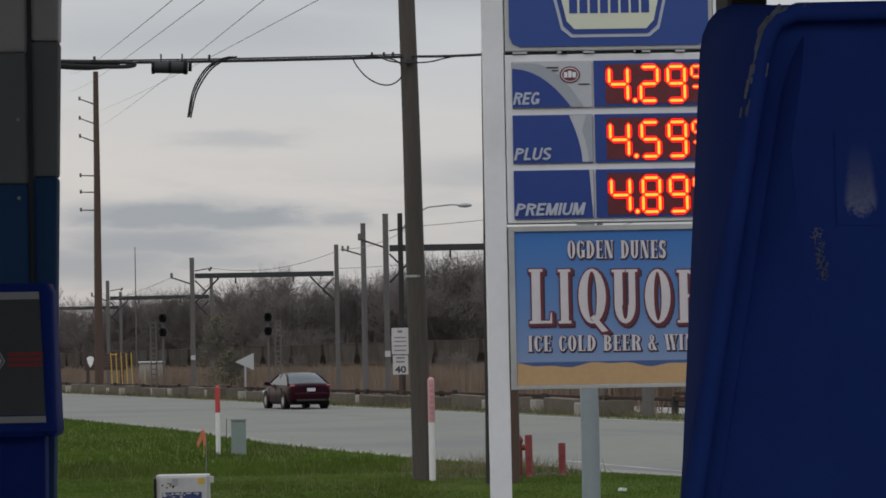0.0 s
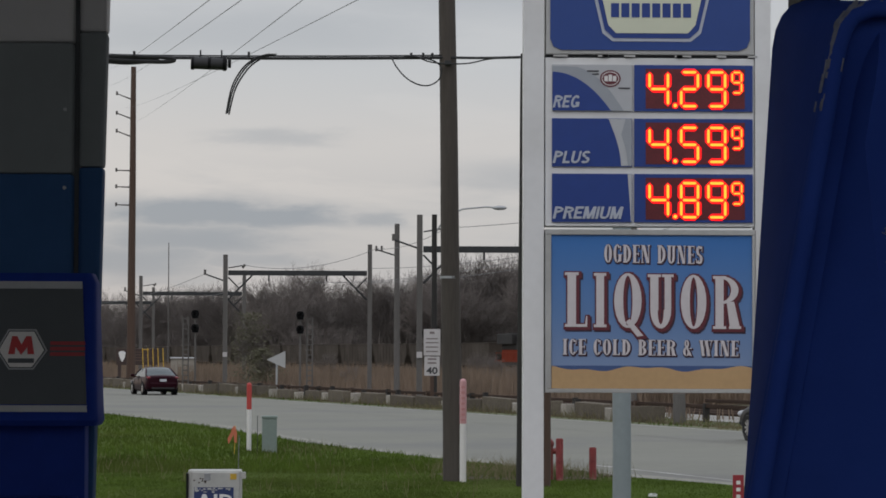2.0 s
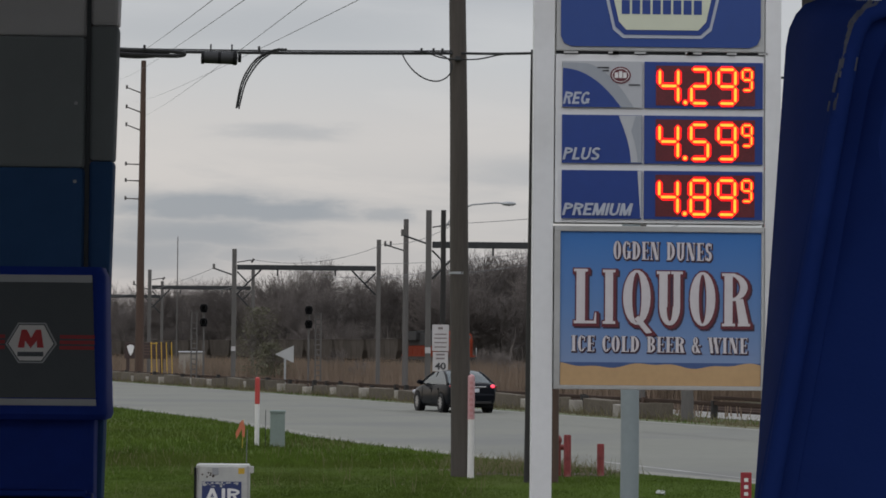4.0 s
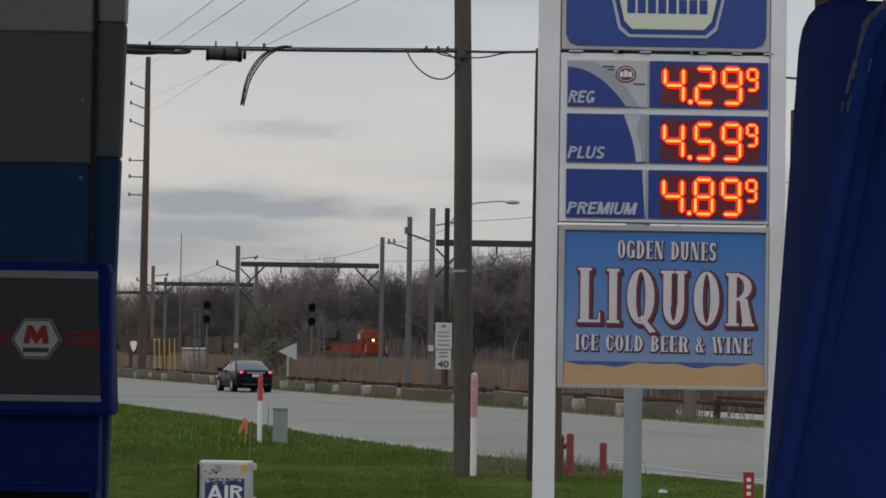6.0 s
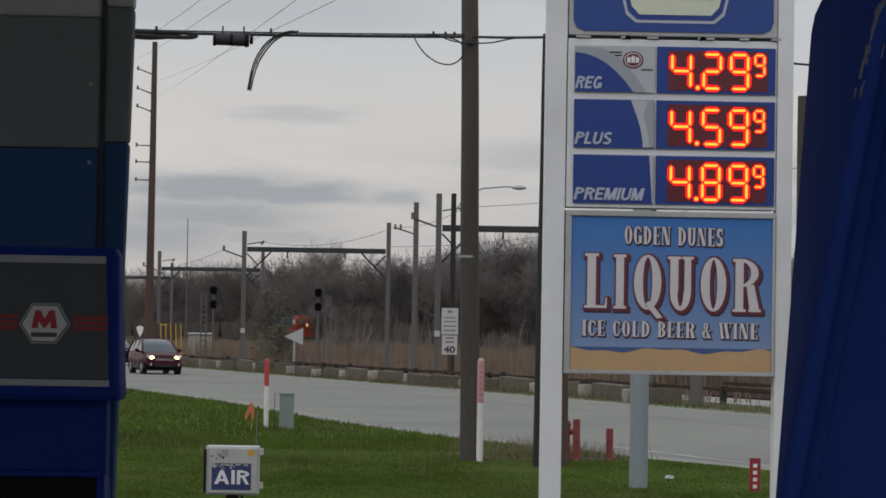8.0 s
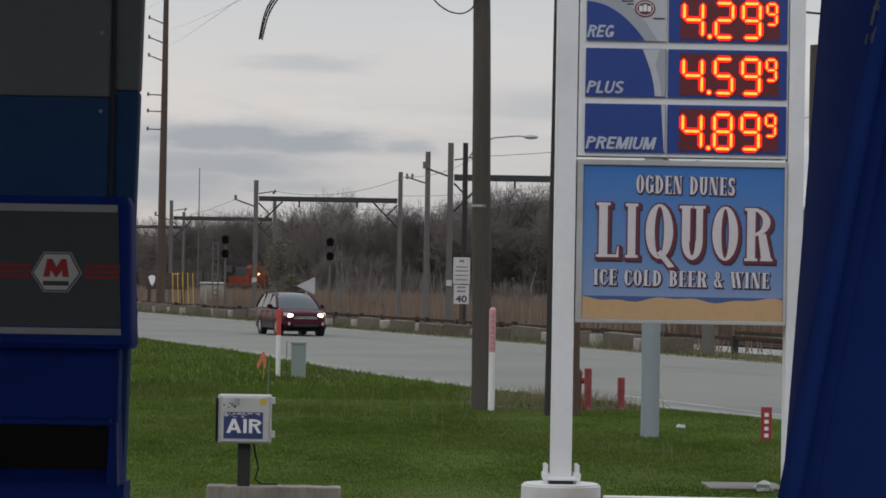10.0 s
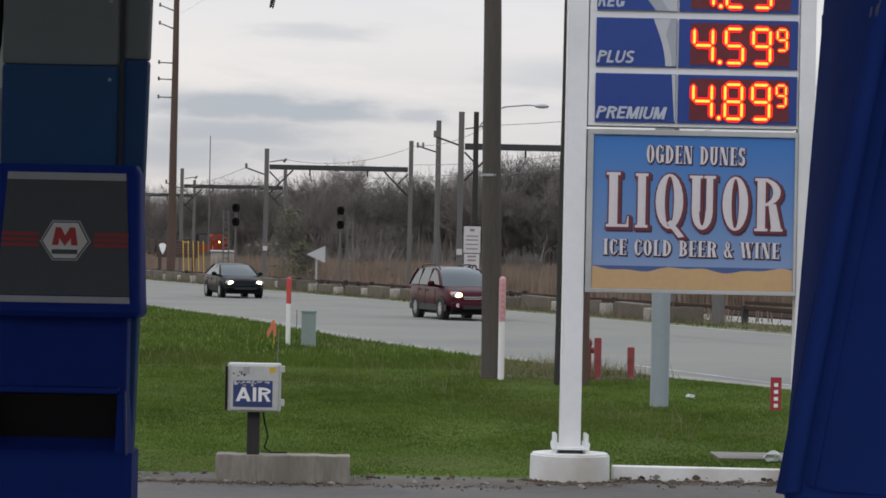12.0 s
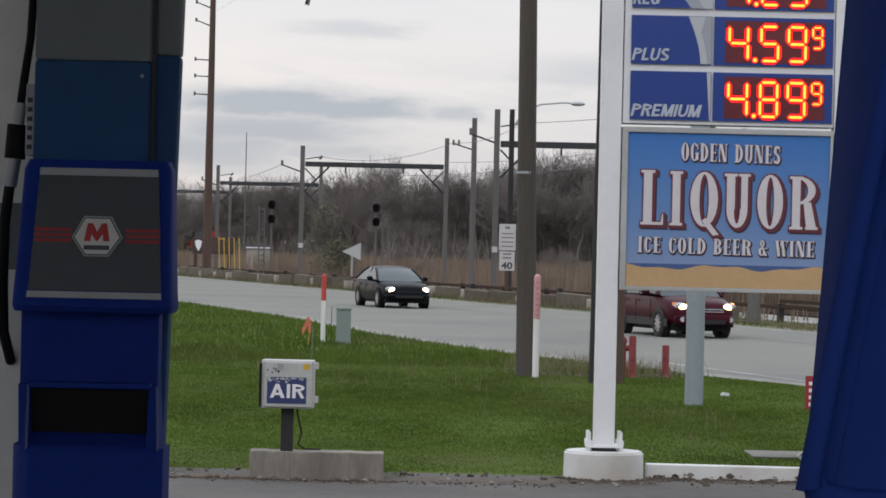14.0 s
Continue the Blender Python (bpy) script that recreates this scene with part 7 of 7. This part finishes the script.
        bmesh.ops.create_uvsphere(mir, u_segments=12, v_segments=8, radius=.11, matrix=Matrix.Translation((.72, sy * (base_w + .17), belt + .06)) @ Matrix.Diagonal((.6, 1.05, .72, 1)))
        box(.70, .76, min(sy * base_w, sy * (base_w + .12)), max(sy * base_w, sy * (base_w + .12)), belt - .02, belt + .03, bm=mir)
        P("side_mirror", mir, paint)
        for x1 in (.78, -.30, -1.12):
            P("door_seam", box(x1 - .006, x1 + .006, sy * (hw0 - .006) - .006, sy * (hw0 - .006) + .006, .40, belt - .10), "black", smooth=False)
        for x0 in (-.22, -1.05):
            P("door_handle", box(x0, x0 + .17, sy * (hw0 - .008) - .014, sy * (hw0 - .008) + .014, belt - .17, belt - .14, .006), paint, smooth=False)
        if wag:
            P("roof_rail", path_tube([(-1.75, sy * .60, 1.56), (-1.58, sy * .605, 1.675), (-.6, sy * .61, 1.71), (.1, sy * .605, 1.675), (.28, sy * .60, 1.56)], .024, 6), "cladding")
            P("cladding", box(-hx + .3, hx - .45, sy * (hw0 - .03) - .022, sy * (hw0 - .03) + .022, .27, .47, .015), "cladding", smooth=False)
    # front: grille, bumper, intake, lamps
    gz0, gz1 = (.60, .76) if wag else (.50, .61)
    P("grille", loft([round_rect(hx - .22, hx - .005, -.46, .46, .05, gz0), round_rect(hx - .22, hx - .03, -.52, .52, .05, gz1)]), "grille", smooth=False)
    for k in range(2 if wag else 1):
        P("grille_bar", box(hx - .05, hx + .004, -.46, .46, gz0 + .055 + .055 * k, gz0 + .075 + .055 * k, .006), "chrome" if wag else "grille", smooth=False)
    P("front_bumper", loft([round_rect(hx - .5, hx - .02, -.74, .74, .22, .34), round_rect(hx - .5, hx + .05, -.79, .79, .25, .42), round_rect(hx - .5, hx + .05, -.79, .79, .25, gz0 - .06), round_rect(hx - .5, hx + .01, -.75, .75, .24, gz0 - .005)]), paint)
    P("lower_intake", loft([round_rect(hx - .3, hx + .045, -.50, .50, .06, .36), round_rect(hx - .3, hx + .058, -.54, .54, .06, .47 if wag else .45)]), "cladding", smooth=False)
    lz = .80 if wag else .655
    for sy in (-1, 1):
        hl_ = bmesh.new()
        bmesh.ops.create_uvsphere(hl_, u_segments=14, v_segments=8, radius=.14, matrix=Matrix.Translation((hx - .21, sy * .655, lz)) @ Matrix.Rotation(sy * -.55, 4, "Z") @ Matrix.Rotation(-.35, 4, "Y") @ Matrix.Diagonal((.85, 1.35, .62, 1)))
        lamp = P("headlamp", hl_, "lens", lab="clear headlamp lens")
        if lights:
            hb = bmesh.new()
            bmesh.ops.create_uvsphere(hb, u_segments=12, v_segments=8, radius=.094 if wag else .110, matrix=Matrix.Translation((hx - .11, sy * .585, lz - .03)) @ Matrix.Diagonal((.8, 1.25, .9, 1)))
            P("lit_lamp", hb, lights, lamp, "lit headlamp")
        if wag:
            P("turn_signal", box(hx - .33, hx - .20, sy * .775 - .035, sy * .775 + .035, lz - .0, lz + .085, .02), "amber_on" if sy > 0 else "amber", lamp, "amber turn signal", smooth=False)
            P("fog_lamp", tube((hx - .1, sy * .64, .47), (hx + .035, sy * .64, .47), .065, n=12), "lens")
        # tail lamps wrap round the corner
        tz = .90 if not wag else .98
        tl = bmesh.new()
        bmesh.ops.create_uvsphere(tl, u_segments=12, v_segments=8, radius=.15, matrix=Matrix.Translation((-hx + .16, sy * .69, tz)) @ Matrix.Rotation(sy * .5, 4, "Z") @ Matrix.Diagonal((.9, 1.15, .52, 1)))
        lens = P("tail_lamp", tl, "tail_off", lab="red tail lamp")
        if rear_lights != "tail_off":
            tb = bmesh.new()
            bmesh.ops.create_uvsphere(tb, u_segments=10, v_segments=6, radius=.075, matrix=Matrix.Translation((-hx + .04, sy * .66, tz)) @ Matrix.Diagonal((.5, 1.1, .8, 1)))
            P("lit_lens", tb, rear_lights, lens, "glowing red lens")
    # rear: bumper, plate, chrome strip
    P("rear_bumper", loft([round_rect(-hx - .02, -hx + .5, -.72, .72, .2, .34), round_rect(-hx - .06, -hx + .5, -.79, .79, .24, .44), round_rect(-hx - .06, -hx + .5, -.79, .79, .24, .60), round_rect(-hx - .01, -hx + .5, -.74, .74, .22, .66)]), paint)
    P("rear_valance", box(-hx - .045, -hx + .1, -.60, .60, .31, .42, .03), "cladding")
    P("number_plate", box(-hx - .035, -hx + .02, -.17, .17, .70, .83, .004), "plate", smooth=False)
    P("trim_strip", box(-hx - .02, -hx + .03, -.42, .42, .865, .905, .008), "chrome" if rear_lights != "tail_off" else paint, smooth=False)
    P("underside", box(-hx + .3, hx - .3, -.76, .76, .18, .42), "black", smooth=False)
    # wheels, arches dark behind them
    tm, rm = tyre_mesh(r, w), rim_mesh(r, w)
    wheels = []
    for x in axles:
        for sy in (-1, 1):
            P("wheel_arch", tube((x, sy * (hw0 - .22), r + .015), (x, sy * (hw0 - .002), r + .015), r + .05, n=28), "cladding" if wag else "black", smooth=False)
            wh = new("wheel")
            wh.parent = t
            wh.matrix_basis = pose(x, sy * (hw0 - w * .40), r)
            for me, nm in ((tm, "tyre"), (rm, "rim")):
                o = new(nm, me)
                o.parent = wh
            wheels.append((wh, r))
    return t, wheels


red_car, red_wheels = car("station_wagon", "wagon", "car_red", "deep red station wagon with lit headlamps on the road", "head_amber", "tail_off")
black_car, black_wheels = car("sedan", "sedan", "car_green_black", "dark green-black sedan with lit headlamps on the road", "head_on", "tail_off")
away_car, away_wheels = car("sedan", "sedan", "car_black", "black sedan with lit red tail lamps driving away", None, "tail_on")
maroon_car, maroon_wheels = car("sedan", "sedan", "car_maroon", "dark maroon sedan driving away on the road", None, "tail_off")


# ---- train ----
def truck(x, parent, m="loco_black"):
    b = box(x - 1.6, x + 1.6, -1.15, 1.15, .45, .95, .05)
    for dx in (-1.25, 0, 1.25):
        for sy in (-1, 1):
            tube((x + dx, sy * .72, .5), (x + dx, sy * .86, .5), .5, n=16, bm=b)
    return part("bogie", b, m, parent)


def locomotive():
    t = thing("locomotive", label="orange and black diesel locomotive with its headlight lit", category="locomotive")

    def P(n, bm, m, parent=t, lab=""):
        return part(n, bm, m, parent, lab)
    P("deck", box(0, 22, -1.55, 1.55, 1.05, 1.42, .03), "loco_black")
    P("side_sill", box(.4, 21.6, -1.57, 1.57, 1.42, 1.62), "loco_orange")
    nose = P("nose", loft([[(.55, -1.0, 1.5), (.55, 1.0, 1.5), (.75, .85, 2.75), (.75, -.85, 2.75)], [(2.0, -1.2, 1.5), (2.0, 1.2, 1.5), (2.0, 1.15, 2.95), (2.0, -1.15, 2.95)]]), "loco_orange")
    P("nose_door", box(.52, .60, -.35, .35, 1.55, 2.4), "loco_orange", nose)
    cab = P("cab", loft([[(1.85, -1.5, 1.45), (1.85, 1.5, 1.45), (4.6, 1.5, 1.45), (4.6, -1.5, 1.45)], [(1.85, -1.5, 3.2), (1.85, 1.5, 3.2), (4.6, 1.5, 3.2), (4.6, -1.5, 3.2)], [(2.1, -1.45, 4.05), (2.1, 1.45, 4.05), (4.6, 1.45, 4.05), (4.6, -1.45, 4.05)], [(2.3, -.95, 4.5), (2.3, .95, 4.5), (4.6, .95, 4.5), (4.6, -.95, 4.5)]]), "loco_orange", lab="orange cab")
    for y in (-.85, .85):
        P("windscreen", loft([[(1.90, y - .5, 3.3), (1.90, y + .5, 3.3), (1.98, y + .5, 3.3), (1.98, y - .5, 3.3)], [(2.05, y - .46, 3.95), (2.05, y + .46, 3.95), (2.13, y + .46, 3.95), (2.13, y - .46, 3.95)]]), "glass", cab)
    for sy in (-1, 1):
        P("side_window", box(2.6, 4.2, sy * 1.5 - .02, sy * 1.5 + .02, 3.2, 3.95), "glass", cab)
    P("headlight", tube((1.70, 0, 3.12), (1.84, 0, 3.12), .15, n=14), "loco_light", nose, "lit yellow headlight")
    P("headlight_case", box(1.72, 1.95, -.45, .45, 2.85, 3.3, .04), "loco_black", nose)
    P("hood", box(4.7, 20.5, -1.0, 1.0, 1.6, 2.75, .04), "loco_orange", lab="long orange hood")
    P("hood_roof", box(4.7, 20.4, -1.05, 1.05, 2.75, 4.3, .1), "loco_black", lab="sooty black hood roof")
    P("radiator", box(15.5, 20.8, -1.5, 1.5, 3.35, 4.5, .08), "loco_black")
    P("roof_duct", box(5.2, 7.6, -.8, .8, 4.3, 4.6, .06), "hopper")
    for x in (9, 11, 17, 19):
        P("fan", tube((x, 0, 4.25), (x, 0, 4.6), .7, n=16), "loco_black")
    P("fuel_tank", box(8.2, 14, -1.4, 1.4, .35, 1.05, .15), "loco_black")
    P("pilot", box(.05, .4, -1.5, 1.5, .25, 1.1, .05), "loco_black")
    truck(3.4, t)
    truck(18.6, t)
    for sy in (-1, 1):
        for x in range(5, 22, 2):
            P("stanchion", tube((x, sy * 1.5, 1.42), (x, sy * 1.5, 2.4), .03, n=5), "loco_orange")
        P("handrail", tube((4.8, sy * 1.5, 2.4), (21, sy * 1.5, 2.4), .03, n=5), "loco_orange")
        P("step_rail", tube((.3, sy * 1.45, 1.1), (.3, sy * 1.45, 2.5), .035, n=5), "shed")
    return t


def hopper():
    t = thing("hopper_car", label="grey steel coal hopper car with sloped ends", category="hopper car", group="hopper cars of the train")
    zt, zl = 3.45, 1.0
    part("tub", loft([[(1.6, -1.5, zl), (14.4, -1.5, zl), (14.4, 1.5, zl), (1.6, 1.5, zl)], [(.7, -1.55, 2.1), (15.3, -1.55, 2.1), (15.3, 1.55, 2.1), (.7, 1.55, 2.1)], [(.35, -1.58, zt), (15.65, -1.58, zt), (15.65, 1.58, zt), (.35, 1.58, zt)]]), "hopper", t)
    part("top_rim", box(.3, 15.7, -1.64, 1.64, zt - .02, zt + .12, .02), "hopper", t)
    for k in range(11):
        for sy in (-1, 1):
            x = 1.2 + k * 1.36
            part("rib", box(x - .05, x + .05, sy * 1.58 - .02, sy * 1.58 + .02, 1.15, zt), "hopper", t)
    part("sill", box(0, 16, -.5, .5, .85, 1.1), "loco_black", t)
    truck(2.2, t)
    truck(13.8, t)
    return t


loco = locomotive()
first_hopper = hopper()
hoppers = [first_hopper] + [copy_thing(first_hopper, pose(0, 0, 0)) for _ in range(23)]
tagged(part("far_ballast", box(-60, 700, -2.2, 2.2, -.05, .02), "gravel", None), "gravel bed under the far railway line", "rail bed", kind="structure").matrix_basis = pose(31.4, 241.6, 0, 0, 0, math.degrees(math.atan2(.9641, -.2657)))


# ---- what moves ----
def curve_at(t, a, b, c, t0, t1, before=None):
    """Place along the road: a parabola between t0 and t1, straight on outside, before it at a speed of its own."""
    u_ = min(max(t, t0), t1)
    slope = 2 * a * u_ + b if t > t0 or before is None else before
    return a * u_ * u_ + b * u_ + c + slope * (t - u_)


def motions():
    steps = [k * .5 for k in range(29)]
    cars = ((red_car, red_wheels, (.5472, -22.305, 176.81, 7.5, 14), 1.85, 5.9, 180),
            (black_car, black_wheels, (.9487, -34.931, 301.94, 11.3, 14), 1.95, 6.2, 180),
            (away_car, away_wheels, (0.4237, 11.969, -59.21, 2.5, 7), 2.25, 2.45, 0),
            (maroon_car, maroon_wheels, (.2309, 16.959, 11.25, 0, 3), 2.25, 2.45, 0))
    for ob_, wheels, law, ahead, w, turn in cars:
        rows = []
        for t in steps:
            q_ = road(curve_at(t, *law) + ahead, w)
            rows.append((t, pose(q_[0], q_[1], .014, 0, 0, ROAD_TURN + turn)))
        walk(ob_, rows)
        sign = -1 if turn else 1
        s0 = curve_at(0, *law)
        for wh, r in wheels:
            x, y, z = wh.location
            spin, last = [], None
            for k in range(0, 14 * 30 + 1):
                roll_ = math.degrees(sign * (curve_at(k / 30, *law) - s0) / r)
                if last is not None:
                    roll_ = min(roll_, last + 84)
                spin.append((k / 30, pose(x, y, z, 0, roll_, 0)))
                last = roll_
            walk(wh, spin)
    head = math.degrees(math.atan2(.9641, -.2657))
    for k, ob_ in enumerate([loco] + hoppers):
        d = -1.8 if k == 0 else 21.2 + 16.4 * (k - 1)
        walk(ob_, [(t, pose(15.33 - 5.364 * (t - 3) - .2657 * d, 300 + 19.46 * (t - 3) + .9641 * d, 0, 0, 0, head)) for t in (0, 7, 14)])


motions()
